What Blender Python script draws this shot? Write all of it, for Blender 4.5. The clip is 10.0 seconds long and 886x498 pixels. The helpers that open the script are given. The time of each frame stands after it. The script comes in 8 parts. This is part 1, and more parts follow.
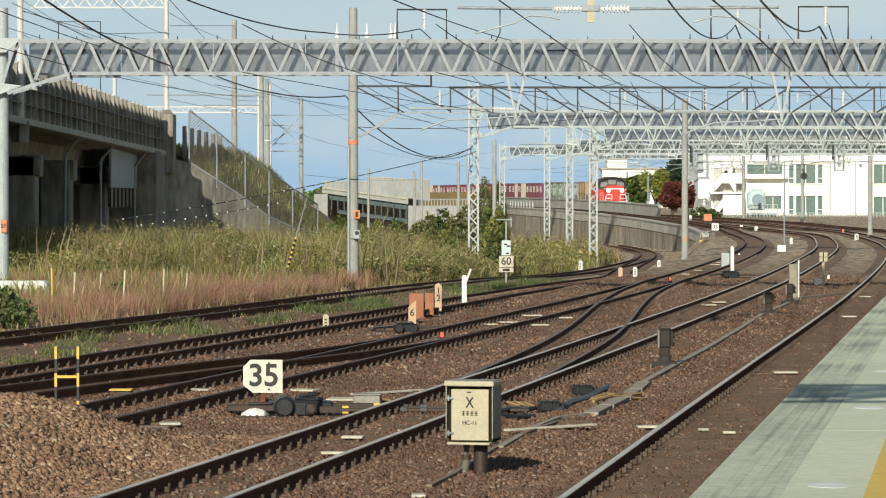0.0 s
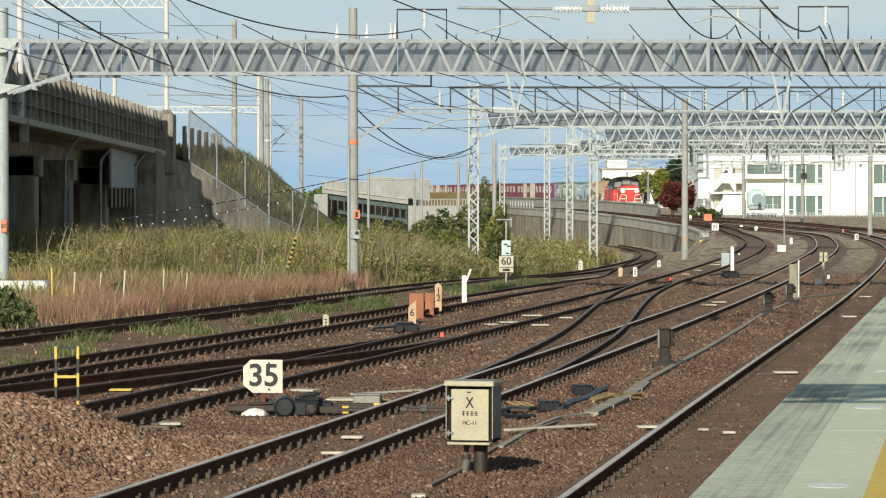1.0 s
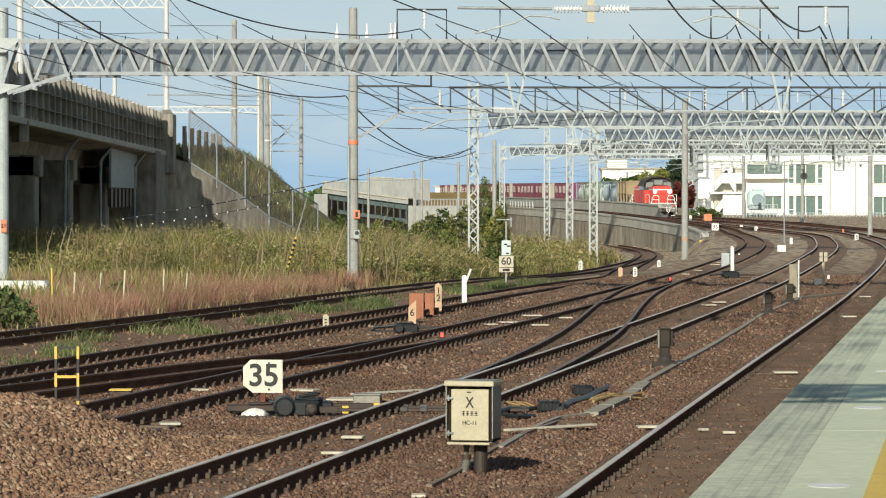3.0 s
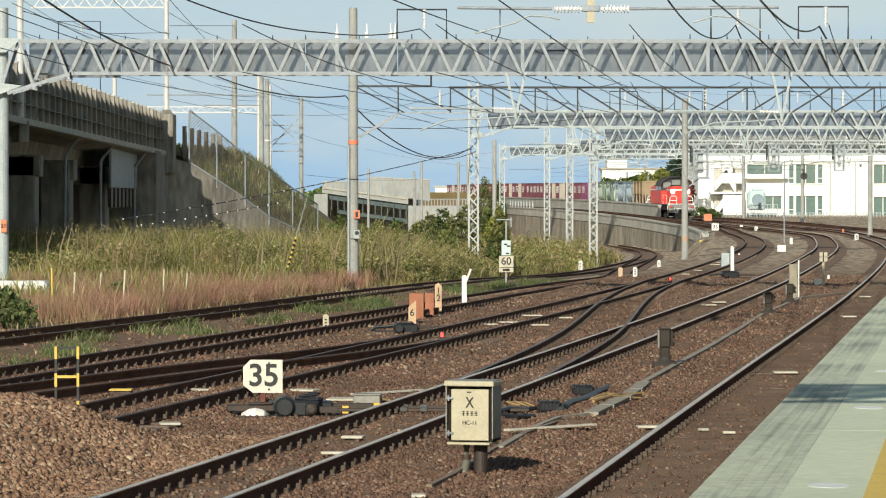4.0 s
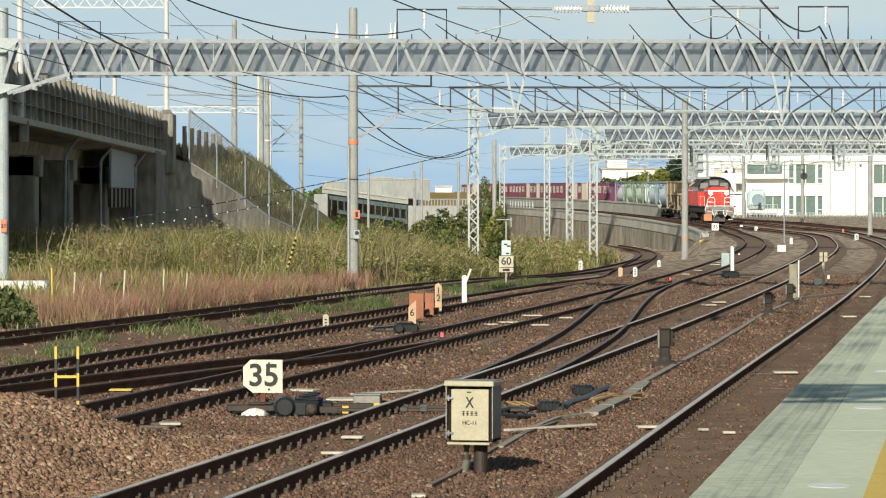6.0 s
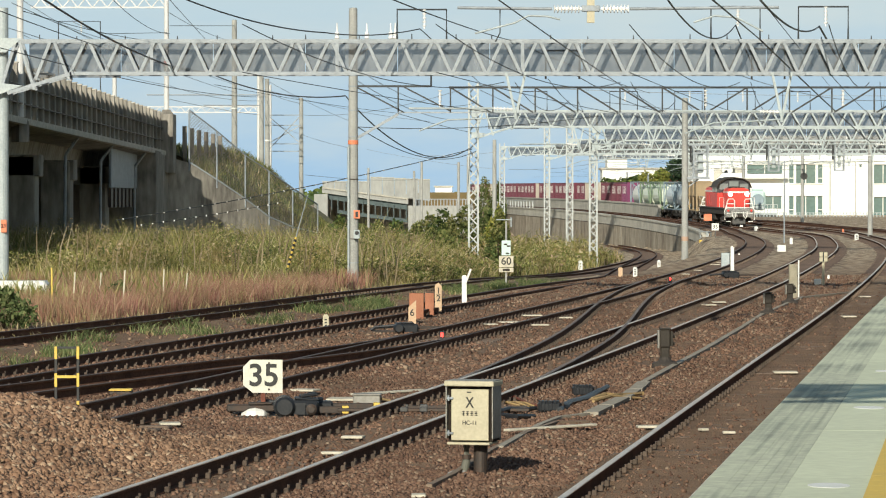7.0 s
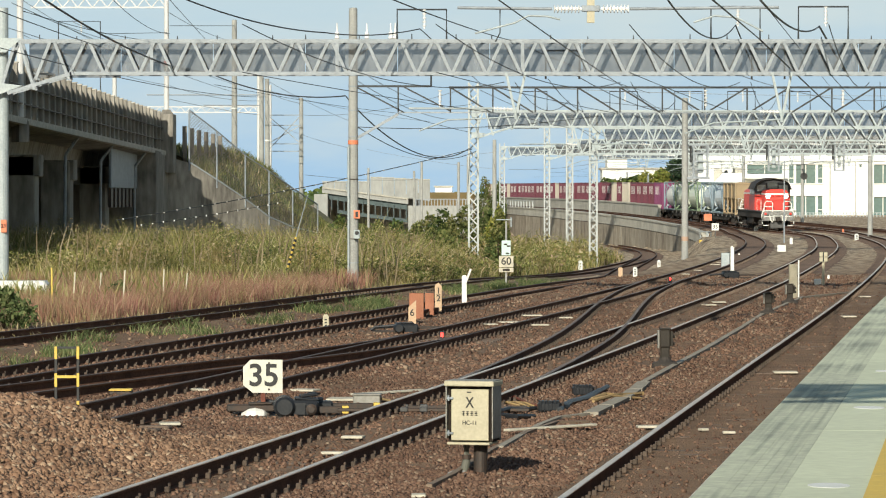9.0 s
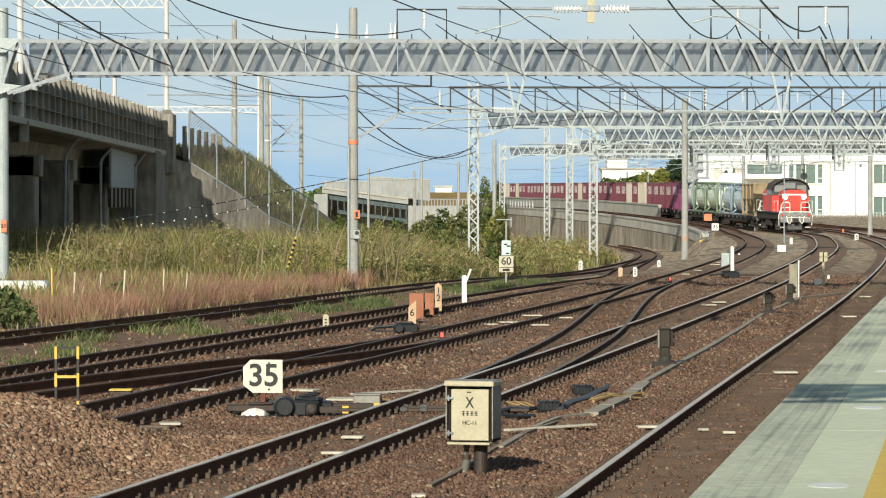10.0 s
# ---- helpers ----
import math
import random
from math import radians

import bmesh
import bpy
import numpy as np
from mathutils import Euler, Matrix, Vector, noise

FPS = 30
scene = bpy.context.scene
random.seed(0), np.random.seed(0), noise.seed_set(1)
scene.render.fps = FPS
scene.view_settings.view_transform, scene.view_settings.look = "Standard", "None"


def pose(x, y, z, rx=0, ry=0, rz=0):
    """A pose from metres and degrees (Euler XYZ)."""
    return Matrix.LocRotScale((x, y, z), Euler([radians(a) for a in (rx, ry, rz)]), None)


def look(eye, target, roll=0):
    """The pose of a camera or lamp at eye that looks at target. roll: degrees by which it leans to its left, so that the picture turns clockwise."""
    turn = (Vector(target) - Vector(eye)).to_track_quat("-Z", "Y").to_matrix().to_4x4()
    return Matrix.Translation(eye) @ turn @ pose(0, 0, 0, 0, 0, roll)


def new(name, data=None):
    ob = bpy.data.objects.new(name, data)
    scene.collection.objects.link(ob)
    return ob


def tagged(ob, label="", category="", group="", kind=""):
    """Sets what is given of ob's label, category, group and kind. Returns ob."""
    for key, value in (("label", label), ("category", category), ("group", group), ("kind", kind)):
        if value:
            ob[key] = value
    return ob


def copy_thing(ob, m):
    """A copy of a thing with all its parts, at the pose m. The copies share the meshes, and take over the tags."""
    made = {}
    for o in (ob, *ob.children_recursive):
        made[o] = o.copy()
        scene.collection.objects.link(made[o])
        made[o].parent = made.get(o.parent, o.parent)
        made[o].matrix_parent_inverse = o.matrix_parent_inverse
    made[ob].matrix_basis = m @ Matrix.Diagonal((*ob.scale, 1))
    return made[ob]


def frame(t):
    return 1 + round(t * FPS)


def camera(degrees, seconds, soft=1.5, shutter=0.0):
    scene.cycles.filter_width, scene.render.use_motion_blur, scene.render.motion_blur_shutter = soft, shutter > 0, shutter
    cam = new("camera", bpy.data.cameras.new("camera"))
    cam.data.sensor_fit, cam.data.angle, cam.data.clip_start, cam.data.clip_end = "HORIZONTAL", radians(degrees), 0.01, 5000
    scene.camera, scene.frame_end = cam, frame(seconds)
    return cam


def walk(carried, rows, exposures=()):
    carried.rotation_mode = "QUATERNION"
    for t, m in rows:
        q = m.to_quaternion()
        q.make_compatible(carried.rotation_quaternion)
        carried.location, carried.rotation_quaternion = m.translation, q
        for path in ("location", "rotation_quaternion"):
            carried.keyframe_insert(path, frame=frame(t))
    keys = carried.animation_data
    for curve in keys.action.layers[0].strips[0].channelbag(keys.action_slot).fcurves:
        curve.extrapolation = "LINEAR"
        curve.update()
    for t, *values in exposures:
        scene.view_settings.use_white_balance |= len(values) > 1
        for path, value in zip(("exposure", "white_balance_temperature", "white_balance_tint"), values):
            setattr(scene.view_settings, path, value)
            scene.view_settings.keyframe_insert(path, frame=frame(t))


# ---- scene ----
# Camera on the platform, held still.
cam = camera(13.55, 10.0, soft=1.1)
EYE = (0.0, 0.0, 2.6)
VIEW = look(EYE, (0.0, 100.0, 1.2212))
walk(cam, [(0.0, VIEW), (10.0, VIEW)], [(0.0, -0.03, 6500, 5.5), (4.0, 0.02, 6500, 5.5), (7.5, 0.06, 6500, 5.5), (10.0, 0.09, 6500, 5.5)])

# Light: low sun from behind and a little left, pale blue sky.
SUN_DIR = Vector((-0.23, -0.96, 0.44)).normalized()
world = bpy.data.worlds.new("sky")
scene.world = world
world.use_nodes = True
wn, wl = world.node_tree.nodes, world.node_tree.links
sky = wn.new("ShaderNodeTexSky")
sky.sky_type = "NISHITA"
sky.sun_disc = False
sky.sun_elevation = math.asin(SUN_DIR.z)
sky.sun_rotation = math.atan2(SUN_DIR.x, SUN_DIR.y)
sky.air_density, sky.dust_density, sky.ozone_density = 1.0, 0.4, 3.0
tint = wn.new("ShaderNodeMix")
tint.data_type, tint.blend_type = "RGBA", "MULTIPLY"
tint.inputs[0].default_value = 1.0
tint.inputs[7].default_value = (1.1, 0.98, 0.8, 1)
wl.new(sky.outputs[0], tint.inputs[6])
wl.new(tint.outputs[2], wn["Background"].inputs[0])
wn["Background"].inputs[1].default_value = 0.102
sun_data = bpy.data.lights.new("sun", "SUN")
sun_data.energy, sun_data.angle, sun_data.color = 5.0, radians(0.6), (1.0, 0.92, 0.78)
sun = new("sun", sun_data)
sun.matrix_world = look(tuple(SUN_DIR * 50), (0, 0, 0))


# ---- materials ----
def mat(name, color, rough=0.8, metal=0.0, alt=None, scale=3.0, fine=40.0, bump=0.0, island=0.0, piece=0.0,
        emit=0.0, streak=0.0, spec=0.5):
    """Base colour mixed with a second one by noise at two scales; island/piece: value jitter per loose part/object."""
    m = bpy.data.materials.new(name)
    m.use_nodes = True
    n, l = m.node_tree.nodes, m.node_tree.links
    b = n["Principled BSDF"]
    b.inputs["Roughness"].default_value = rough
    b.inputs["Metallic"].default_value = metal
    b.inputs["Specular IOR Level"].default_value = spec
    if alt is None:
        alt = tuple(c * 0.72 for c in color)
    co = n.new("ShaderNodeTexCoord")
    mp = n.new("ShaderNodeMapping")
    l.new(co.outputs["Object"], mp.inputs[0])
    if streak:
        mp.inputs["Scale"].default_value = (1, 1, streak)
    n1, n2 = n.new("ShaderNodeTexNoise"), n.new("ShaderNodeTexNoise")
    n1.inputs["Scale"].default_value, n1.inputs["Detail"].default_value = scale, 5
    n2.inputs["Scale"].default_value, n2.inputs["Detail"].default_value = fine, 3
    l.new(mp.outputs[0], n1.inputs[0])
    l.new(mp.outputs[0], n2.inputs[0])
    av = n.new("ShaderNodeMath")
    av.operation = "MULTIPLY_ADD"
    l.new(n2.outputs[0], av.inputs[0])
    av.inputs[1].default_value = 0.5
    hf = n.new("ShaderNodeMath")
    hf.operation = "MULTIPLY"
    l.new(n1.outputs[0], hf.inputs[0])
    hf.inputs[1].default_value = 0.5
    l.new(hf.outputs[0], av.inputs[2])
    rp = n.new("ShaderNodeValToRGB")
    rp.color_ramp.elements[0].position, rp.color_ramp.elements[1].position = 0.36, 0.64
    rp.color_ramp.elements[0].color, rp.color_ramp.elements[1].color = (*alt, 1), (*color, 1)
    l.new(av.outputs[0], rp.inputs[0])
    out = rp.outputs[0]
    if island or piece:
        src = n.new("ShaderNodeNewGeometry").outputs["Random Per Island"] if island else n.new("ShaderNodeObjectInfo").outputs["Random"]
        a = island or piece
        mr = n.new("ShaderNodeMapRange")
        mr.inputs[3].default_value, mr.inputs[4].default_value = 1 - a, 1 + a
        l.new(src, mr.inputs[0])
        hs = n.new("ShaderNodeHueSaturation")
        l.new(mr.outputs[0], hs.inputs["Value"])
        l.new(out, hs.inputs["Color"])
        out = hs.outputs[0]
    l.new(out, b.inputs["Base Color"])
    if bump:
        bp = n.new("ShaderNodeBump")
        bp.inputs["Strength"].default_value, bp.inputs["Distance"].default_value = 0.6, bump
        l.new(n2.outputs[0], bp.inputs["Height"])
        l.new(bp.outputs[0], b.inputs["Normal"])
    if emit:
        b.inputs["Emission Color"].default_value = (*color, 1)
        b.inputs["Emission Strength"].default_value = emit
    return m


def blend_mat(name, stops, rough=0.85, jitter=0.25, trans=0.0, hue=0.0):
    """Colour picked per loose piece from a ramp: leaves, blades, stones."""
    m = bpy.data.materials.new(name)
    m.use_nodes = True
    n, l = m.node_tree.nodes, m.node_tree.links
    b = n["Principled BSDF"]
    b.inputs["Roughness"].default_value = rough
    b.inputs["Specular IOR Level"].default_value = 0.3
    ge = n.new("ShaderNodeNewGeometry")
    rp = n.new("ShaderNodeValToRGB")
    els = rp.color_ramp.elements
    while len(els) < len(stops):
        els.new(0.5)
    for e, (p, c) in zip(els, stops):
        e.position, e.color = p, (*c, 1)
    l.new(ge.outputs["Random Per Island"], rp.inputs[0])
    no = n.new("ShaderNodeTexNoise")
    no.inputs["Scale"].default_value, no.inputs["Detail"].default_value = 0.35, 4
    co = n.new("ShaderNodeTexCoord")
    l.new(co.outputs["Object"], no.inputs[0])
    mr = n.new("ShaderNodeMapRange")
    mr.inputs[1].default_value, mr.inputs[2].default_value = 0.3, 0.7
    mr.inputs[3].default_value, mr.inputs[4].default_value = 1 - jitter, 1 + jitter
    l.new(no.outputs[0], mr.inputs[0])
    hs = n.new("ShaderNodeHueSaturation")
    l.new(mr.outputs[0], hs.inputs["Value"])
    l.new(rp.outputs[0], hs.inputs["Color"])
    if hue:
        n2, m2 = n.new("ShaderNodeTexNoise"), n.new("ShaderNodeMapRange")
        n2.inputs["Scale"].default_value, n2.inputs["Detail"].default_value = 0.45, 3
        l.new(co.outputs["Object"], n2.inputs[0])
        m2.inputs[1].default_value, m2.inputs[2].default_value = 0.36, 0.64
        m2.inputs[3].default_value, m2.inputs[4].default_value = 0.5 - hue, 0.5 + hue
        l.new(n2.outputs[0], m2.inputs[0])
        l.new(m2.outputs[0], hs.inputs["Hue"])
    l.new(hs.outputs[0], b.inputs["Base Color"])
    if trans:
        tr, mx = n.new("ShaderNodeBsdfTranslucent"), n.new("ShaderNodeMixShader")
        l.new(hs.outputs[0], tr.inputs[0])
        mx.inputs[0].default_value = trans
        l.new(b.outputs[0], mx.inputs[1])
        l.new(tr.outputs[0], mx.inputs[2])
        l.new(mx.outputs[0], n["Material Output"].inputs[0])
    return m


M_GROUND = mat("ballast_bed", (0.255, 0.155, 0.09), 0.95, alt=(0.125, 0.074, 0.043), scale=1.4, fine=34, bump=0.05)
_n, _l = M_GROUND.node_tree.nodes, M_GROUND.node_tree.links
# blends to a paler tone with stretched grain further along the line
_sep, _fade, _pale = _n.new("ShaderNodeSeparateXYZ"), _n.new("ShaderNodeMapRange"), _n.new("ShaderNodeMix")
_pale.data_type = "RGBA"
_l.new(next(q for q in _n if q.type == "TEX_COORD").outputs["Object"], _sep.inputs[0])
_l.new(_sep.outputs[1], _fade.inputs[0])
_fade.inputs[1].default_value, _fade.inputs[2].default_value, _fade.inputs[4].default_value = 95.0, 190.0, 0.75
_l.new(_fade.outputs[0], _pale.inputs[0])
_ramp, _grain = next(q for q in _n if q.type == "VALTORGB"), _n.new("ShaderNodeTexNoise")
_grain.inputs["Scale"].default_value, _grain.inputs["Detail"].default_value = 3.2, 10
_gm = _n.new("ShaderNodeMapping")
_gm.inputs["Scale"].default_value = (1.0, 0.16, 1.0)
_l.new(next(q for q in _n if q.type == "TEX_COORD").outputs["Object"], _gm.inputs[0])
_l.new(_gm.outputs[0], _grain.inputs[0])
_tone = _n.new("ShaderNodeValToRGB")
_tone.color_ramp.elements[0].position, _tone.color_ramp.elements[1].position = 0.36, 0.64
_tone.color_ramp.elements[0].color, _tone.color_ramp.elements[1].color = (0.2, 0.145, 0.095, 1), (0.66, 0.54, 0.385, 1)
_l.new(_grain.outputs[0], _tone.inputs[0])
_l.new(_ramp.outputs[0], _pale.inputs[6])
_l.new(_tone.outputs[0], _pale.inputs[7])
_l.new(_pale.outputs[2], _n["Principled BSDF"].inputs["Base Color"])
M_STONE = blend_mat("ballast_stone", [(0.0, (0.1, 0.055, 0.038)), (0.45, (0.152, 0.088, 0.06)), (0.85, (0.2, 0.122, 0.084)), (1.0, (0.28, 0.21, 0.15))], 0.9, 0.25)
M_HEAP = blend_mat("fresh_ballast", [(0.0, (0.165, 0.092, 0.058)), (0.45, (0.24, 0.145, 0.092)), (0.85, (0.305, 0.195, 0.126)), (1.0, (0.4, 0.3, 0.21))], 0.9, 0.2)
M_RAIL = mat("rusted_rail_side", (0.17, 0.088, 0.058), 0.9, 0.0, alt=(0.075, 0.04, 0.027), scale=2, fine=30, spec=0.08)
M_RAILTOP = mat("polished_rail_head", (0.86, 0.7, 0.55), 0.32, 0.55, alt=(0.6, 0.46, 0.35), scale=3, fine=60)
M_RAILMID = mat("half_polished_rail_head", (0.27, 0.19, 0.14), 0.5, 0.35, alt=(0.13, 0.08, 0.055), scale=1.2, fine=50)
M_RAILDULL = mat("dull_rail_head", (0.15, 0.10, 0.08), 0.6, 0.4, scale=3, fine=60)
M_SLEEPER = mat("sleeper_concrete", (0.2, 0.15, 0.115), 0.95, alt=(0.11, 0.075, 0.055), scale=4, fine=30, piece=0.2)
M_CLIP = mat("rail_clip_steel", (0.10, 0.072, 0.054), 0.8, 0.0, piece=0.25)
M_CONC = mat("platform_concrete", (0.66, 0.7, 0.52), 0.85, alt=(0.55, 0.58, 0.435), scale=0.5, fine=12, bump=0.002, piece=0.04)
M_COPING = mat("coping_concrete", (0.62, 0.655, 0.49), 0.88, alt=(0.4, 0.415, 0.33), scale=0.6, fine=10, piece=0.05)
_n, _l = M_COPING.node_tree.nodes, M_COPING.node_tree.links
# dark rubbed patches along the edge, broken into fine streaks
_c, _mp, _w = next(q for q in _n if q.type == "TEX_COORD"), _n.new("ShaderNodeMapping"), _n.new("ShaderNodeTexNoise")
_mp.inputs["Scale"].default_value = (0.3, 0.5, 1.0)
_l.new(_c.outputs["Object"], _mp.inputs[0])
_l.new(_mp.outputs[0], _w.inputs[0])
_w.inputs["Scale"].default_value, _w.inputs["Detail"].default_value = 1.0, 2
_mp2, _w2 = _n.new("ShaderNodeMapping"), _n.new("ShaderNodeTexNoise")
_mp2.vector_type = "TEXTURE"
_mp2.inputs["Scale"].default_value = (0.045, 6.0, 1.0)
_mp2.inputs["Rotation"].default_value = (0.0, 0.0, -0.144)
_l.new(_c.outputs["Object"], _mp2.inputs[0])
_l.new(_mp2.outputs[0], _w2.inputs[0])
_w2.inputs["Scale"].default_value, _w2.inputs["Detail"].default_value = 1.0, 1
_a, _r, _x = _n.new("ShaderNodeMath"), _n.new("ShaderNodeMapRange"), _n.new("ShaderNodeMix")
_a.operation, _x.data_type, _x.blend_type = "ADD", "RGBA", "MULTIPLY"
_l.new(_w.outputs[0], _a.inputs[0])
_l.new(_w2.outputs[0], _a.inputs[1])
_l.new(_a.outputs[0], _r.inputs[0])
_r.inputs[1].default_value, _r.inputs[2].default_value, _r.inputs[4].default_value = 0.92, 1.3, 0.75
_l.new(_r.outputs[0], _x.inputs[0])
_b = _n["Principled BSDF"].inputs["Base Color"]
_l.new(_b.links[0].from_socket, _x.inputs[6])
_x.inputs[7].default_value = (0.4, 0.42, 0.45, 1)
_l.new(_x.outputs[2], _b)
M_YELLOW = mat("yellow_tactile", (0.72, 0.5, 0.09), 0.7, alt=(0.6, 0.42, 0.1))
M_WHITE = mat("white_paint", (0.8, 0.8, 0.77), 0.5, alt=(0.66, 0.66, 0.62), scale=6)
M_CREAM = mat("cream_paint", (0.52, 0.475, 0.34), 0.5, alt=(0.41, 0.37, 0.265), scale=4, fine=30)
M_SIGNWHITE = mat("sign_white", (0.66, 0.645, 0.56), 0.6, alt=(0.56, 0.545, 0.46), scale=7)
M_BLACK = mat("black_paint", (0.02, 0.02, 0.022), 0.5)
M_DARKSTEEL = mat("dark_steel", (0.05, 0.047, 0.045), 0.6, 0.5, alt=(0.09, 0.06, 0.045), scale=8)
M_GALV = mat("galvanised_steel", (0.34, 0.375, 0.41), 0.6, 0.15, alt=(0.23, 0.255, 0.28), scale=3, fine=18)
M_GALVWHITE = mat("pale_galvanised_lattice", (0.44, 0.49, 0.5), 0.6, 0.1, alt=(0.32, 0.365, 0.385), scale=3, fine=18)
M_NET = mat("grey_netting", (0.25, 0.265, 0.28), 0.8, alt=(0.1, 0.108, 0.118), scale=0.9, fine=9, streak=0.3)
_n, _l = M_NET.node_tree.nodes, M_NET.node_tree.links
_t, _m = _n.new("ShaderNodeBsdfTransparent"), _n.new("ShaderNodeMixShader")
_m.inputs[0].default_value = 0.45
_l.new(_n["Principled BSDF"].outputs[0], _m.inputs[1])
_l.new(_t.outputs[0], _m.inputs[2])
_l.new(_m.outputs[0], _n["Material Output"].inputs[0])
M_MAST = mat("white_lattice_steel", (0.5, 0.525, 0.52), 0.6, 0.0, alt=(0.36, 0.385, 0.385), scale=3)
M_WIRE = mat("wire", (0.05, 0.055, 0.06), 0.6, 0.3)
M_POLE = mat("concrete_pole", (0.385, 0.39, 0.375), 0.9, alt=(0.26, 0.262, 0.25), scale=1.5, fine=20)
M_INSUL = mat("porcelain", (0.85, 0.85, 0.84), 0.25, alt=(0.75, 0.75, 0.75))
M_RED = mat("red_paint", (0.72, 0.06, 0.045), 0.4, alt=(0.58, 0.05, 0.04), scale=2)
M_ORANGE = mat("orange_paint", (0.75, 0.24, 0.12), 0.55, alt=(0.6, 0.17, 0.08))
M_DECK = mat("viaduct_concrete", (0.4, 0.37, 0.32), 0.92, alt=(0.12, 0.11, 0.095), scale=0.25, fine=3, streak=0.3, piece=0.1)
M_BRACKET = mat("pale_parapet_bracket", (0.55, 0.52, 0.46), 0.9, alt=(0.36, 0.34, 0.3), scale=2, fine=8, piece=0.2)
M_PARAPET = mat("weathered_parapet", (0.34, 0.315, 0.275), 0.92, alt=(0.13, 0.12, 0.105), scale=0.6, fine=5, streak=0.2, piece=0.18)
M_WALLCONC = mat("retaining_concrete", (0.52, 0.5, 0.44), 0.92, alt=(0.34, 0.325, 0.285), scale=0.3, fine=4, streak=0.4, piece=0.08)
M_WALLSTAIN = mat("weathered_wall_concrete", (0.4, 0.36, 0.29), 0.92, alt=(0.17, 0.135, 0.1), scale=0.5, fine=3, streak=0.35, piece=0.12)
M_BUILD = mat("white_render_wall", (0.86, 0.87, 0.84), 0.8, alt=(0.8, 0.81, 0.78), scale=0.2, fine=3)
M_GLASS = mat("window_glass", (0.12, 0.2, 0.2), 0.08, alt=(0.09, 0.15, 0.15), spec=0.8)
M_MAROON = mat("maroon_container", (0.15, 0.026, 0.05), 0.55, alt=(0.11, 0.02, 0.037), scale=1.2, piece=0.15)
M_PURPLE = mat("magenta_container", (0.2, 0.04, 0.12), 0.5, alt=(0.15, 0.03, 0.09), scale=1.2)
M_TAN = mat("tan_container", (0.4, 0.3, 0.18), 0.6, alt=(0.3, 0.22, 0.13), scale=1.2)
M_TANK = mat("pale_tank", (0.74, 0.79, 0.67), 0.35, alt=(0.62, 0.67, 0.56), scale=1.5)
M_BLUEGREY = mat("bluegrey_frame", (0.27, 0.35, 0.4), 0.5, alt=(0.19, 0.25, 0.29), scale=1.5)
M_GREENFRAME = mat("green_frame", (0.2, 0.27, 0.17), 0.55, alt=(0.14, 0.2, 0.12))
M_UNDER = mat("underframe_grime", (0.035, 0.03, 0.027), 0.8, 0.2, alt=(0.06, 0.05, 0.042), scale=3)
M_LAMP = mat("lit_headlamp", (1.0, 0.93, 0.8), 0.2, alt=(1.0, 0.93, 0.8), emit=60.0)
M_REDLAMP = mat("lit_red_lens", (1.0, 0.05, 0.04), 0.3, alt=(1.0, 0.05, 0.04), emit=3.0)
M_DUSTY = mat("dusty_cable", (0.24, 0.18, 0.13), 0.9, alt=(0.17, 0.12, 0.085))
M_PLY = mat("weathered_board", (0.6, 0.56, 0.46), 0.85, alt=(0.42, 0.38, 0.3), scale=5)


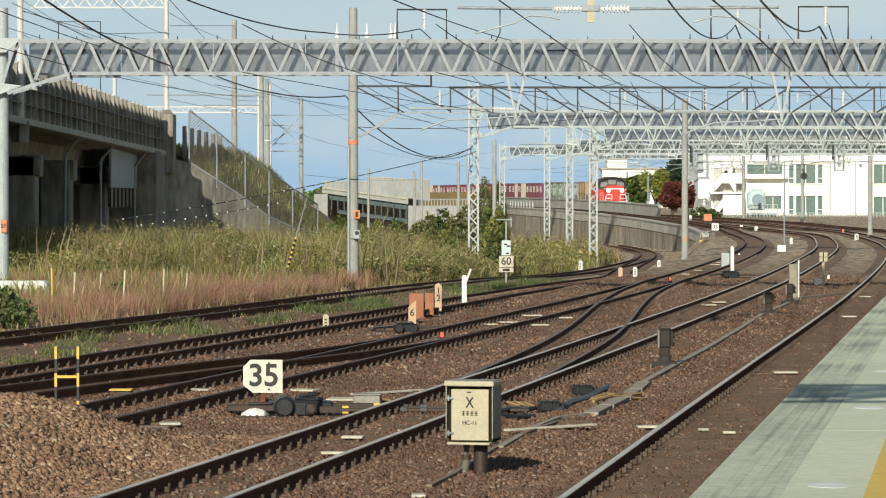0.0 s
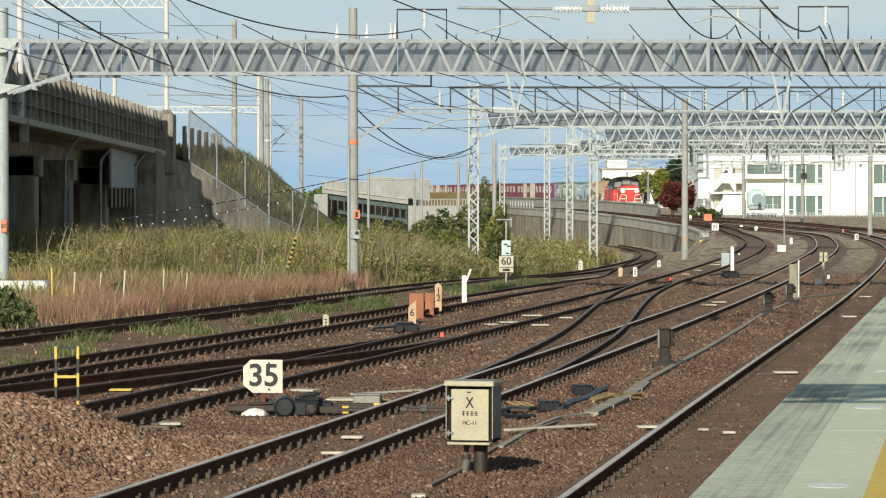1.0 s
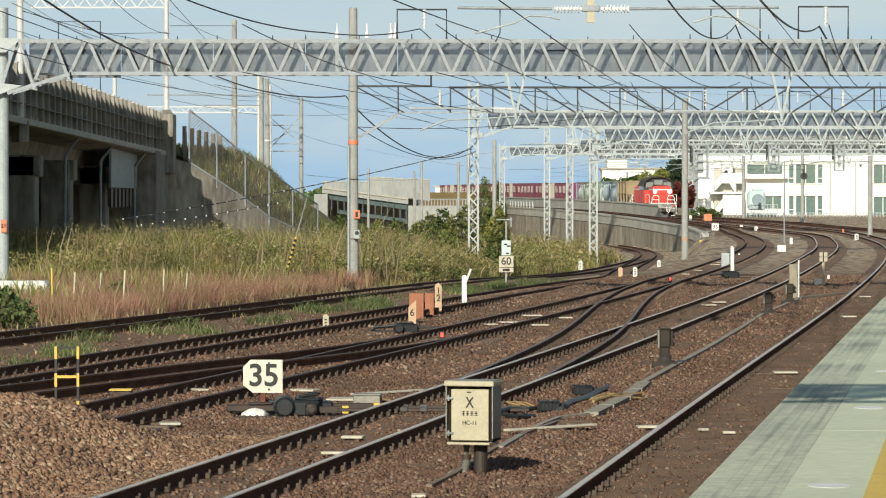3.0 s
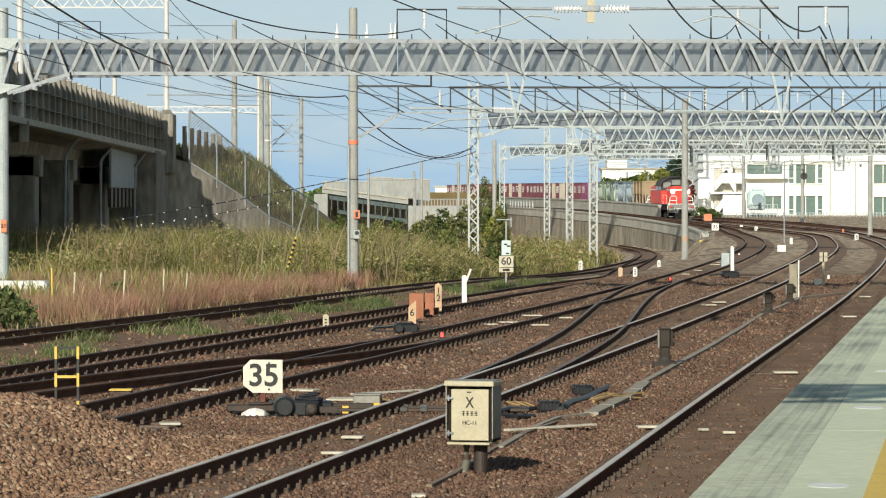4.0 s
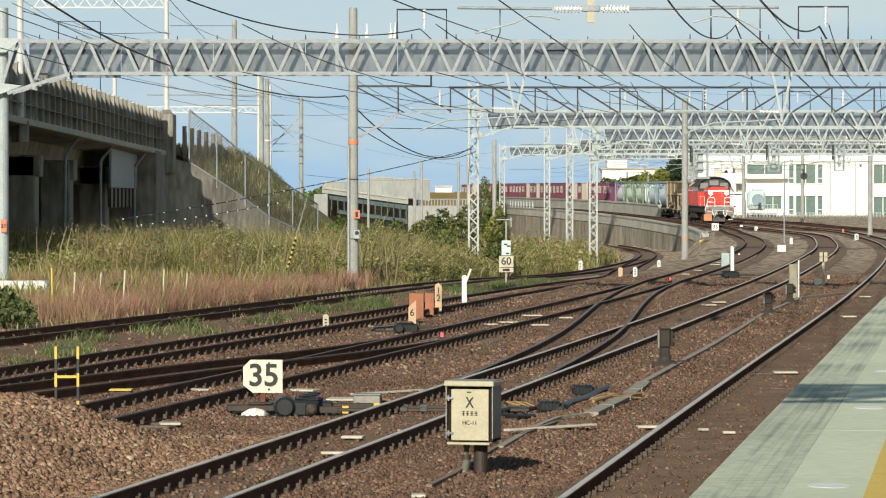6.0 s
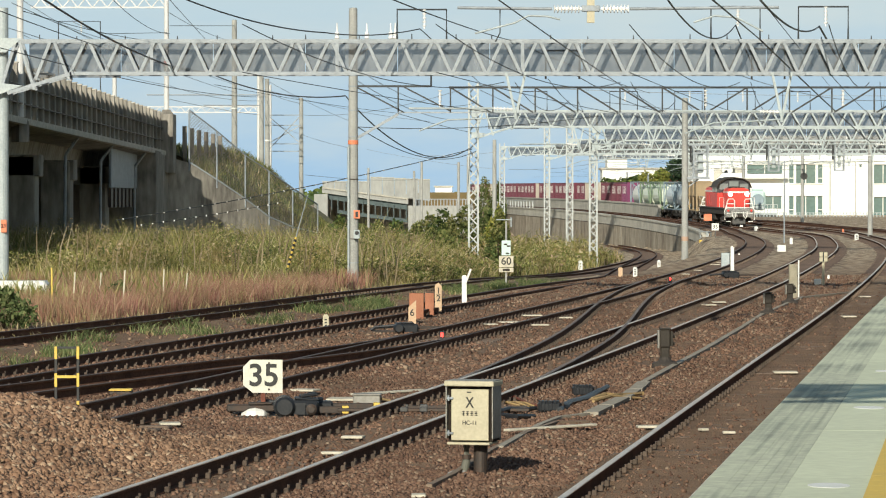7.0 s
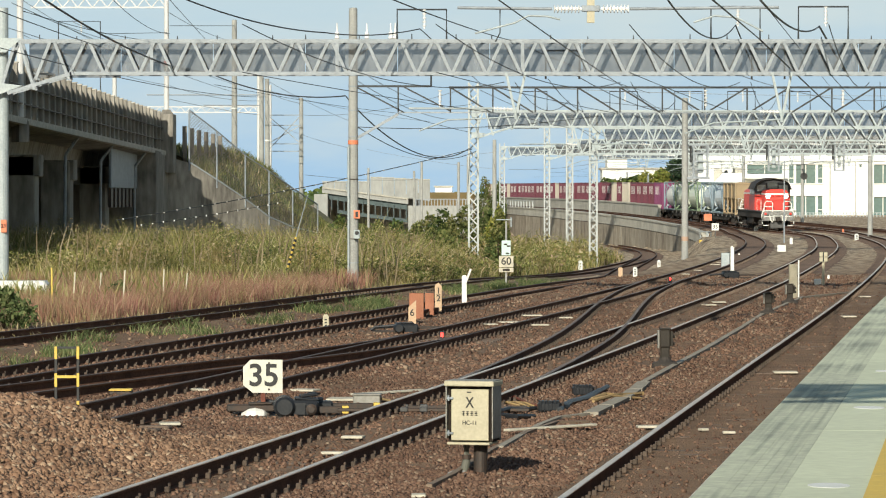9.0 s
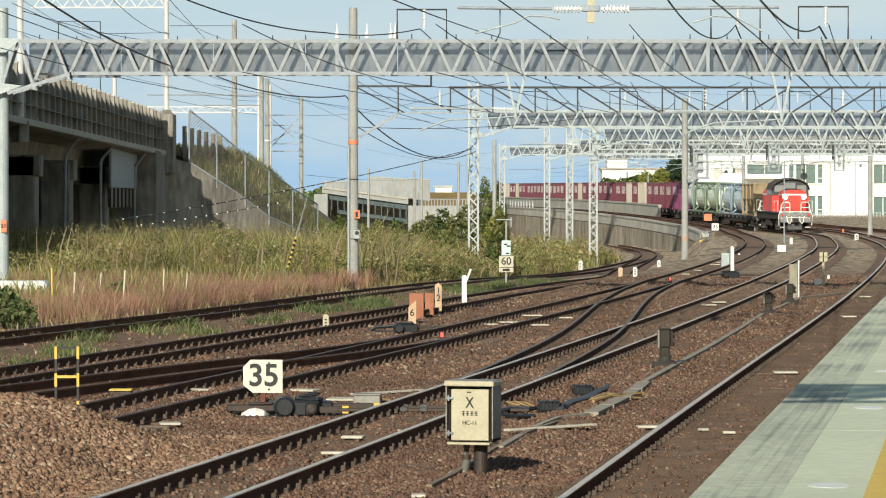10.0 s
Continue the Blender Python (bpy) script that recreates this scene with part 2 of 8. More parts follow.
# ---- mesh helpers ----
class Shape:
    """Collects vertices and faces for one mesh."""

    def __init__(self):
        self.v, self.f = [], []

    def add(self, verts, faces):
        o = len(self.v)
        self.v.extend(tuple(p) for p in verts)
        self.f.extend(tuple(i + o for i in f) for f in faces)
        return self

    def box(self, x0, y0, z0, x1, y1, z1, c=0.0, m=None):
        """A block between two corners, its edges chamfered by c."""
        if c <= 0:
            v = [(x, y, z) for z in (z0, z1) for x, y in ((x0, y0), (x1, y0), (x1, y1), (x0, y1))]
            f = [(3, 2, 1, 0), (4, 5, 6, 7), (0, 1, 5, 4), (1, 2, 6, 5), (2, 3, 7, 6), (3, 0, 4, 7)]
        else:
            v, f, idx = [], [], {}
            cs = ((x0, x1), (y0, y1), (z0, z1))
            for i in range(8):
                bits = (i & 1, i >> 1 & 1, i >> 2 & 1)
                for a in range(3):
                    p = [cs[k][bits[k]] + (0 if k == a else (c if bits[k] == 0 else -c)) for k in range(3)]
                    idx[i, a] = len(v)
                    v.append(tuple(p))
            for a in range(3):
                b, d = (a + 1) % 3, (a + 2) % 3
                for s in (0, 1):
                    q = [s << a | u << b | w << d for u, w in ((0, 0), (1, 0), (1, 1), (0, 1))]
                    f.append(tuple(idx[i, a] for i in (q if s else q[::-1])))
                for u in (0, 1):
                    for w in (0, 1):
                        i, j = u << b | w << d, 1 << a | u << b | w << d
                        q = (idx[i, b], idx[j, b], idx[j, d], idx[i, d])
                        f.append(q if u == w else q[::-1])
            for i in range(8):
                q = (idx[i, 0], idx[i, 1], idx[i, 2])
                f.append(q if bin(i).count("1") % 2 else q[::-1])
        if m is not None:
            v = [tuple(m @ Vector(p)) for p in v]
        return self.add(v, f)

    def beam(self, p, q, w, h=None, up=(0, 0, 1)):
        """A square bar from p to q."""
        p, q = Vector(p), Vector(q)
        h = h or w
        d = (q - p).normalized()
        s = d.cross(Vector(up))
        if s.length < 1e-3:
            s = d.cross(Vector((0, 1, 0)))
        s.normalize()
        u = s.cross(d)
        v = [e + s * a * w / 2 + u * b * h / 2 for e in (p, q) for a, b in ((-1, -1), (1, -1), (1, 1), (-1, 1))]
        return self.add(v, [(0, 1, 2, 3), (7, 6, 5, 4), (1, 0, 4, 5), (2, 1, 5, 6), (3, 2, 6, 7), (0, 3, 7, 4)])

    def tube(self, p, q, r0, r1=None, n=10):
        p, q = Vector(p), Vector(q)
        r1 = r0 if r1 is None else r1
        d = (q - p).normalized()
        s = d.orthogonal().normalized()
        u = d.cross(s)
        v = [e + (s * math.cos(a) + u * math.sin(a)) * r for e, r in ((p, r0), (q, r1)) for a in [2 * math.pi * i / n for i in range(n)]]
        f = [(i, (i + 1) % n, n + (i + 1) % n, n + i) for i in range(n)]
        return self.add(v, f + [tuple(range(n))[::-1], tuple(range(n, 2 * n))])

    def sweep(self, profile, path, closed=True):
        """Profile points (across, up) along a path of (place, sideways, up)."""
        k = len(profile)
        v = [Vector(p) + Vector(s) * a + Vector(u) * b for p, s, u in path for a, b in profile]
        f = [(i * k + j, i * k + (j + 1) % k, (i + 1) * k + (j + 1) % k, (i + 1) * k + j)
             for i in range(len(path) - 1) for j in range(k if closed else k - 1)]
        if closed:
            e = (len(path) - 1) * k
            f += [tuple(range(k))[::-1], tuple(range(e, e + k))]
        return self.add(v, f)

    def lathe(self, rings, n=14, m=None):
        """Rings (radius, height) turned about z."""
        v = [Vector((r * math.cos(2 * math.pi * i / n), r * math.sin(2 * math.pi * i / n), z)) for r, z in rings for i in range(n)]
        if m is not None:
            v = [m @ p for p in v]
        f = [(j * n + i, j * n + (i + 1) % n, (j + 1) * n + (i + 1) % n, (j + 1) * n + i) for j in range(len(rings) - 1) for i in range(n)]
        return self.add(v, f + [tuple(range(n))[::-1], tuple(range((len(rings) - 1) * n, len(rings) * n))])

    def mesh(self, name, material):
        me = bpy.data.meshes.new(name)
        me.from_pydata(self.v, [], self.f)
        me.update()
        if material:
            me.materials.append(material)
        return me


def part(name, shape, material, parent=None, label="", at=None):
    """One mesh object, under a thing or a part."""
    ob = new(name, shape if isinstance(shape, bpy.types.Mesh) else shape.mesh(name, material))
    if parent is not None:
        ob.parent = parent
    if at is not None:
        ob.matrix_basis = at
    return tagged(ob, label)


def thing(name, label, category, at=None, group="", kind=""):
    ob = new(name)
    ob.empty_display_size = 0.2
    if at is not None:
        ob.matrix_basis = at
    return tagged(ob, label, category, group, kind)


def solid(name, shape, material, label, category, at=None, group="", kind=""):
    ob = part(name, shape, material, None, label, at)
    return tagged(ob, "", category, group, kind)


def text_mesh(body, size, material, depth=0.004, bold=0.012):
    """Lettering with the built-in font as a mesh, centred, facing -y."""
    cu = bpy.data.curves.new("lettering", "FONT")
    cu.body, cu.size, cu.extrude = body, size, depth
    cu.align_x, cu.align_y = "CENTER", "CENTER"
    cu.offset = size * bold
    tmp = new("lettering", cu)
    me = bpy.data.meshes.new_from_object(tmp.evaluated_get(bpy.context.evaluated_depsgraph_get()))
    bpy.data.objects.remove(tmp)
    bpy.data.curves.remove(cu)
    me.transform(pose(0, 0, 0, 90, 0, 0))
    me.materials.clear()
    me.materials.append(material)
    return me


def ease(u):
    u = np.clip(u, 0, 1)
    return u * u * (3 - 2 * u)


class Line:
    """A smooth plan line x(y) through a few points, with a height z(y)."""

    def __init__(self, pts, zs=((0, 0.0), (1, 0.0))):
        self.y, self.x = np.array([p[0] for p in pts], float), np.array([p[1] for p in pts], float)
        self.zy, self.zz = np.array([p[0] for p in zs], float), np.array([p[1] for p in zs], float)
        x, y, n = self.y, self.x, len(pts)
        h = np.diff(x)
        a, r = np.zeros((n, n)), np.zeros(n)
        a[0, 0] = a[-1, -1] = 1
        for i in range(1, n - 1):
            a[i, i - 1], a[i, i], a[i, i + 1] = h[i - 1], 2 * (h[i - 1] + h[i]), h[i]
            r[i] = 6 * ((y[i + 1] - y[i]) / h[i] - (y[i] - y[i - 1]) / h[i - 1])
        self.m, self.h = np.linalg.solve(a, r), h

    def at(self, t):
        x, y, m, h = self.y, self.x, self.m, self.h
        t = np.asarray(t, float)
        i = np.clip(np.searchsorted(x, t) - 1, 0, len(x) - 2)
        u, k = t - x[i], h[i]
        s = y[i] + u * ((y[i + 1] - y[i]) / k - k * (2 * m[i] + m[i + 1]) / 6) + u * u * m[i] / 2 + u ** 3 * (m[i + 1] - m[i]) / (6 * k)
        s = np.where(t > x[-1], y[-1] + (t - x[-1]) * ((y[-1] - y[-2]) / h[-1] + h[-1] * m[-2] / 6), s)
        return np.where(t < x[0], y[0] + (t - x[0]) * ((y[1] - y[0]) / h[0] - h[0] * m[1] / 6), s)

    def z(self, t):
        return np.interp(t, self.zy, self.zz)

    def frame_at(self, t, off=0.0):
        """Place, sideways (to the right) and up at y = t."""
        sl = float(self.at(t + 0.5) - self.at(t - 0.5))
        side = Vector((1, -sl, 0)).normalized()
        return Vector((float(self.at(t)), t, float(self.z(t)))) + side * off, side, Vector((0, 0, 1))


# ---- the lines of the tracks (x over y, rail-head height) ----
RAMP_Z = ((0, 0), (281, 0), (290.3, 0.04), (311.7, 0.22), (327.7, 0.4), (358.3, 0.56), (384.3, 0.68), (493.7, 0.97), (693.7, 1.07))
RISE_Z = ((0, 0), (276, 0), (313.7, 0.53), (333.7, 0.84), (358.3, 1.14), (384.3, 1.37), (440.3, 1.6), (493.7, 1.74), (693.7, 1.91))
LOW = [(y, -1.6 * float(ease((y - 95) / 130))) for y in range(90, 236, 10)]
FAR_A = [(281, 26.55), (296.3, 25.93), (312.0, 24.86), (327.7, 23.47), (358.3, 20.43), (384.3, 17.88), (440.3, 13.04), (493.7, 8.39), (573.7, 0.48), (693.7, -12.33)]
L_A = Line([(32, -2.5), (55, 1.05), (85, 5.6), (120, 10.61), (160, 15.86), (195, 20.06), (230, 23.54), (268, 26.35)] + FAR_A, RAMP_Z)
L_B = Line([(60, -1.91), (80, 1.33), (110, 5.86), (150, 11.18), (190, 15.66), (230, 19.19), (270, 21.47), (293.7, 22.12), (312.0, 21.2)] + [(y, x - 3.8) for y, x in FAR_A[3:]], RISE_Z)
L_B1 = Line([(44, -4.49), (55, -2.68), (65, -1.05), (72, 0.05)])
L_B2 = Line([(44, -7.8), (50, -6.02), (58, -3.62), (66, -1.16), (74, 0.36)])
L_X = Line([(52, 0.60), (70, 2.62), (90, 4.22), (105, 5.53), (118, 6.98)])
L_C = Line([(32, 1.55), (45, 3.42), (65, 6.35), (90, 10.01), (120, 14.24), (165, 20.21), (193, 23.5), (229, 26.9), (268, 29.8), (291, 30.7)] + [(y, x + 4.2) for y, x in FAR_A[2:]], RAMP_Z)
L_D = Line([(50, -7.52), (70, -3.91), (95, 0.38), (130, 4.88), (170, 7.8), (210, 10.05), (227, 11.3), (241, 12.5), (262, 14.25), (287, 15.74), (310, 15.9), (335, 15.0)], LOW)
L_E = Line([(60, -10.4), (68, -8.84), (85, -5.53), (105, -2.17), (130, 0.66), (170, 3.7), (215, 8.6), (240, 11.9), (262, 14.25)], LOW)
L_F = Line([(230, 33.2), (268, 34.6), (289, 34.8)] + [(y, x + 8.0) for y, x in FAR_A[2:]], RAMP_Z)
L_WALL = Line([(272, 19.0), (293.7, 19.28), (312.0, 18.53)] + [(y, x - 6.2) for y, x in FAR_A[3:]])


def ground_z(x, y):
    """Height of the ground sheet."""
    x, y = np.asarray(x, float), np.asarray(y, float)
    low = -1.6 * ease((y - 95) / 130)
    edge = np.where(y < 275, L_B.at(y) - 2.4, L_WALL.at(y) + 1.9)
    wide = np.where(y < 275, 2.2, 1.7)
    flat = np.interp(y, [p[0] for p in RAMP_Z], [p[1] for p in RAMP_Z])
    high = np.interp(y, [p[0] for p in RISE_Z], [p[1] for p in RISE_Z])
    right = np.where((y > 285) & (x < L_A.at(y) - 2.0), high, flat)
    k = ease((edge - x) / wide)
    z = right * (1 - k) + low * k - 0.22
    z = z + 0.68 * ease((L_A.at(y) - 1.0 - x) / 2.4) * ease((42.5 - y) / 2.6)
    bed = np.zeros_like(z)
    for line, y0, y1 in ((L_C, 8, 300), (L_A, 24, 300), (L_B, 70, 280), (L_B1, 43.5, 73), (L_B2, 46, 75), (L_X, 54, 117), (L_D, 44, 300), (L_E, 58, 250)):
        bed = np.maximum(bed, 0.068 * ease((1.35 - np.abs(x - line.at(y))) / 0.5) * ease((y - y0) / 4) * ease((y1 - y) / 6))
    z = z + bed
    # a rise between the middle tracks and the platform track
    mid = (L_A.at(y) + L_C.at(y)) / 2
    z = z + 0.10 * np.exp(-((x - mid) / 0.55) ** 2) * ease((y - 26) / 8) * ease((120 - y) / 40)
    return z


# ---- ground ----
def build_ground():
    xs = np.concatenate([[-1500, -700, -300, -150, -80, -50, -34], np.arange(-26, -9, 1.0), np.arange(-9, 14, 0.28), np.arange(14, 42, 0.7), [46, 55, 70, 100, 200, 500, 1500]])
    ys = np.concatenate([np.arange(-60, 26, 6.0), np.arange(26, 78, 0.35), np.arange(78, 130, 1.0), np.arange(130, 420, 2.5), np.geomspace(425, 4500, 40)])
    gx, gy = np.meshgrid(xs, ys)
    gz = ground_z(gx, gy)
    near = (gy > 26) & (gy < 130)
    rough = np.array([noise.noise(Vector((a * 1.7, b * 1.7, 0))) for a, b in zip(gx.ravel(), gy.ravel())]).reshape(gx.shape)
    gz = gz + np.where(near, rough * 0.03, 0)
    s = Shape()
    s.v = list(zip(gx.ravel().tolist(), gy.ravel().tolist(), gz.ravel().tolist()))
    w = len(xs)
    s.f = [(j * w + i, j * w + i + 1, (j + 1) * w + i + 1, (j + 1) * w + i) for j in range(len(ys) - 1) for i in range(w - 1)]
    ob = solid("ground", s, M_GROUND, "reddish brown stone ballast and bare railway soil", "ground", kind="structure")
    ob.data.polygons.foreach_set("use_smooth", [True] * len(ob.data.polygons))
    return ob


GROUND = build_ground()


def scatter_stones(name, count, place, size, label, seed, material=None):
    """Broken stones, each a jittered block, joined into one mesh."""
    rng = np.random.default_rng(seed)
    c = place(rng, count)
    n = len(c)
    cube = np.array([(x, y, z) for z in (-1, 1) for x, y in ((-1, -1), (1, -1), (1, 1), (-1, 1))], float)
    v = cube[None] * (1 + rng.uniform(-0.45, 0.3, (n, 8, 3)))
    v *= (rng.uniform(*size, (n, 1, 1)) * rng.uniform(0.6, 1.15, (n, 1, 3))) / 2
    q = rng.normal(size=(n, 4))
    q /= np.linalg.norm(q, axis=1, keepdims=True)
    w, x, y, z = q.T
    r = np.stack([np.stack([1 - 2 * (y * y + z * z), 2 * (x * y - z * w), 2 * (x * z + y * w)], -1),
                  np.stack([2 * (x * y + z * w), 1 - 2 * (x * x + z * z), 2 * (y * z - x * w)], -1),
                  np.stack([2 * (x * z - y * w), 2 * (y * z + x * w), 1 - 2 * (x * x + y * y)], -1)], 1)
    v = np.einsum("nij,nkj->nki", r, v) + c[:, None]
    faces = np.array([(3, 2, 1, 0), (4, 5, 6, 7), (0, 1, 5, 4), (1, 2, 6, 5), (2, 3, 7, 6), (3, 0, 4, 7)])
    f = (faces[None] + 8 * np.arange(n)[:, None, None]).reshape(-1, 4)
    me = bpy.data.meshes.new(name)
    me.vertices.add(n * 8)
    me.vertices.foreach_set("co", v.ravel())
    me.loops.add(n * 24)
    me.loops.foreach_set("vertex_index", f.ravel().astype(np.int32))
    me.polygons.add(n * 6)
    me.polygons.foreach_set("loop_start", np.arange(0, n * 24, 4, dtype=np.int32))
    me.update(calc_edges=True)
    me.materials.append(material or M_STONE)
    return tagged(new(name, me), label, "ballast", kind="stuff")


def clear_of_rails(x, y, room=0.12):
    ok = np.ones(len(x), bool)
    for line, y0, y1 in ((L_A, 20, 300), (L_B, 72, 300), (L_B1, 40, 74), (L_B2, 40, 76), (L_X, 52, 118), (L_C, 10, 300), (L_D, 40, 300)):
        d = np.abs(np.abs(x - line.at(y)) - 0.565)
        ok &= (d > room) | (y < y0) | (y > y1)
    return ok


def near_spots(y0, y1, power, keep):
    def place(rng, n):
        y = y0 + (y1 - y0) * rng.uniform(0, 1, n) ** power
        x = y * rng.uniform(-0.122, 0.122, n)
        m = clear_of_rails(x, y) & keep(x, y, rng)
        x, y = x[m], y[m]
        return np.stack([x, y, ground_z(x, y) + rng.uniform(-0.016, 0.012, len(x))], -1)
    return place


def open_bed(x, y, rng):
    """Thick stones outside the tracks, fewer on the worn bed of the platform track."""
    bed = (x > L_C.at(y) - 0.9)
    inside = np.abs(x - L_A.at(y)) < 0.5
    p = np.where(bed, 0.025, np.where(inside, 0.25, 1.0)) * np.where(x < L_D.at(y) - 1.5, 0.2, 1.0)
    return rng.uniform(0, 1, len(x)) < p


scatter_stones("ballast_stones", 105000, near_spots(29.5, 60, 1.25, open_bed), (0.022, 0.05), "loose reddish brown crushed stones on the track bed", 3)
scatter_stones("ballast_stones", 50000, near_spots(58, 135, 1.1, open_bed), (0.036, 0.07), "loose brown crushed stones between the tracks", 4)


scatter_stones("fine_gravel", 26000, near_spots(29.5, 95, 1.5, lambda x, y, rng: (x > L_C.at(y) - 0.9) & (x < L_C.at(y) + 1.7)), (0.012, 0.03), "fine brown gravel on the worn bed of the platform track", 6)


def heap_spots(rng, n):
    y = rng.uniform(28, 43.5, n)
    x = L_A.at(y) - 0.85 - rng.uniform(0, 1, n) ** 1.1 * 4.0
    return np.stack([x, y, ground_z(x, y) + rng.uniform(-0.01, 0.03, n)], -1)


scatter_stones("ballast_heap", 42000, heap_spots, (0.032, 0.07), "heap of spare crushed brown stones beside the track", 5, M_HEAP)


# ---- tracks ----
RAIL = [(-0.064, -0.153), (0.064, -0.153), (0.064, -0.142), (0.012, -0.122), (0.009, -0.045), (0.033, -0.032), (0.033, -0.012),
        (-0.033, -0.012), (-0.033, -0.032), (-0.009, -0.045), (-0.012, -0.122), (-0.064, -0.142)]
HEAD = [(-0.033, -0.0121), (0.033, -0.0121), (0.033, -0.004), (0.024, 0.0), (-0.024, 0.0), (-0.033, -0.004)]
_clip = Shape()
for sx in (-1, 1):
    _clip.box(sx * 0.085 - 0.024, -0.038, -0.15, sx * 0.085 + 0.024, 0.038, -0.09, 0.008)
    _clip.tube((sx * 0.10, 0, -0.09), (sx * 0.10, 0, -0.06), 0.014, n=6)
CLIP_MESH = _clip.mesh("rail_clip", M_CLIP)
SLEEPER_MESH = Shape().box(-1.0, -0.11, -0.32, 1.0, 0.11, -0.158, 0.02).mesh("sleeper", M_SLEEPER)


def build_track(name, line, y0, y1, label, top, near_to=100.0, step=0.58, clips=True):
    tr = thing(name, label, "railway track", kind="structure")
    n = max(8, int((y1 - y0) / (1.5 if y1 < 150 else 2.5)))
    for off in (-0.565, 0.565):
        path = [line.frame_at(y0 + (y1 - y0) * i / n, off) for i in range(n + 1)]
        rail = part("rail", Shape().sweep(RAIL, path), M_RAIL, tr)
        part("rail_head", Shape().sweep(HEAD, path), top, rail, "worn running surface")
    far, y = Shape(), y0 + 0.2
    while y < min(y1, 175):
        p, side, up = line.frame_at(y)
        m = Matrix.Translation(p) @ Matrix.Rotation(math.atan2(side.y, side.x), 4, "Z")
        if y < near_to:
            part("sleeper", SLEEPER_MESH, None, tr, at=m)
            for off in (-0.565, 0.565) if clips else ():
                part("rail_clip", CLIP_MESH, None, tr, at=m @ Matrix.Translation((off, 0, 0)))
        else:
            far.box(-1.0, -0.11, -0.3, 1.0, 0.11, -0.16, 0, m)
            for off in (-0.65, -0.48, 0.48, 0.65):
                far.box(off - 0.03, -0.05, -0.15, off + 0.03, 0.05, -0.075, 0, m)
        y += step
    if far.v:
        tagged(part("far_sleepers", far, M_SLEEPER, tr), kind="stuff")
    return tr


build_track("railway_track", L_A, 24, 574, "main line with polished rails curving away through the yard", M_RAILTOP)
build_track("railway_track", L_B, 71.5, 574, "rusty track with worn rails climbing to the ramp", M_RAILMID)
build_track("railway_track", L_B1, 41, 71.5, "rust brown siding passing the white speed board", M_RAILDULL)
build_track("railway_track", L_B2, 44, 73.5, "rust brown diverging siding beside the gravel heap", M_RAILDULL, clips=False)
build_track("railway_track", L_X, 53.5, 117, "crossover with rusty, narrowly polished rails between two tracks", M_RAILMID)
build_track("railway_track", L_C, 12, 494, "platform track with bright polished rail", M_RAILTOP)
build_track("railway_track", L_D, 40, 333, "brown siding dipping down beside the retaining wall", M_RAILDULL)
build_track("railway_track", L_E, 56, 262, "overgrown rusty siding next to the reeds", M_RAILDULL, clips=False)
build_track("railway_track", L_F, 232, 494, "far track in front of the white building", M_RAILDULL, near_to=0)


def build_bed(line, y0, y1, lift, half=1.0):
    """Ballast stained with rust dust along a track."""
    s, n = Shape(), int((y1 - y0) / 2.0)
    offs = (-half - 0.2, -half, -0.5, 0.0, 0.5, half, half + 0.2)
    for i in range(n + 1):
        y = y0 + (y1 - y0) * i / n
        for o in offs:
            p, side, _ = line.frame_at(y, o * (1 + 0.12 * noise.noise(Vector((o * 3.0, y * 0.35, 4.0)))))
            z = float(ground_z(p.x, p.y))
            edge = abs(o) > half
            s.v.append((p.x, p.y, min(z, p.z - 0.15) + (-0.03 if edge else lift - 0.06 * (1 - float(ease((y - y0) / 25))))))
    w = len(offs)
    s.f = [(j * w + i, j * w + i + 1, (j + 1) * w + i + 1, (j + 1) * w + i) for j in range(n) for i in range(w - 1)]
    solid("track_bed", s, M_RUSTBED, "rust stained ballast bed under the rails", "track bed", group="track beds", kind="structure")


M_RUSTBED = mat("rust_stained_ballast", (0.25, 0.155, 0.1), 0.95, alt=(0.1, 0.06, 0.04), scale=0.7, fine=3.5, bump=0.04)
for bed_k, (bed_line, bed_from, bed_to) in enumerate(((L_A, 118, 480), (L_B, 118, 480), (L_C, 118, 480), (L_D, 112, 320), (L_E, 110, 255), (L_F, 234, 480))):
    build_bed(bed_line, bed_from, bed_to, 0.015 + 0.006 * bed_k)


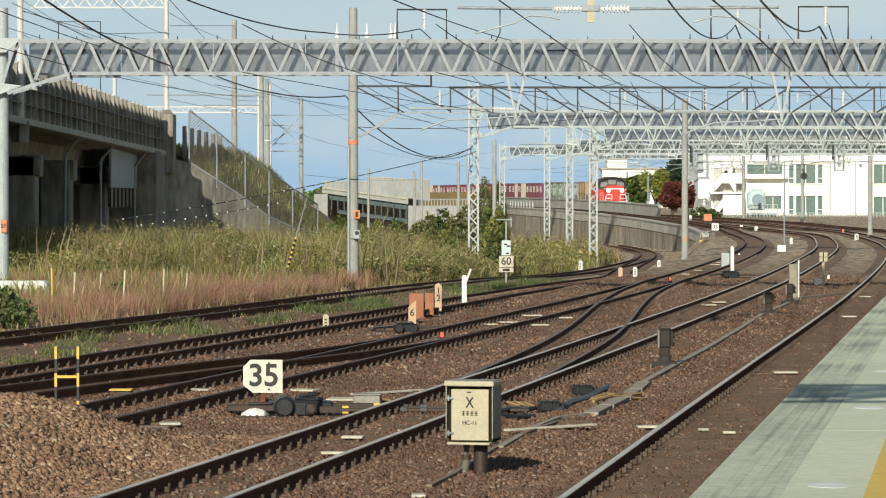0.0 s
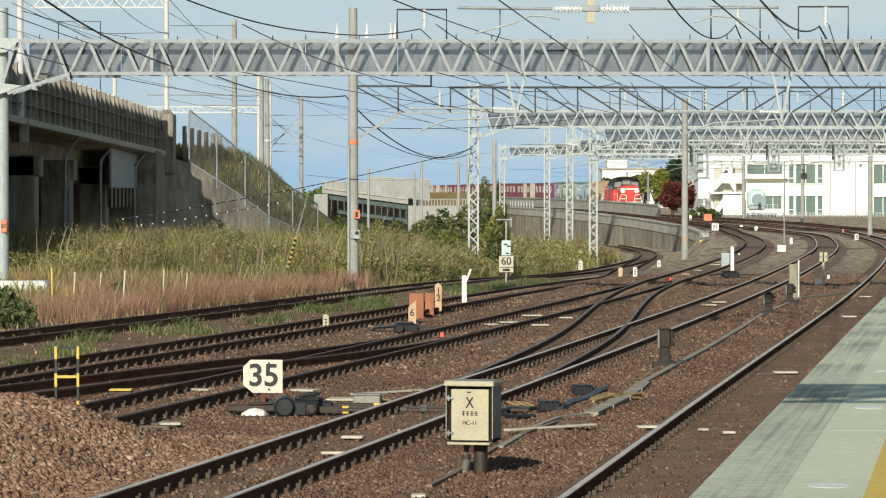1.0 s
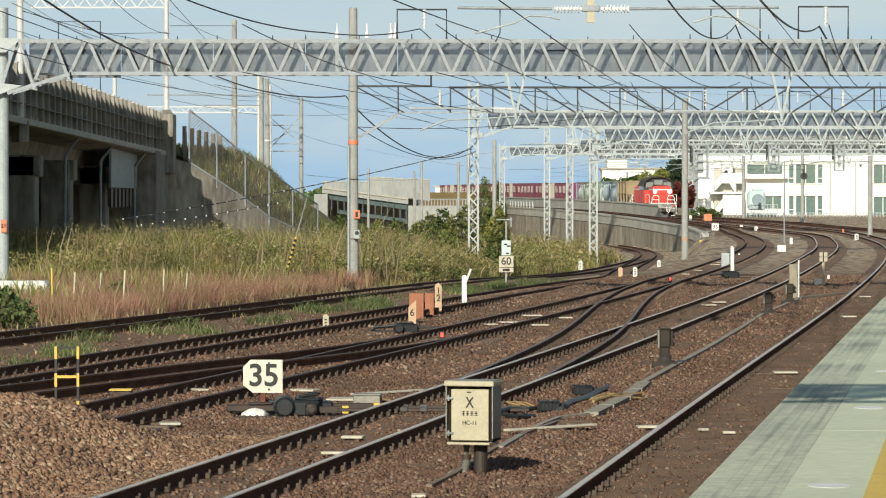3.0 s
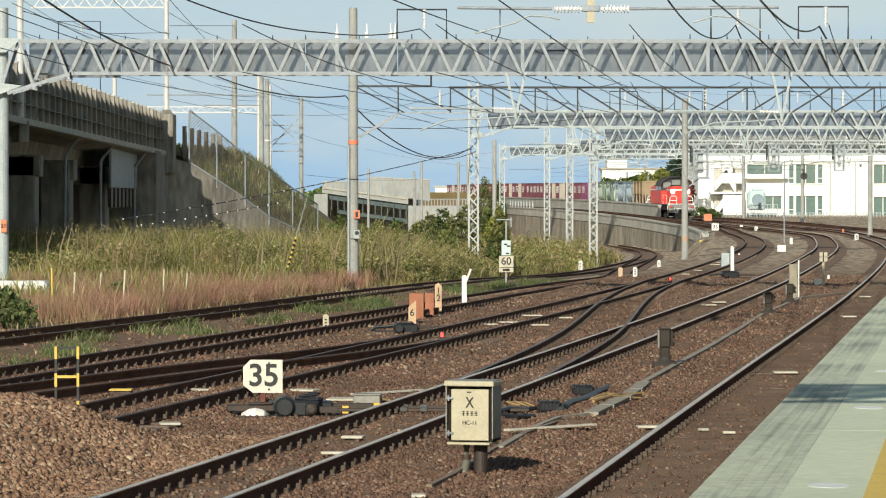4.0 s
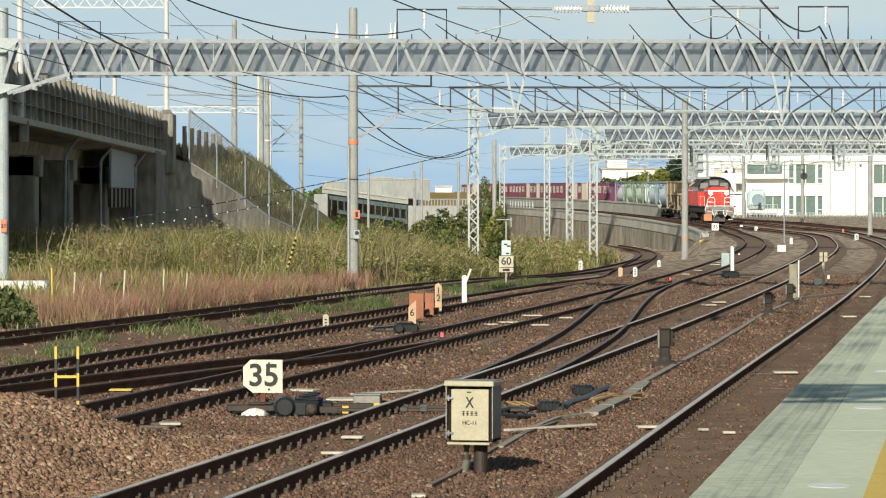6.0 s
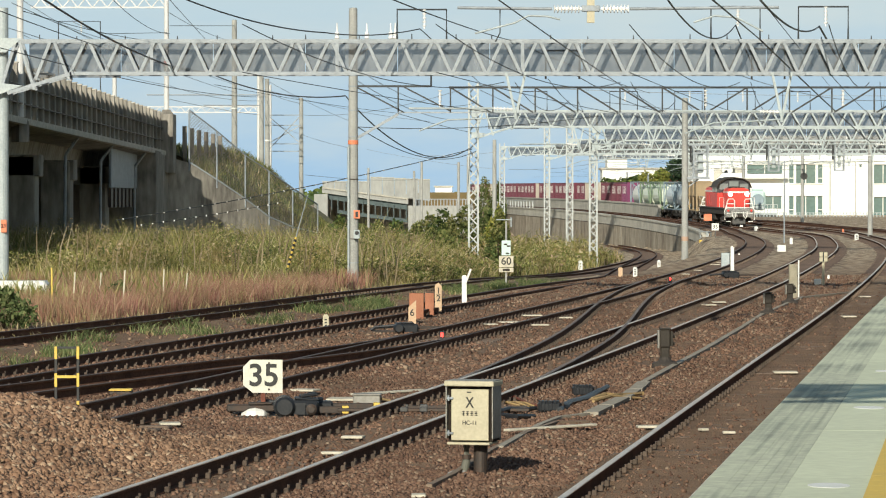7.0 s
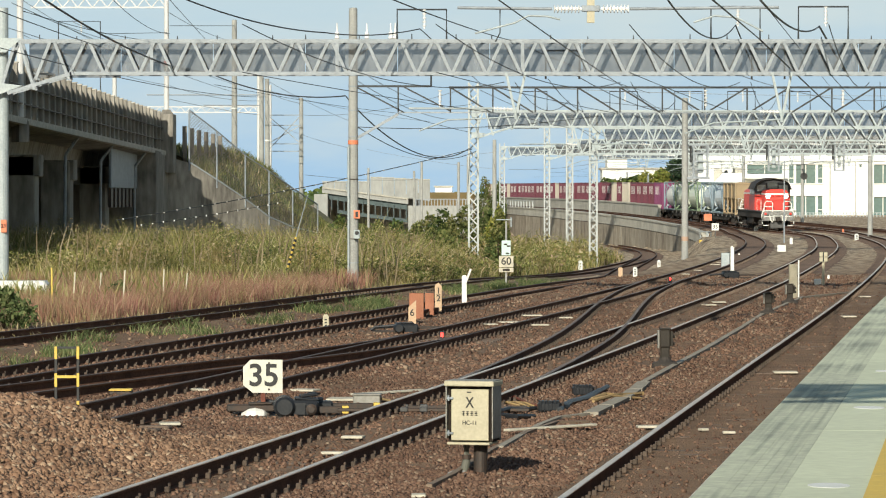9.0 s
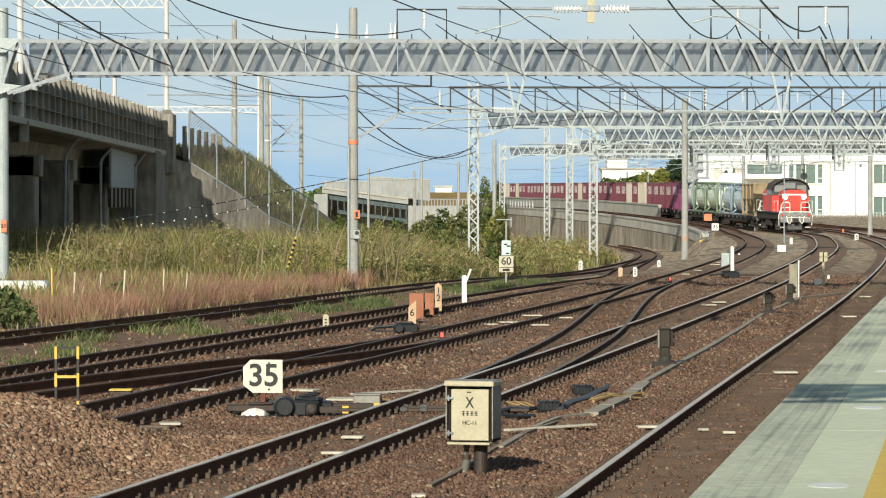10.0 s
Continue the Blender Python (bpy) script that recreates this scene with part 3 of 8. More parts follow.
# ---- platform ----
def build_platform():
    pf = thing("platform", "pale concrete station platform with worn ribbed edge", "platform", kind="structure")
    edge = lambda y, o: (float(L_C.at(y)) + 1.60 + o, y)
    def strip(o0, o1, y0, y1, z0, z1, bow=0.0):
        s = Shape()
        n = max(1, int((y1 - y0) / 4))
        ring = []
        for i in range(n + 1):
            y = y0 + (y1 - y0) * i / n
            a, b = edge(y, o0), edge(y, o1)
            ring.append([(*a, z0), (*b, z0), (*b, z1), (*a, z1)])
        v = [p for r in ring for p in r]
        f = [(i * 4 + j, (i + 1) * 4 + j, (i + 1) * 4 + (j + 1) % 4, i * 4 + (j + 1) % 4) for i in range(n) for j in range(4)]
        f += [(0, 1, 2, 3), tuple(range(4 * n, 4 * n + 4))[::-1]]
        return s.add(v, [q[::-1] for q in f])
    part("retaining_face", strip(0.12, 0.4, -30, 140, -0.6, 0.93), M_DECK, pf, "dark stained concrete face")
    part("body", strip(0.4, 9.0, -30, 140, -0.6, 1.06), M_DECK, pf)
    y = -6.0
    while y < 75:
        part("slab", strip(0.445, 3.6, y, y + 1.994, 1.0, 1.1), M_CONC, pf)
        part("coping_slab", strip(0.0, 0.4435, y, y + 1.994, 0.93, 1.1), M_COPING, pf)
        if y < 50:
            for k in range(6):
                part("tactile_tile", strip(0.87, 1.165, y + 0.333 * k, y + 0.333 * k + 0.328, 1.09, 1.108), M_YELLOW, pf)
        y += 2.0
    for k in range(5):
        part("grip_rib", strip(0.09 + 0.066 * k, 0.125 + 0.066 * k, -6, 46, 1.095, 1.1014), M_COPING, pf)
    part("far_slab", strip(0.0, 9.0, 76.0, 140, 1.0, 1.1), M_CONC, pf)
    part("rear_slab", strip(3.605, 9.0, -30, 76, 1.0, 1.1), M_CONC, pf)
    for y in (19.4, 26.6, 32.2):
        s = Shape()
        c = edge(y, 0.665)
        rim = [(c[0] + 0.11 * math.cos(a), c[1] + 0.17 * math.sin(a)) for a in np.linspace(0, 2 * math.pi, 28, endpoint=False)]
        s.add([(*q, 1.095) for q in rim] + [(*q, 1.1025) for q in rim], [tuple(range(28, 56))] + [(i, (i + 1) % 28, (i + 1) % 28 + 28, i + 28) for i in range(28)])
        part("boarding_mark", s, M_WHITE, pf, "white painted boarding mark")


build_platform()


# ---- concrete ramp wall and far parapet ----
def wall_run(name, line, y0, y1, off, thick, z0, z1, material, label, pitch=5.0, low=None):
    w = thing(name, label, "retaining wall", kind="structure")
    y = y0
    while y < y1 - 0.1:
        b = min(y + pitch, y1)
        s = Shape()
        p0, s0, _ = line.frame_at(y + 0.03, off)
        p1, s1, _ = line.frame_at(b - 0.03, off)
        v = []
        for p, sd in ((p0, s0), (p1, s1)):
            a0, a1 = z0(p.y), z1(p.y)
            if low is not None:
                a0 = a1 - low
            for q in (p, p + sd * thick):
                v += [(q.x, q.y, a0), (q.x, q.y, a1)]
        s.add(v, [(0, 1, 3, 2), (4, 6, 7, 5), (0, 4, 5, 1), (2, 3, 7, 6), (1, 5, 7, 3), (0, 2, 6, 4)])
        part("wall_panel", s, material, w)
        if low is not None:
            s, v = Shape(), []
            for p, sd in ((p0, s0), (p1, s1)):
                for q in (p + sd * 0.06, p + sd * (thick - 0.06)):
                    v += [(q.x, q.y, z0(p.y)), (q.x, q.y, z1(p.y) - low - 0.04)]
            s.add(v, [(0, 1, 3, 2), (4, 6, 7, 5), (0, 4, 5, 1), (2, 3, 7, 6), (1, 5, 7, 3), (0, 2, 6, 4)])
            part("lower_panel", s, M_WALLSTAIN, w, "brown weathered lower course")
        s = Shape()
        a, b2 = (p0 + s0 * thick / 2), (p1 + s1 * thick / 2)
        s.beam((a.x, a.y, z1(a.y) + 0.07), (b2.x, b2.y, z1(b2.y) + 0.07), thick + 0.14, 0.14)
        part("coping", s, material, w)
        y = b
    return w


def ramp_end_railing():
    r = thing("ramp_end_railing", "pale pipe railing curving round the end of the ramp wall", "railing")
    pts = [(19.05, 276.0), (19.35, 272.0), (19.3, 268.6), (18.9, 266.9)]
    for x, y in pts:
        part("railing_post", Shape().tube((x, y, -1.9), (x, y, 0.12), 0.05, n=8), M_MAST, r)
    for z in (-0.75, -0.32, 0.1):
        part("rail_bar", pipe(Shape(), [(x, y, z) for x, y in pts], 0.04), M_MAST, r)


rise = lambda y: float(np.interp(y, [p[0] for p in RISE_Z], [p[1] for p in RISE_Z]))
wall_run("ramp_wall", L_WALL, 274, 560, 0.0, 0.35, lambda y: -2.2, lambda y: rise(y) - 0.12, M_WALLCONC, "grey concrete retaining wall with panel joints under the ramp", low=0.75)
wall_run("track_parapet", L_A, 343, 560, -2.15, 0.2, lambda y: -0.3, lambda y: rise(y) + 0.85, M_WALLCONC, "low pale concrete parapet between the two ramp tracks", 6.0)


# ---- viaduct ----
def build_viaduct():
    v = thing("viaduct", "dark weathered concrete railway viaduct with panelled parapet", "viaduct", kind="structure")
    x0, x1, ya, yb = -17.6, -16.0, 118.0, 214.0
    fx = lambda y: x0 + (x1 - x0) * (y - ya) / (yb - ya)
    ztop = lambda y: 8.12 - 0.0088 * (y - ya)
    y = ya
    while y < yb:
        x, z = fx(y), ztop(y)
        part("parapet_panel", Shape().box(x - 0.14, y + 0.2, z - 1.9, x, y + 1.85, z - 0.12, 0.015), M_PARAPET, v)
        part("parapet_post", Shape().box(x - 0.15, y - 0.15, z - 2.05, x + 0.13, y + 0.15, z + 0.12, 0.02), M_PARAPET, v)
        part("post_cap", Shape().box(x - 0.16, y - 0.17, z + 0.12, x + 0.15, y + 0.17, z + 0.17, 0.01), M_BRACKET, v)
        for dz in (0.75, 1.45, 1.95):
            part("bracket", Shape().box(x, y + 0.16, z - dz - 0.07, x + 0.12, y + 0.5, z - dz + 0.07, 0.01), M_BRACKET, v)
        y += 2.05
    for dz in (0.75, 1.45):
        s = Shape()
        s.beam((fx(ya) + 0.08, ya, ztop(ya) - dz), (fx(yb) + 0.08, yb, ztop(yb) - dz), 0.2, 0.05)
        part("rail_beam", s, M_DARKSTEEL, v)
    s = Shape()
    s.add([(fx(ya) + dx, ya, ztop(ya) + dz) for dx, dz in ((0.1, -2.02), (0.1, -2.3), (-0.2, -2.38), (-1.9, -2.5), (-2.1, -3.35), (-10, -3.35), (-10, -2.02))] +
          [(fx(yb) + dx, yb, ztop(yb) + dz) for dx, dz in ((0.1, -2.02), (0.1, -2.3), (-0.2, -2.38), (-1.9, -2.5), (-2.1, -3.35), (-10, -3.35), (-10, -2.02))],
          [tuple(range(7)), tuple(range(13, 6, -1))] + [(i, i + 7, (i + 1) % 7 + 7, (i + 1) % 7) for i in range(7)])
    part("deck", s, M_DECK, v)
    for y, w in ((124, 1.6), (136, 1.6), (150, 1.8), (163, 1.6), (176, 1.8), (192, 1.6)):
        x, z = fx(y), ztop(y) - 3.3
        part("column", Shape().box(x - 2.3, y - w / 2, -2.0, x - 0.9, y + w / 2, z, 0.06), M_DECK, v)
        part("column", Shape().box(x - 8.6, y - w / 2, -2.0, x - 7.2, y + w / 2, z, 0.06), M_DECK, v)
        part("cross_beam", Shape().box(x - 9.0, y - 0.8, z - 0.9, x - 0.7, y + 0.8, z + 0.05, 0.04), M_DECK, v)
    for y in (143.0, 171.0, 186.0, 203.0):
        s = Shape()
        x, z = fx(y) - 0.75, ztop(y) - 2.4
        s.tube((x + 0.75, y, z + 0.1), (x + 0.15, y, z - 0.7), 0.07)
        s.tube((x + 0.15, y, z - 0.7), (x + 0.1, y, -1.8), 0.07)
        part("drain_pipe", s, M_GALV, v, "grey drain pipe")
    # closing wall, abutment
    part("back_wall", Shape().box(-27.6, ya, -2.0, -27.2, yb, 5.4), M_DECK, v)
    part("abutment", Shape().box(-27.0, 205.0, -2.0, -15.75, 216.0, 5.2, 0.05), M_DECK, v)
    part("end_pier", Shape().box(-17.4, 211.5, 4.0, -15.3, 214.0, 7.35, 0.04), M_PARAPET, v)
    # parapet carried on behind the fence
    for k in range(6):
        u = k / 5
        x, y, z = -14.9 + 1.55 * u, 215.2 + 8.2 * u, 6.66 - 0.42 * u
        part("parapet_panel", Shape().box(x - 0.12, y + 0.15, z - 1.9, x, y + 1.6, z - 0.1, 0.015), M_PARAPET, v)
        part("parapet_post", Shape().box(x - 0.13, y - 0.14, z - 2.0, x + 0.12, y + 0.14, z + 0.06, 0.02), M_PARAPET, v)
        for dz in (0.7, 1.4):
            part("bracket", Shape().box(x, y + 0.15, z - dz - 0.05, x + 0.08, y + 0.8, z - dz + 0.05, 0.01), M_BRACKET, v)
    part("deck_lip", Shape().add([(fx(q) + dx, q, ztop(q) + dz) for q in (ya, yb) for dx, dz in ((0.11, -2.05), (0.34, -2.05), (0.34, -2.3), (0.11, -2.32))],
         [(0, 1, 2, 3), (7, 6, 5, 4)] + [(i, i + 4, (i + 1) % 4 + 4, (i + 1) % 4) for i in range(4)]), M_BRACKET, v, "pale concrete ledge along the deck")
    part("metal_sheet", Shape().box(-16.95, 189.0, 3.1, -16.8, 207.5, 5.25, 0.03), M_GALV, v, "pale grey sheet hung below the deck")
    for k in range(8):
        part("steel_louvre", Shape().box(-17.0, 189.3 + k * 2.3, 2.1, -16.85, 190.6 + k * 2.3, 3.08), M_DARKSTEEL, v)


build_viaduct()


# crest and foot of the slope: y, crest x, crest z, foot x, foot z
CREST = [(214.6, -15.8, 5.5, -14.57, 4.59), (215.9, -15.4, 5.4, -13.07, 3.6), (217.8, -14.9, 5.3, -11.53, 2.48), (219.8, -14.4, 5.3, -10.24, 1.42), (222.3, -13.8, 5.35, -8.95, 0.8), (226.3, -13.1, 5.4, -7.6, 0.43), (234, -12.3, 5.2, -6.4, -1.9), (245, -11.2, 4.2, -5.6, -1.9), (252, -11.2, 3.5, -5.4, -1.9), (275, -11.8, 2.6, -6.0, -1.9), (300, -13.4, 2.6, -7.46, -1.9), (345, -13.0, 2.2, -7.6, -1.9), (420, -14.0, 1.2, -9.95, -1.9), (520, -16, 0.3, -13.16, -1.9)]


def build_embankment():
    """Earth slope and wing wall that carry the line down behind the abutment."""
    s = Shape()
    v, w = [], 8
    for y, x, z, ex, ez in CREST:
        v += [(x - 26, y, z), (x - 8, y, z + 0.1)]
        for k in range(6):
            u = k / 5
            v.append((x + (ex - x) * u, y, z + (ez - z) * u + 0.25 * math.sin(u * 9 + y) * u * (1 - u)))
    f = [(j * w + i, j * w + i + 1, (j + 1) * w + i + 1, (j + 1) * w + i) for j in range(len(CREST) - 1) for i in range(w - 1)]
    s.add(v, f)
    solid("embankment", s, M_EARTH, "earth railway embankment sloping down behind the abutment", "embankment", kind="structure")
    # wing wall along the slope
    wing = thing("wing_wall", "stained sloping concrete wing wall below the fence", "wall", kind="structure")
    top = [(-15.8, 213.6, 5.0), (-14.57, 214.2, 4.64), (-13.07, 215.6, 3.65), (-11.53, 217.5, 2.53), (-10.24, 219.5, 1.47), (-8.95, 222.0, 0.85), (-7.6, 226.0, 0.48)]
    for p, q in zip(top[:-1], top[1:]):
        s = Shape()
        v = []
        for x, y, z in (p, q):
            v += [(x, y, -2.5), (x, y, z - 0.05), (x - 0.15, y + 0.45, -2.5), (x - 0.15, y + 0.45, z - 0.05)]
        s.add(v, [(0, 1, 3, 2), (4, 6, 7, 5), (0, 4, 5, 1), (2, 3, 7, 6), (1, 5, 7, 3), (0, 2, 6, 4)])
        part("wall_panel", s, M_DECK, wing)


M_EARTH = mat("dry_earth_slope", (0.22, 0.19, 0.1), 0.95, alt=(0.12, 0.12, 0.055), scale=0.7, fine=6, bump=0.1)
build_embankment()


# ---- white building ----
def build_white_building():
    b = thing("office_building", "bright white rendered building with large windows behind the tracks", "building", kind="structure")
    y, d = 427.0, 25.0
    x0, x1, z0, z1 = 29.2, 55.5, -0.3, 9.26
    wins = [(34.8, 38.9, 5.3, 6.4), (39.6, 40.2, 4.22, 6.4), (40.4, 42.7, 4.22, 6.4), (42.9, 43.5, 4.22, 6.4), (36.8, 38.8, 1.3, 2.8), (39.6, 40.2, 0.6, 2.8), (40.4, 42.7, 0.6, 2.8),
            (42.9, 43.5, 0.6, 2.8), (49.3, 51.5, 4.22, 6.4), (49.3, 51.5, 0.4, 2.7), (47.65, 48.0, 5.9, 6.4)]
    xs = sorted({x0, x1, *[w[0] for w in wins], *[w[1] for w in wins]})
    zs = sorted({z0, z1, *[w[2] for w in wins], *[w[3] for w in wins]})
    s = Shape()
    for i in range(len(xs) - 1):
        for j in range(len(zs) - 1):
            cx, cz = (xs[i] + xs[i + 1]) / 2, (zs[j] + zs[j + 1]) / 2
            if not any(w[0] < cx < w[1] and w[2] < cz < w[3] for w in wins):
                s.box(xs[i], y, zs[j], xs[i + 1], y + 0.4, zs[j + 1])
    part("wall", s, M_BUILD, b)
    part("core", Shape().box(x0, y + 0.45, z0, x1, y + d, z1), M_BUILD, b)
    part("roof", Shape().box(x0 - 0.3, y - 0.3, z1, x1 + 0.3, y + d + 0.3, z1 + 0.43, 0.05), M_BUILD, b)
    for a, c, e, g in wins:
        wi = part("window", Shape().box(a, y + 0.25, e, c, y + 0.3, g), M_GLASS, b)
        fr = Shape()
        mid = (a + c) / 2 if c - a > 1.0 else None
        cross = e + (g - e) * (0.28 if c - a < 1.0 else 0.0)
        bars = [((a, e), (c, e)), ((a, g), (c, g)), ((a, e), (a, g)), ((c, e), (c, g)), ((a, cross), (c, cross))]
        if mid:
            bars.append(((mid, e), (mid, g)))
        for p, q in bars:
            fr.beam((p[0], y + 0.2, p[1]), (q[0], y + 0.2, q[1]), 0.1)
        part("window_frame", fr, M_WHITE, wi)
        part("sill", Shape().box(a - 0.1, y - 0.12, e - 0.12, c + 0.1, y + 0.2, e - 0.003), M_BUILD, wi)
    part("cornice", Shape().box(x0, y - 0.2, 6.75, x1, y - 0.003, 6.93), M_BUILD, b)
    part("balcony_slab", Shape().box(34.5, y - 1.1, 4.75, 39.3, y - 0.003, 5.1, 0.03), M_BUILD, b)
    for px in (38.9, 44.1, 47.0):
        part("downpipe", Shape().tube((px + 0.2, y - 0.1, -0.3), (px + 0.2, y - 0.1, 6.7), 0.06, n=8), M_WALLCONC, b)
    # outside stairs: landings, sloping parapets and shaded gaps behind them
    part("stair_back", Shape().box(31.0, y - 0.5, -0.3, 34.2, y - 0.003, 6.0), M_WALLCONC, b, "shaded stair well wall")
    for za, zb, xa, xb in ((0.6, 2.9, 31.3, 30.8), (4.2, 5.4, 31.4, 30.7)):
        part("stair_tower", Shape().box(31.9, y - 2.2, za, 34.2, y - 0.503, zb, 0.04), M_BUILD, b)
    for (xa, za), (xb, zb) in (((30.6, -0.2), (32.0, 1.6)), ((31.0, 3.4), (33.0, 5.6)), ((33.4, 3.0), (31.8, 5.6))):
        sl = Shape()
        v = [(xx, yy, zz) for yy in (y - 2.1, y - 0.6) for xx, zz in ((xa, za), (xb, zb), (xb, zb + 1.0), (xa, za + 1.0))]
        sl.add(v, [(0, 1, 2, 3), (7, 6, 5, 4), (0, 4, 5, 1), (1, 5, 6, 2), (2, 6, 7, 3), (3, 7, 4, 0)])
        part("stair_parapet", sl, M_BUILD, b)
    part("landing", Shape().box(30.4, y - 2.2, 3.0, 34.2, y - 0.503, 3.25, 0.03), M_BUILD, b)
    part("stair_post", Shape().tube((33.6, y - 2.0, -0.3), (33.6, y - 2.0, 0.6), 0.15, n=10), M_BUILD, b)


build_white_building()


# ---- overhead line structures ----
def pipe(s, pts, r, n=8):
    """One bent round bar through the points."""
    pts = [Vector(p) for p in pts]
    ring = [(r * math.cos(2 * math.pi * i / n), r * math.sin(2 * math.pi * i / n)) for i in range(n)]
    path = []
    for i, p in enumerate(pts):
        d = (pts[min(i + 1, len(pts) - 1)] - pts[max(i - 1, 0)]).normalized()
        side = d.cross(Vector((0, 0, 1)))
        if side.length < 0.05:
            side = d.cross(Vector((0, 1, 0)))
        side.normalize()
        path.append((p, side, side.cross(d)))
    return s.sweep(ring, path)


ramp_end_railing()


def disc_string(s, p, q, count, r=0.07):
    """A string of porcelain discs from p to q."""
    p, q = Vector(p), Vector(q)
    d = (q - p) / count
    for i in range(count):
        a = p + d * i
        s.tube(a, a + d * 0.35, r, r * 0.75, 8)
        s.tube(a + d * 0.35, a + d, r * 0.35, r * 0.35, 6)
    return s


def lattice_post(parent, x, y, z0, z1, w=0.46):
    for dx in (-w / 2, w / 2):
        for dy in (-w / 2, w / 2):
            part("leg_angle", Shape().beam((x + dx, y + dy, z0), (x + dx, y + dy, z1), 0.1), M_MAST, parent)
    s, z, k = Shape(), z0 + 0.1, 0
    while z < z1 - 0.5:
        for dy in (-w / 2, w / 2):
            a, b = (-w / 2, w / 2) if (k + (dy > 0)) % 2 else (w / 2, -w / 2)
            s.beam((x + a, y + dy, z), (x + b, y + dy, z + 0.48), 0.065)
        for dx in (-w / 2, w / 2):
            a, b = (-w / 2, w / 2) if k % 2 else (w / 2, -w / 2)
            s.beam((x + dx, y + a, z), (x + dx, y + b, z + 0.48), 0.05)
        z, k = z + 0.48, k + 1
    tagged(part("lacing", s, M_MAST, parent), kind="stuff")


def build_gantry(y, xa, xb, zt, zb, label, apex, post="lattice", post_b=True, fine=False, base=-0.3, net=True, top=0.9, material=None):
    """A portal with a four-chord truss beam over the tracks."""
    g = thing("gantry", label, "gantry", group="catenary gantries")
    material = material or M_GALVWHITE
    pitch, deep = 0.974, 0.7
    zc, zd = zt - 0.05, zb + 0.05
    for x in ((xa, xb) if post_b else (xa,)):
        if post == "tube":
            part("post", Shape().tube((x, y, base), (x, y, zt + top), 0.19, 0.19, 18), M_GALVWHITE, g)
            part("base_collar", Shape().tube((x, y, base), (x, y, base + 0.35), 0.3, 0.26, 16), M_POLE, g)
        else:
            lattice_post(g, x, y, base if x == xa else -0.3, zt + top)
    for dy in (-deep / 2, deep / 2):
        part("top_chord", Shape().beam((xa, y + dy, zc), (xb, y + dy, zc), 0.1), material, g)
        part("bottom_chord", Shape().beam((xa + 1.95, y + dy, zd), (xb, y + dy, zd), 0.1), material, g)
        part("haunch", Shape().beam((xa + 0.2, y + dy, zd - 0.55), (xa + 2.0, y + dy, zd), 0.1), material, g)
    n0 = math.ceil((xa + 0.35 - apex) / pitch)
    n1 = math.floor((xb - 0.4 - apex) / pitch)
    lac, bars = Shape(), []
    one = Shape().beam((0, 0, zc), (0.42, 0, zd), 0.085).mesh("diagonal", material)
    two = Shape().beam((0, 0, zc), (-0.42, 0, zd), 0.085).mesh("diagonal", material)
    for k in range(n0, n1 + 1):
        x = apex + k * pitch
        for dy in (-deep / 2, deep / 2):
            if fine and dy < 0 and x > xa + 2.3:
                part("diagonal", one, None, g, at=Matrix.Translation((x + 0.05, y + dy, 0)))
                part("diagonal", two, None, g, at=Matrix.Translation((x - 0.05, y + dy, 0)))
            else:
                low = zd - max(0.0, 0.3 * (xa + 2.0 - x))
                lac.beam((x + 0.05, y + dy, zc), (x + 0.47, y + dy, low), 0.085)
                lac.beam((x - 0.05, y + dy, zc), (x - 0.47, y + dy, low), 0.085)
        lac.beam((x, y - deep / 2, zc), (x + 0.48, y + deep / 2, zc), 0.05)
        lac.beam((x, y + deep / 2, zc), (x - 0.48, y - deep / 2, zc), 0.05)
        lac.beam((x + 0.47, y - deep / 2, zd), (x + 0.96, y + deep / 2, zd), 0.05)
    tagged(part("lacing", lac, material, g), kind="stuff")
    for x, sg in ((xa, 1), (xb, -1))[:2 if post_b else 1]:
        for z, h in ((zc + 0.02, -0.34), (zd - 0.62, 0.34)):
            s = Shape()
            v = [(x + sg * a, y - deep / 2 - 0.06 + e, z + b) for e in (0, 0.03) for a, b in ((-0.1, 0.06 if h < 0 else 0.0), (0.62, 0.06 if h < 0 else 0.28), (0.16, h), (-0.1, h))]
            s.add(v, [(0, 1, 2, 3), (7, 6, 5, 4), (0, 4, 5, 1), (1, 5, 6, 2), (2, 6, 7, 3), (3, 7, 4, 0)])
            part("gusset_plate", s, M_GALVWHITE, g)
    if fine:
        for k in range(int((xb - xa) / 1.3)):
            x = xa + 0.9 + 1.3 * k + random.uniform(-0.3, 0.3)
            part("bolt_pin", Shape().tube((x, y - deep / 2, zc + 0.04), (x, y - deep / 2, zc + random.uniform(0.12, 0.2)), 0.02, 0.012, 6), M_WIRE, g)
        for k in range(5):
            x = xa + 4.25 + 5.2 * k
            part("splice_post", Shape().beam((x, y - deep / 2, zc), (x, y - deep / 2, zd), 0.09), material, g)
    if net:
        x = xa + 0.75
        while x < xb - 0.6:
            w = min(2.6, xb - 0.5 - x)
            low = zd + 0.04 if x > xa + 1.9 else zd - 0.1
            part("netting", Shape().box(x, y + deep / 2 - 0.09, low, x + w - 0.02, y + deep / 2 - 0.07, zc - 0.04), M_NET, g, "dull grey bird netting")
            x += w
    return g


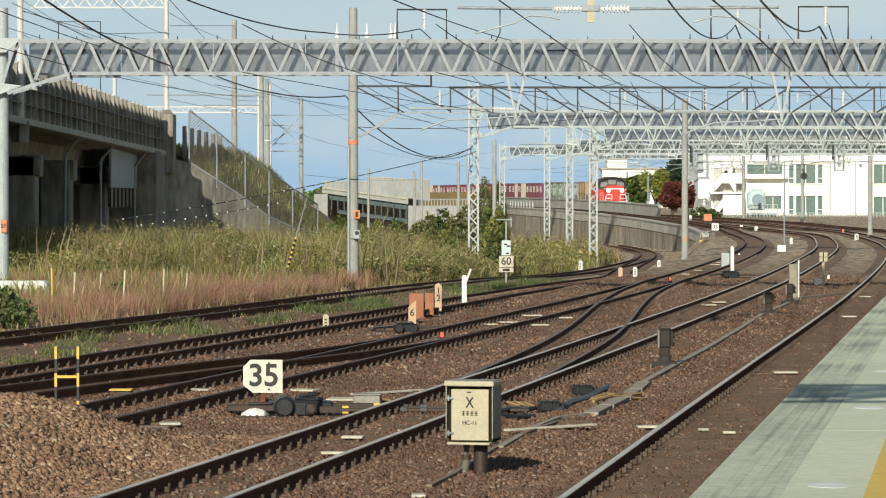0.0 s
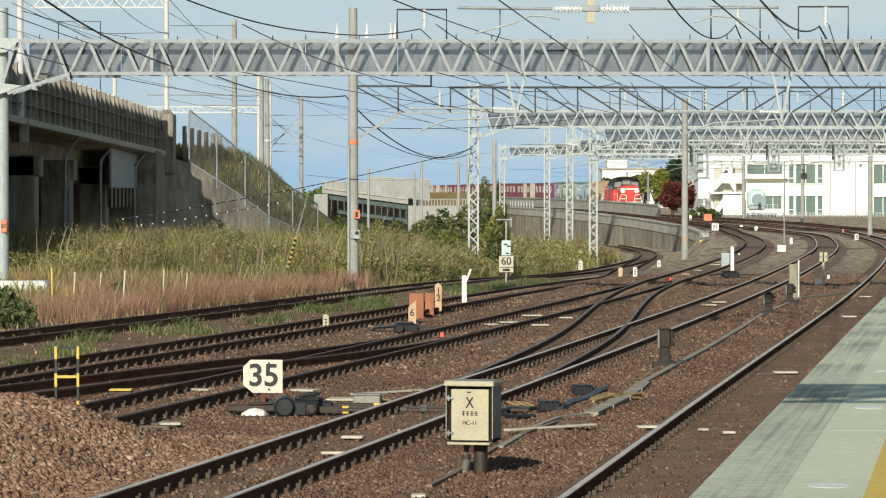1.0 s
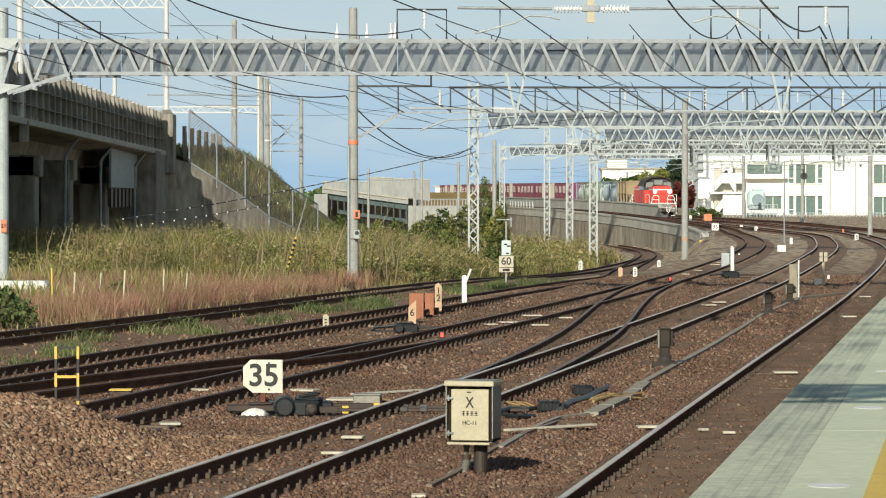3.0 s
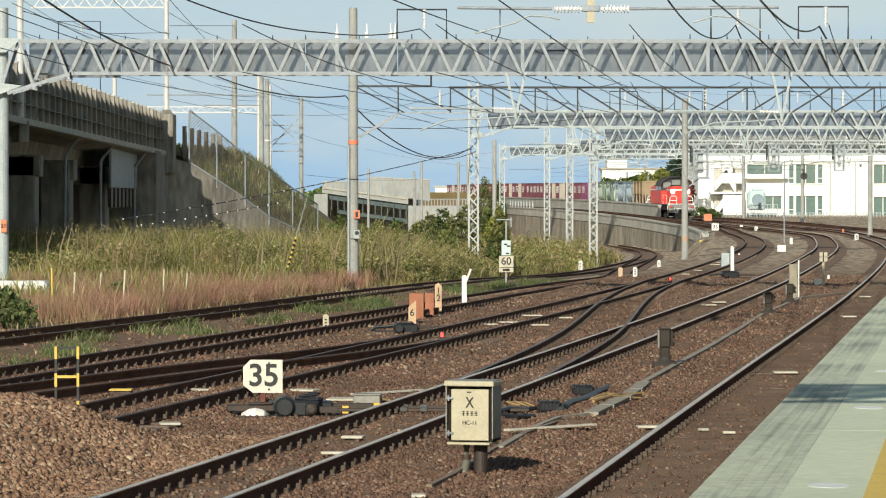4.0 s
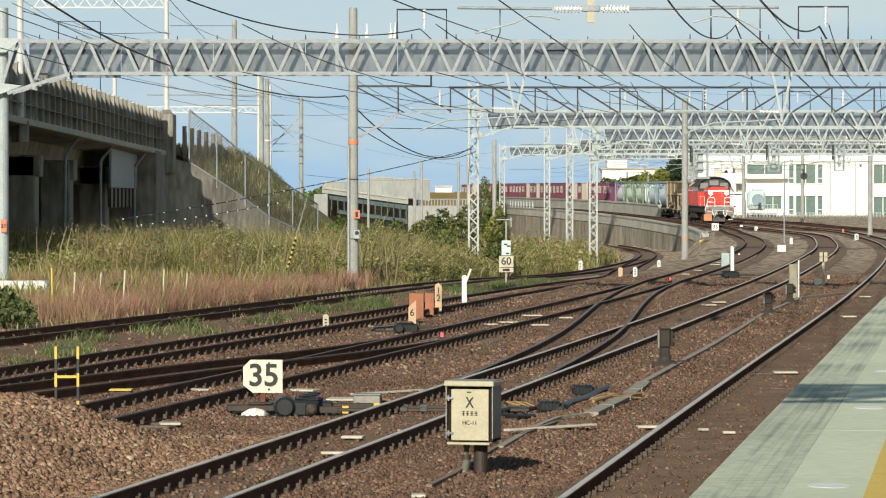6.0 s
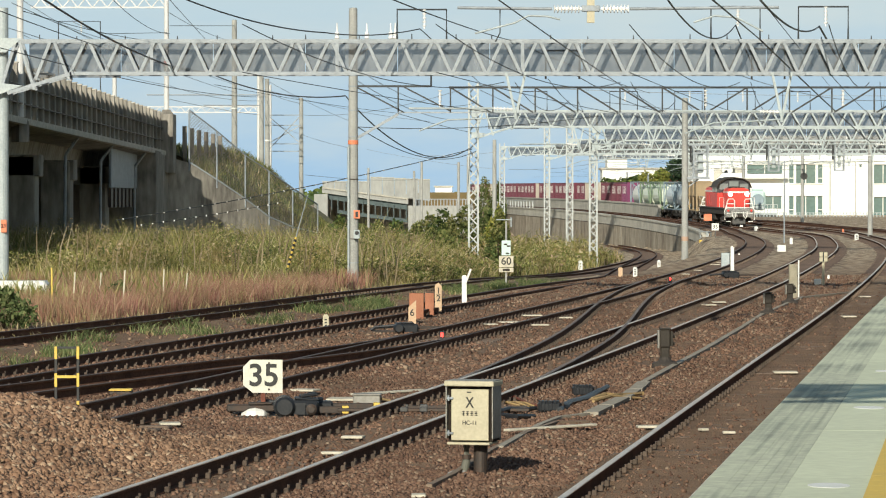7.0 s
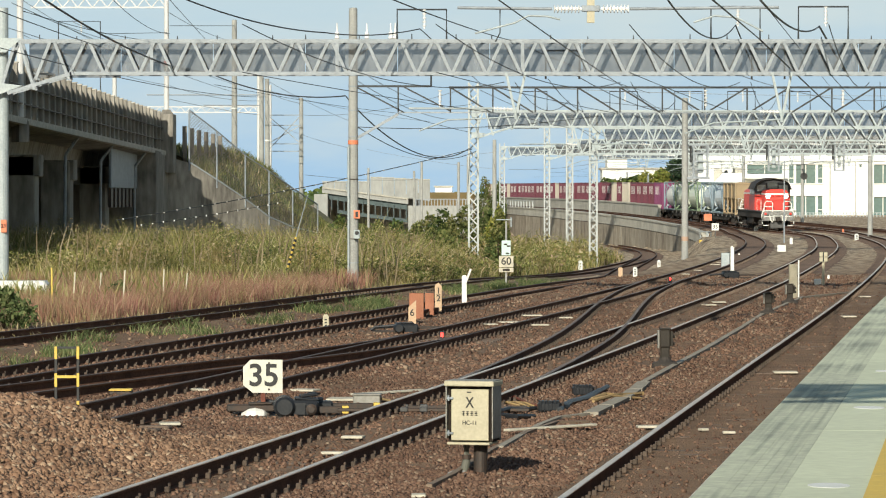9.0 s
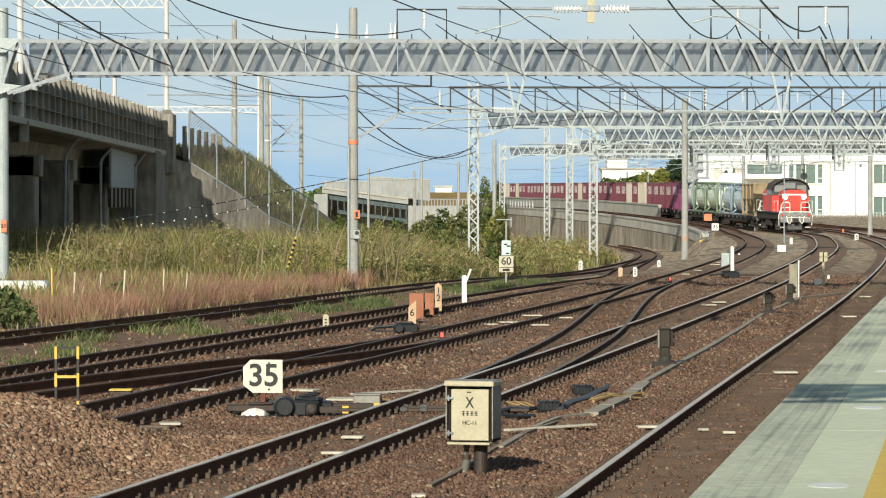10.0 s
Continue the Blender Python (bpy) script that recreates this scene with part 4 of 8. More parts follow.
GANTRY = build_gantry(105.0, -12.42, 18.6, 7.04, 6.03, "galvanised truss gantry on a round steel post spanning all tracks", -10.96, "tube", True, True, -0.5, material=M_GALV)
# Out of view; added so its shadow falls as a band across the platform.
build_gantry(16.6, -13.5, 14.0, 7.05, 6.15, "unseen galvanised truss gantry added to cast a shadow band on the platform", -12.0, "tube", net=True)
build_gantry(190.0, 1.55, 27.0, 7.05, 6.15, "pale lattice gantry with grey netting over the yard", 2.1, base=-1.8, top=1.4)
build_gantry(240.0, 9.67, 34.0, 7.1, 6.22, "pale lattice gantry on laced steel posts", 10.2, base=-2.0, top=1.0)
build_gantry(287.0, 9.74, 38.0, 7.1, 6.25, "pale lattice gantry on laced steel posts", 10.3, base=-2.0, top=2.2)
build_gantry(330.0, 9.2, 40.0, 7.35, 6.45, "pale lattice gantry on laced steel posts further along the curve", 9.8, base=-2.0, top=1.6)
build_gantry(372.0, 5.9, 45.5, 7.7, 6.85, "pale lattice gantry on laced steel posts beside the ramp", 6.4, base=-2.0, top=0.3)
build_gantry(415.0, 16.6, 27.5, 7.8, 6.9, "distant pale lattice gantry over the ramp", 17.6, base=-2.0, top=0.3)


def portal_frame(x0, x1, y, z0, z1, drop=True, label="dark pipe frame with hanging insulator on the gantry"):
    f = thing("feeder_frame", label, "wire bracket", group="feeder frames")
    s = Shape()
    pipe(s, [(x0, y, z0), (x0, y, z1), (x1, y, z1), (x1, y, z0)], 0.028)
    part("pipe_frame", s, M_WIRE, f)
    if drop:
        xm = x0 + (x1 - x0) * 0.55
        part("insulator", disc_string(Shape(), (xm, y, z1), (xm, y, z1 - 0.55), 5, 0.06), M_INSUL, f)
    return f


portal_frame(-1.29, 0.1, 105.0, 6.99, 7.89)
portal_frame(7.54, 8.92, 105.0, 6.99, 7.97)
portal_frame(10.0, 11.4, 105.0, 6.99, 7.97)
portal_frame(2.9, 3.85, 105.4, 5.95, 6.75, False)
portal_frame(8.72, 9.65, 105.4, 5.95, 6.8, False)
for yy, xs, zt in ((190, (4.6, 9.2, 12.5, 15.2, 18.0), 7.05), (240, (13.2, 16.8, 20.6, 24.1, 27.6), 7.1), (287, (16.5, 22.6, 26.6, 31.0), 7.1), (330, (18.9, 23.0, 26.8), 7.35)):
    for x in xs:
        portal_frame(x - 0.7, x + 0.7, yy, zt - 0.05, zt + 0.95)


def v_hanger(x, y, zt, zb):
    h = thing("wire_hanger", "pale V-shaped hanger arms carrying an insulated contact wire bracket", "wire bracket", group="wire hangers")
    s = Shape()
    s.beam((x - 0.27, y, zt), (x - 0.02, y, zb), 0.07)
    s.beam((x + 0.27, y, zt), (x + 0.02, y, zb), 0.07)
    part("hanger_arm", s, M_GALVWHITE, h)
    s = Shape()
    pipe(s, [(x, y, zb + 0.1), (x, y, zb - 0.18)], 0.05)
    pipe(s, [(x - 3.0, y, zb + 0.12), (x - 0.6, y, zb + 0.12)], 0.03)
    pipe(s, [(x - 2.7, y + 0.2, zb - 0.5), (x - 1.9, y, zb - 0.2), (x - 0.8, y, zb - 0.16), (x, y, zb - 0.1)], 0.022)
    part("steady_arm", s, M_GALVWHITE, h)
    part("insulator", disc_string(Shape(), (x - 0.62, y, zb + 0.12), (x - 0.05, y, zb + 0.1), 6, 0.065), M_INSUL, h)
    return h


v_hanger(2.04, 104.6, 6.1, 4.98)
v_hanger(9.5, 104.6, 6.1, 4.9)
for yy, xs in ((190, (6.9, 10.6, 15.3, 19.3, 22.6)), (240, (10.9, 15.0, 19.8, 24.2, 27.6)), (287, (15.0, 22.2, 26.8, 31.2)), (330, (18.0, 22.6, 26.4))):
    for x in xs:
        v_hanger(x, yy - 0.4, 6.25 if yy < 300 else 6.5, 5.2 if yy < 300 else 5.4)


def tall_pole(name, x, y, z0, z1, r0, r1, material, label, bands=()):
    p = thing(name, label, "pole", group="line poles")
    part("shaft", Shape().tube((x, y, z0), (x, y, z1), r0, r1, 16), material, p)
    part("cap", Shape().tube((x, y, z1), (x, y, z1 + 0.03), r1 * 0.9, r1 * 0.7, 12), material, p)
    for z, h, m in bands:
        r = r0 + (r1 - r0) * (z - z0) / (z1 - z0)
        part("band", Shape().tube((x, y, z), (x, y, z + h), r + 0.012, r + 0.012, 16), m, p)
    return p


POLE = tall_pole("concrete_pole", -3.01, 125.0, -0.7, 8.93, 0.185, 0.14, M_POLE, "tall pale concrete catenary pole with bolted bands standing in dry grass",
                 [(4.38, 0.14, M_ORANGE), (4.62, 0.05, M_GALV), (5.5, 0.04, M_GALV), (6.3, 0.05, M_GALV), (7.3, 0.03, M_DARKSTEEL), (3.2, 0.03, M_DARKSTEEL), (1.2, 0.03, M_DARKSTEEL), (0.4, 0.03, M_GALV)])
part("number_plate", Shape().box(-2.99, 124.77, 1.9, -2.78, 124.79, 2.18), M_ORANGE, POLE, "small orange number plate")
part("plate_mark", Shape().box(-2.93, 124.755, 1.95, -2.84, 124.768, 2.13), M_BLACK, POLE)
ph = part("telephone_box", Shape().box(-2.99, 124.62, 1.22, -2.78, 124.8, 1.52, 0.02), M_GALVWHITE, POLE, "small white trackside telephone case")
part("speaker_hole", Shape().tube((-2.88, 124.6, 1.42), (-2.88, 124.63, 1.42), 0.07, n=14), M_BLACK, ph)
part("conduit", pipe(Shape(), [(-3.16, 124.8, -0.6), (-3.16, 124.8, 4.3)], 0.04), M_GALVWHITE, POLE)
part("insulator_bracket", pipe(pipe(Shape(), [(-3.6, 125, 7.85), (-1.5, 125, 7.85)], 0.04), [(-3.01, 125, 7.2), (-2.2, 125, 7.85)], 0.03), M_GALV, POLE)
for x in (-3.55, -2.55, -1.75, -1.6):
    part("pin_insulator", Shape().lathe([(0.03, 7.88), (0.09, 7.95), (0.05, 8.02), (0.08, 8.08), (0.03, 8.2), (0.015, 8.45)], 10, Matrix.Translation((x, 125, 0))), M_INSUL, POLE)


def pratt_beam():
    """Dark angle-iron beam between the concrete pole and the platform side."""
    g = thing("steel_cross_beam", "thin dark angle-iron truss beam crossing above the tracks", "gantry")
    y, zt, zb = 125.0, 6.29, 5.45
    part("stub_chord", Shape().beam((-3.0, y, 6.33), (-0.4, y, 6.33), 0.07), M_WIRE, g)
    part("stub_rod", pipe(Shape(), [(-0.4, y, 6.33), (-0.4, y, 6.7)], 0.03), M_WIRE, g)
    part("stub_chord", Shape().beam((-1.5, y, 6.33), (-1.5, y, 5.45), 0.05), M_WIRE, g)
    part("top_chord", Shape().beam((0.2, y, zt), (21.5, y, zt), 0.07), M_WIRE, g)
    part("bottom_chord", Shape().beam((-1.5, y, zb), (21.5, y, zb), 0.05), M_GALV, g)
    for k in range(15):
        x = 0.25 + 1.42 * k
        part("vertical", Shape().beam((x, y, zt), (x, y, zb), 0.05), M_WIRE, g)
        x2 = x + 1.35 if x < 8 else x - 1.35
        if x < 8 or x > 9.6:
            part("diagonal", Shape().beam((x, y, zt), (x2, y, zb), 0.055), M_WIRE, g)
    for a, b in (((-2.9, 6.3), (-1.3, 5.45)), ((-1.3, 6.3), (0.25, 5.5))):
        part("diagonal", Shape().beam((a[0], y, a[1]), (b[0], y, b[1]), 0.05), M_WIRE, g)
    part("strut", Shape().beam((-2.95, y, 4.55), (-1.5, y, 5.4), 0.09), M_GALV, g)
    part("end_post", Shape().tube((21.5, y, -0.3), (21.5, y, 7.5), 0.17, 0.15), M_POLE, g)
    for x in (-0.1, 8.8, 13.4):
        part("insulator", disc_string(Shape(), (x, y, 6.2), (x, y, 5.6), 5, 0.07), M_INSUL, g)


pratt_beam()

M_BROWNINK = mat("dark_numeral", (0.06, 0.03, 0.02), 0.7)
POST_PLATE = solid("number_plate", Shape().box(-12.42, 104.76, 1.62, -12.26, 104.79, 1.98, 0.005), M_ORANGE, "orange number plate on the gantry post", "sign")
part("numeral", text_mesh("23", 0.15, M_BROWNINK), None, POST_PLATE, at=Matrix.Translation((-12.35, 104.752, 1.8)))


def near_bracket():
    """Insulated cross pipe hung close above the platform track."""
    y, z = 70.0, 6.14
    b = thing("insulated_bracket", "grey cross pipe with white ribbed insulators on a centre hanger", "wire bracket")
    part("cross_pipe", pipe(Shape(), [(0.27, y, z + 0.02), (2.05, y, z)], 0.028), M_GALV, b)
    part("cross_pipe", pipe(Shape(), [(3.5, y, z), (6.3, y, z + 0.03)], 0.028), M_GALV, b)
    part("insulator", disc_string(Shape(), (2.08, y, z), (2.6, y, z), 8, 0.085), M_INSUL, b)
    part("insulator", disc_string(Shape(), (3.48, y, z), (2.96, y, z), 8, 0.085), M_INSUL, b)
    part("hanger_post", Shape().beam((2.77, y, z - 0.26), (2.77, y, 8.2), 0.14), M_CREAM, b)
    part("clamp", Shape().box(2.6, y - 0.09, z - 0.05, 2.94, y + 0.09, z + 0.06, 0.01), M_GALV, b)
    part("support_pipe", pipe(Shape(), [(2.77, y, 8.2), (13.5, y, 8.4), (13.5, y, 1.0)], 0.09), M_GALV, b)
    part("steady_arm", pipe(Shape(), [(0.6, y, z - 0.46), (1.35, y, z - 0.26), (1.6, y, z - 0.13), (1.95, y, z - 0.14), (2.2, y, z - 0.2)], 0.018), M_GALVWHITE, b)
    part("steady_arm", pipe(Shape(), [(4.7, y, z - 0.25), (5.1, y, z - 0.13), (5.5, y, z - 0.16), (6.0, y, z - 0.42)], 0.018), M_GALVWHITE, b)
    part("drop_rod", pipe(Shape(), [(1.07, y, z), (1.07, y, z - 0.45), (0.98, y, z - 0.62)], 0.012), M_WIRE, b)


near_bracket()


# ---- wires ----
def wire(p, q, sag, r=0.012, label="dark overhead wire strung between supports", beads=0, name="overhead_wire", material=None):
    p, q = Vector(p), Vector(q)
    n = 18
    pts = [p.lerp(q, i / n) - Vector((0, 0, sag * 4 * (i / n) * (1 - i / n))) for i in range(n + 1)]
    s = pipe(Shape(), pts, r, 5)
    ob = solid(name, s, material or M_WIRE, label, "wire", group="overhead wires")
    for i in range(beads):
        u = (i + 0.5) / beads
        c = p.lerp(q, u) - Vector((0, 0, sag * 4 * u * (1 - u)))
        part("cable_clip", Shape().box(c.x - 0.026, c.y - 0.026, c.z - 0.035, c.x + 0.026, c.y + 0.026, c.z + 0.03, 0.01), M_INSUL, ob)
    return ob


WIRES = [
    ((-7.51, 70.00, 6.33), (-7.74, 125.00, 6.73), 0.3, 0.022), ((-7.74, 125.00, 6.73), (-3.26, 125.00, 6.01), 0.3, 0.022), ((-3.26, 125.00, 6.01), (-3.03, 125.00, 5.70), 0.0, 0.02),
    ((-5.62, 80.00, 6.89), (-3.16, 100.00, 7.02), 0.15, 0.018), ((-3.16, 100.00, 7.02), (-0.65, 105.00, 7.35), 0.12, 0.016), ((-0.65, 105.00, 7.35), (1.90, 190.00, 8.41), 0.0, 0.015),
    ((-0.85, 60.00, 5.80), (1.92, 105.00, 7.02), 0.05, 0.012), ((1.92, 105.00, 7.02), (10.53, 190.00, 7.92), 0.1, 0.013),
    ((-2.95, 125.00, 5.63), (1.38, 190.00, 5.13), 1.0, 0.024), ((-2.86, 125.00, 4.97), (1.67, 190.00, 4.96), 0.7, 0.016),
    ((0.73, 50.00, 5.26), (11.40, 190.00, 6.92), 0.1, 0.010), ((3.60, 50.00, 5.26), (7.64, 90.00, 6.42), 0.0, 0.014),
    ((7.64, 90.00, 6.42), (28.50, 240.00, 5.33), 0.1, 0.022), ((5.10, 60.00, 5.78), (10.59, 105.00, 7.42), 0.3, 0.02), ((10.59, 105.00, 7.42), (14.10, 130.00, 6.83), 0.0, 0.03),
    ((3.60, 60.00, 5.80), (8.23, 105.00, 7.45), 0.5, 0.016), ((8.23, 105.00, 7.45), (10.85, 130.00, 7.03), 0.0, 0.02),
    ((6.00, 70.00, 6.26), (19.74, 190.00, 8.21), 0.0, 0.010), ((-10.68, 90.00, 6.21), (-9.04, 190.00, 7.72), 0.3, 0.012), ((-9.50, 80.00, 6.60), (-10.47, 180.00, 8.60), 0.3, 0.012),
    ((-10.14, 90.00, 7.10), (-11.24, 160.00, 9.26), 0.2, 0.01), ((-7.96, 90.00, 7.37), (-10.26, 140.00, 8.75), 0.2, 0.009), ((-6.59, 90.00, 7.37), (-10.47, 180.00, 9.14), 0.0, 0.009),
    ((-2.92, 125.00, 4.97), (5.23, 125.00, 5.34), 0.2, 0.012), ((-9.18, 150.00, 7.14), (-3.05, 240.00, 8.05), 0.1, 0.012),
    ((-3.05, 240.00, 8.05), (3.45, 300.00, 7.60), 0.1, 0.02), ((3.59, 105.00, 6.13), (12.55, 190.00, 6.92), 0.4, 0.013), ((2.96, 105.00, 5.94), (5.82, 150.00, 6.01), 0.2, 0.012),
]
for p, q, sag, r in WIRES:
    wire(p, q, sag, r)
FAR_WIRES = [
    ((-14.24, 120.00, 8.14), (-15.54, 212.00, 9.66), 0.1, 0.012), ((-12.72, 110.00, 8.34), (-13.23, 240.00, 9.32), 0.2, 0.012), ((-14.25, 130.00, 9.00), (-15.67, 212.00, 10.78), 0.2, 0.012), ((-15.84, 160.00, 10.11), (-13.41, 240.00, 9.87), 0.1, 0.014),
    ((-16.52, 180.00, 10.50), (-15.66, 212.00, 11.97), 0.0, 0.016), ((-15.54, 212.00, 12.36), (-13.41, 240.00, 13.65), 0.0, 0.018), ((-15.67, 212.00, 8.22), (-12.27, 258.00, 8.27), 0.1, 0.014), ((-13.41, 240.00, 11.32), (-7.95, 320.00, 9.14), 0.2, 0.014),
    ((-12.15, 258.00, 10.02), (-1.31, 360.00, 9.96), 0.3, 0.016), ((-12.15, 258.00, 7.87), (-8.45, 340.00, 7.13), 0.2, 0.014), ((-9.61, 260.00, 4.18), (-2.63, 395.00, 4.51), 0.2, 0.014), ((-8.02, 395.00, 7.69), (5.41, 372.00, 5.42), 0.2, 0.014),
    ((-2.86, 385.00, 6.97), (5.97, 372.00, 7.22), 0.2, 0.016), ((1.76, 190.00, 8.35), (22.56, 190.00, 7.78), 0.15, 0.014), ((7.94, 190.00, 7.49), (28.50, 240.00, 7.51), 0.2, 0.014), ((1.90, 190.00, 8.07), (9.67, 240.00, 6.78), 0.2, 0.016), ((9.67, 240.00, 6.89), (25.79, 330.00, 7.00), 0.3, 0.018),
    ((6.54, 372.00, 5.42), (13.30, 330.00, 5.60), 0.2, 0.016), ((13.74, 287.00, 5.64), (30.79, 330.00, 5.10), 0.3, 0.014), ((15.85, 240.00, 5.14), (30.00, 262.00, 5.18), 0.3, 0.014), ((9.77, 125.00, 6.76), (19.00, 160.00, 6.77), 0.3, 0.012),
]
FAR_WIRES += [((-17.0, 150.0, 10.6), (-15.7, 212.0, 10.3), 0.5, 0.012), ((-17.0, 150.0, 9.2), (-15.7, 212.0, 9.0), 0.3, 0.012), ((-15.7, 212.0, 9.0), (-12.16, 258.0, 9.3), 0.3, 0.014),
              ((-15.7, 212.0, 13.2), (-13.42, 240.0, 12.6), 0.2, 0.014), ((-12.16, 258.0, 9.9), (-9.96, 262.0, 9.2), 0.1, 0.016), ((-9.96, 262.0, 8.4), (1.55, 190.0, 8.3), 0.5, 0.014),
              ((-3.0, 125.0, 7.0), (1.55, 190.0, 7.4), 0.6, 0.012), ((-3.0, 125.0, 6.6), (1.55, 190.0, 6.6), 0.5, 0.012)]
for p, q, sag, r in FAR_WIRES:
    wire(p, q, sag, r, "thin grey overhead wire in the distance", 0, "overhead_wire", M_GALV)

wire((-12.28, 140.00, 1.75), (1.47, 190.00, 5.07), 0.2, 0.02, "dark drooping cable dotted with pale clips", 34, "clipped_cable")
wire((-11.54, 140.00, 1.54), (-6.45, 150.00, 2.42), 0.05, 0.012, "thin drooping cable dotted with pale clips", 14, "clipped_cable")
SLEEVE = thing("guy_wire_sleeve", "yellow and black striped sleeve on the guy wire", "guy wire")
_a, _b = Vector((-5.10, 122.00, 0.23)), Vector((-4.81, 122.00, 1.31))
for k in range(14):
    part("stripe", Shape().tube(_a.lerp(_b, k / 14), _a.lerp(_b, (k + 0.98) / 14), 0.04, 0.04, 8), M_YELLOW if k % 2 else M_BLACK, SLEEVE)
part("lower_sleeve", Shape().tube(_a - (_b - _a) * 0.5, _a, 0.035, 0.035, 8), M_DARKSTEEL, SLEEVE)
wire((-4.81, 122.00, 1.31), (-4.42, 122.00, 2.69), 0.0, 0.018, "thin pale guy wire running up from its sleeve", 0, "guy_wire", M_GALV)
# contact and messenger wires along each track
for line, tag in ((L_A, 0), (L_B, 0), (L_C, 0), (L_D, 1)):
    spans = [70, 105, 125, 190, 240, 287, 330, 372, 425]
    for a, b in zip(spans[:-1], spans[1:]):
        if tag and a > 240:
            continue
        pa, pb = line.frame_at(a, 0.15)[0], line.frame_at(b, -0.15)[0]
        wire((pa.x, a, 4.95), (pb.x, b, 4.95), 0.04, 0.008, "thin copper contact wire above the rails", 0, "contact_wire")
        wire((pa.x, a, 5.85), (pb.x, b, 5.85), 0.55, 0.01, "messenger wire sagging above the contact wire", 0, "messenger_wire")


# ---- freight train ----
FRONT_Y, SPEED = 281.0, 10.33      # front of the engine at the end, metres per second
TRAIN = []                         # (object, distance behind the front, half wheelbase, local shift)


def train_pose(t, back, half):
    yc = FRONT_Y + SPEED * (10.0 - t) + back
    a, b = yc - half, yc + half
    pa = Vector((float(L_A.at(a)), a, float(L_A.z(a))))
    pb = Vector((float(L_A.at(b)), b, float(L_A.z(b))))
    f = (pa - pb).normalized()
    r = f.cross(Vector((0, 0, 1))).normalized()
    u = r.cross(f)
    m = Matrix((r, f, u)).transposed().to_4x4()
    return Matrix.Translation((pa + pb) / 2) @ m


def wheelset(parent, y, r=0.43):
    ax = new("wheelset")
    ax.parent = parent
    ax.matrix_basis = Matrix.Translation((0, y, r))
    for sx in (-1, 1):
        s = Shape().lathe([(0.06, -0.06), (r - 0.07, -0.05), (r - 0.05, -0.07), (r, -0.065), (r + 0.03, 0.05), (r - 0.05, 0.07), (0.09, 0.03)], 22, Matrix.Translation((sx * 0.565, 0, 0)) @ pose(0, 0, 0, 0, 90 * sx, 0))
        part("wheel", s, M_UNDER, ax)
    part("axle", Shape().tube((-0.6, 0, 0), (0.6, 0, 0), 0.08), M_UNDER, ax)
    return ax


def bogie_frame(parent, y, base, w=0.95):
    s = Shape()
    for sx in (-1, 1):
        s.box(sx * w - 0.07, y - base / 2 - 0.35, 0.42, sx * w + 0.07, y + base / 2 + 0.35, 0.68, 0.03)
        for d in (-base / 2, base / 2):
            s.box(sx * w - 0.11, y + d - 0.17, 0.3, sx * w + 0.11, y + d + 0.17, 0.6, 0.03)
        s.box(sx * w - 0.1, y - 0.3, 0.3, sx * w + 0.1, y + 0.3, 0.85, 0.03)
    s.box(-w, y - 0.25, 0.45, w, y + 0.25, 0.85, 0.02)
    part("bogie_frame", s, M_UNDER, parent)


WHEELS = []


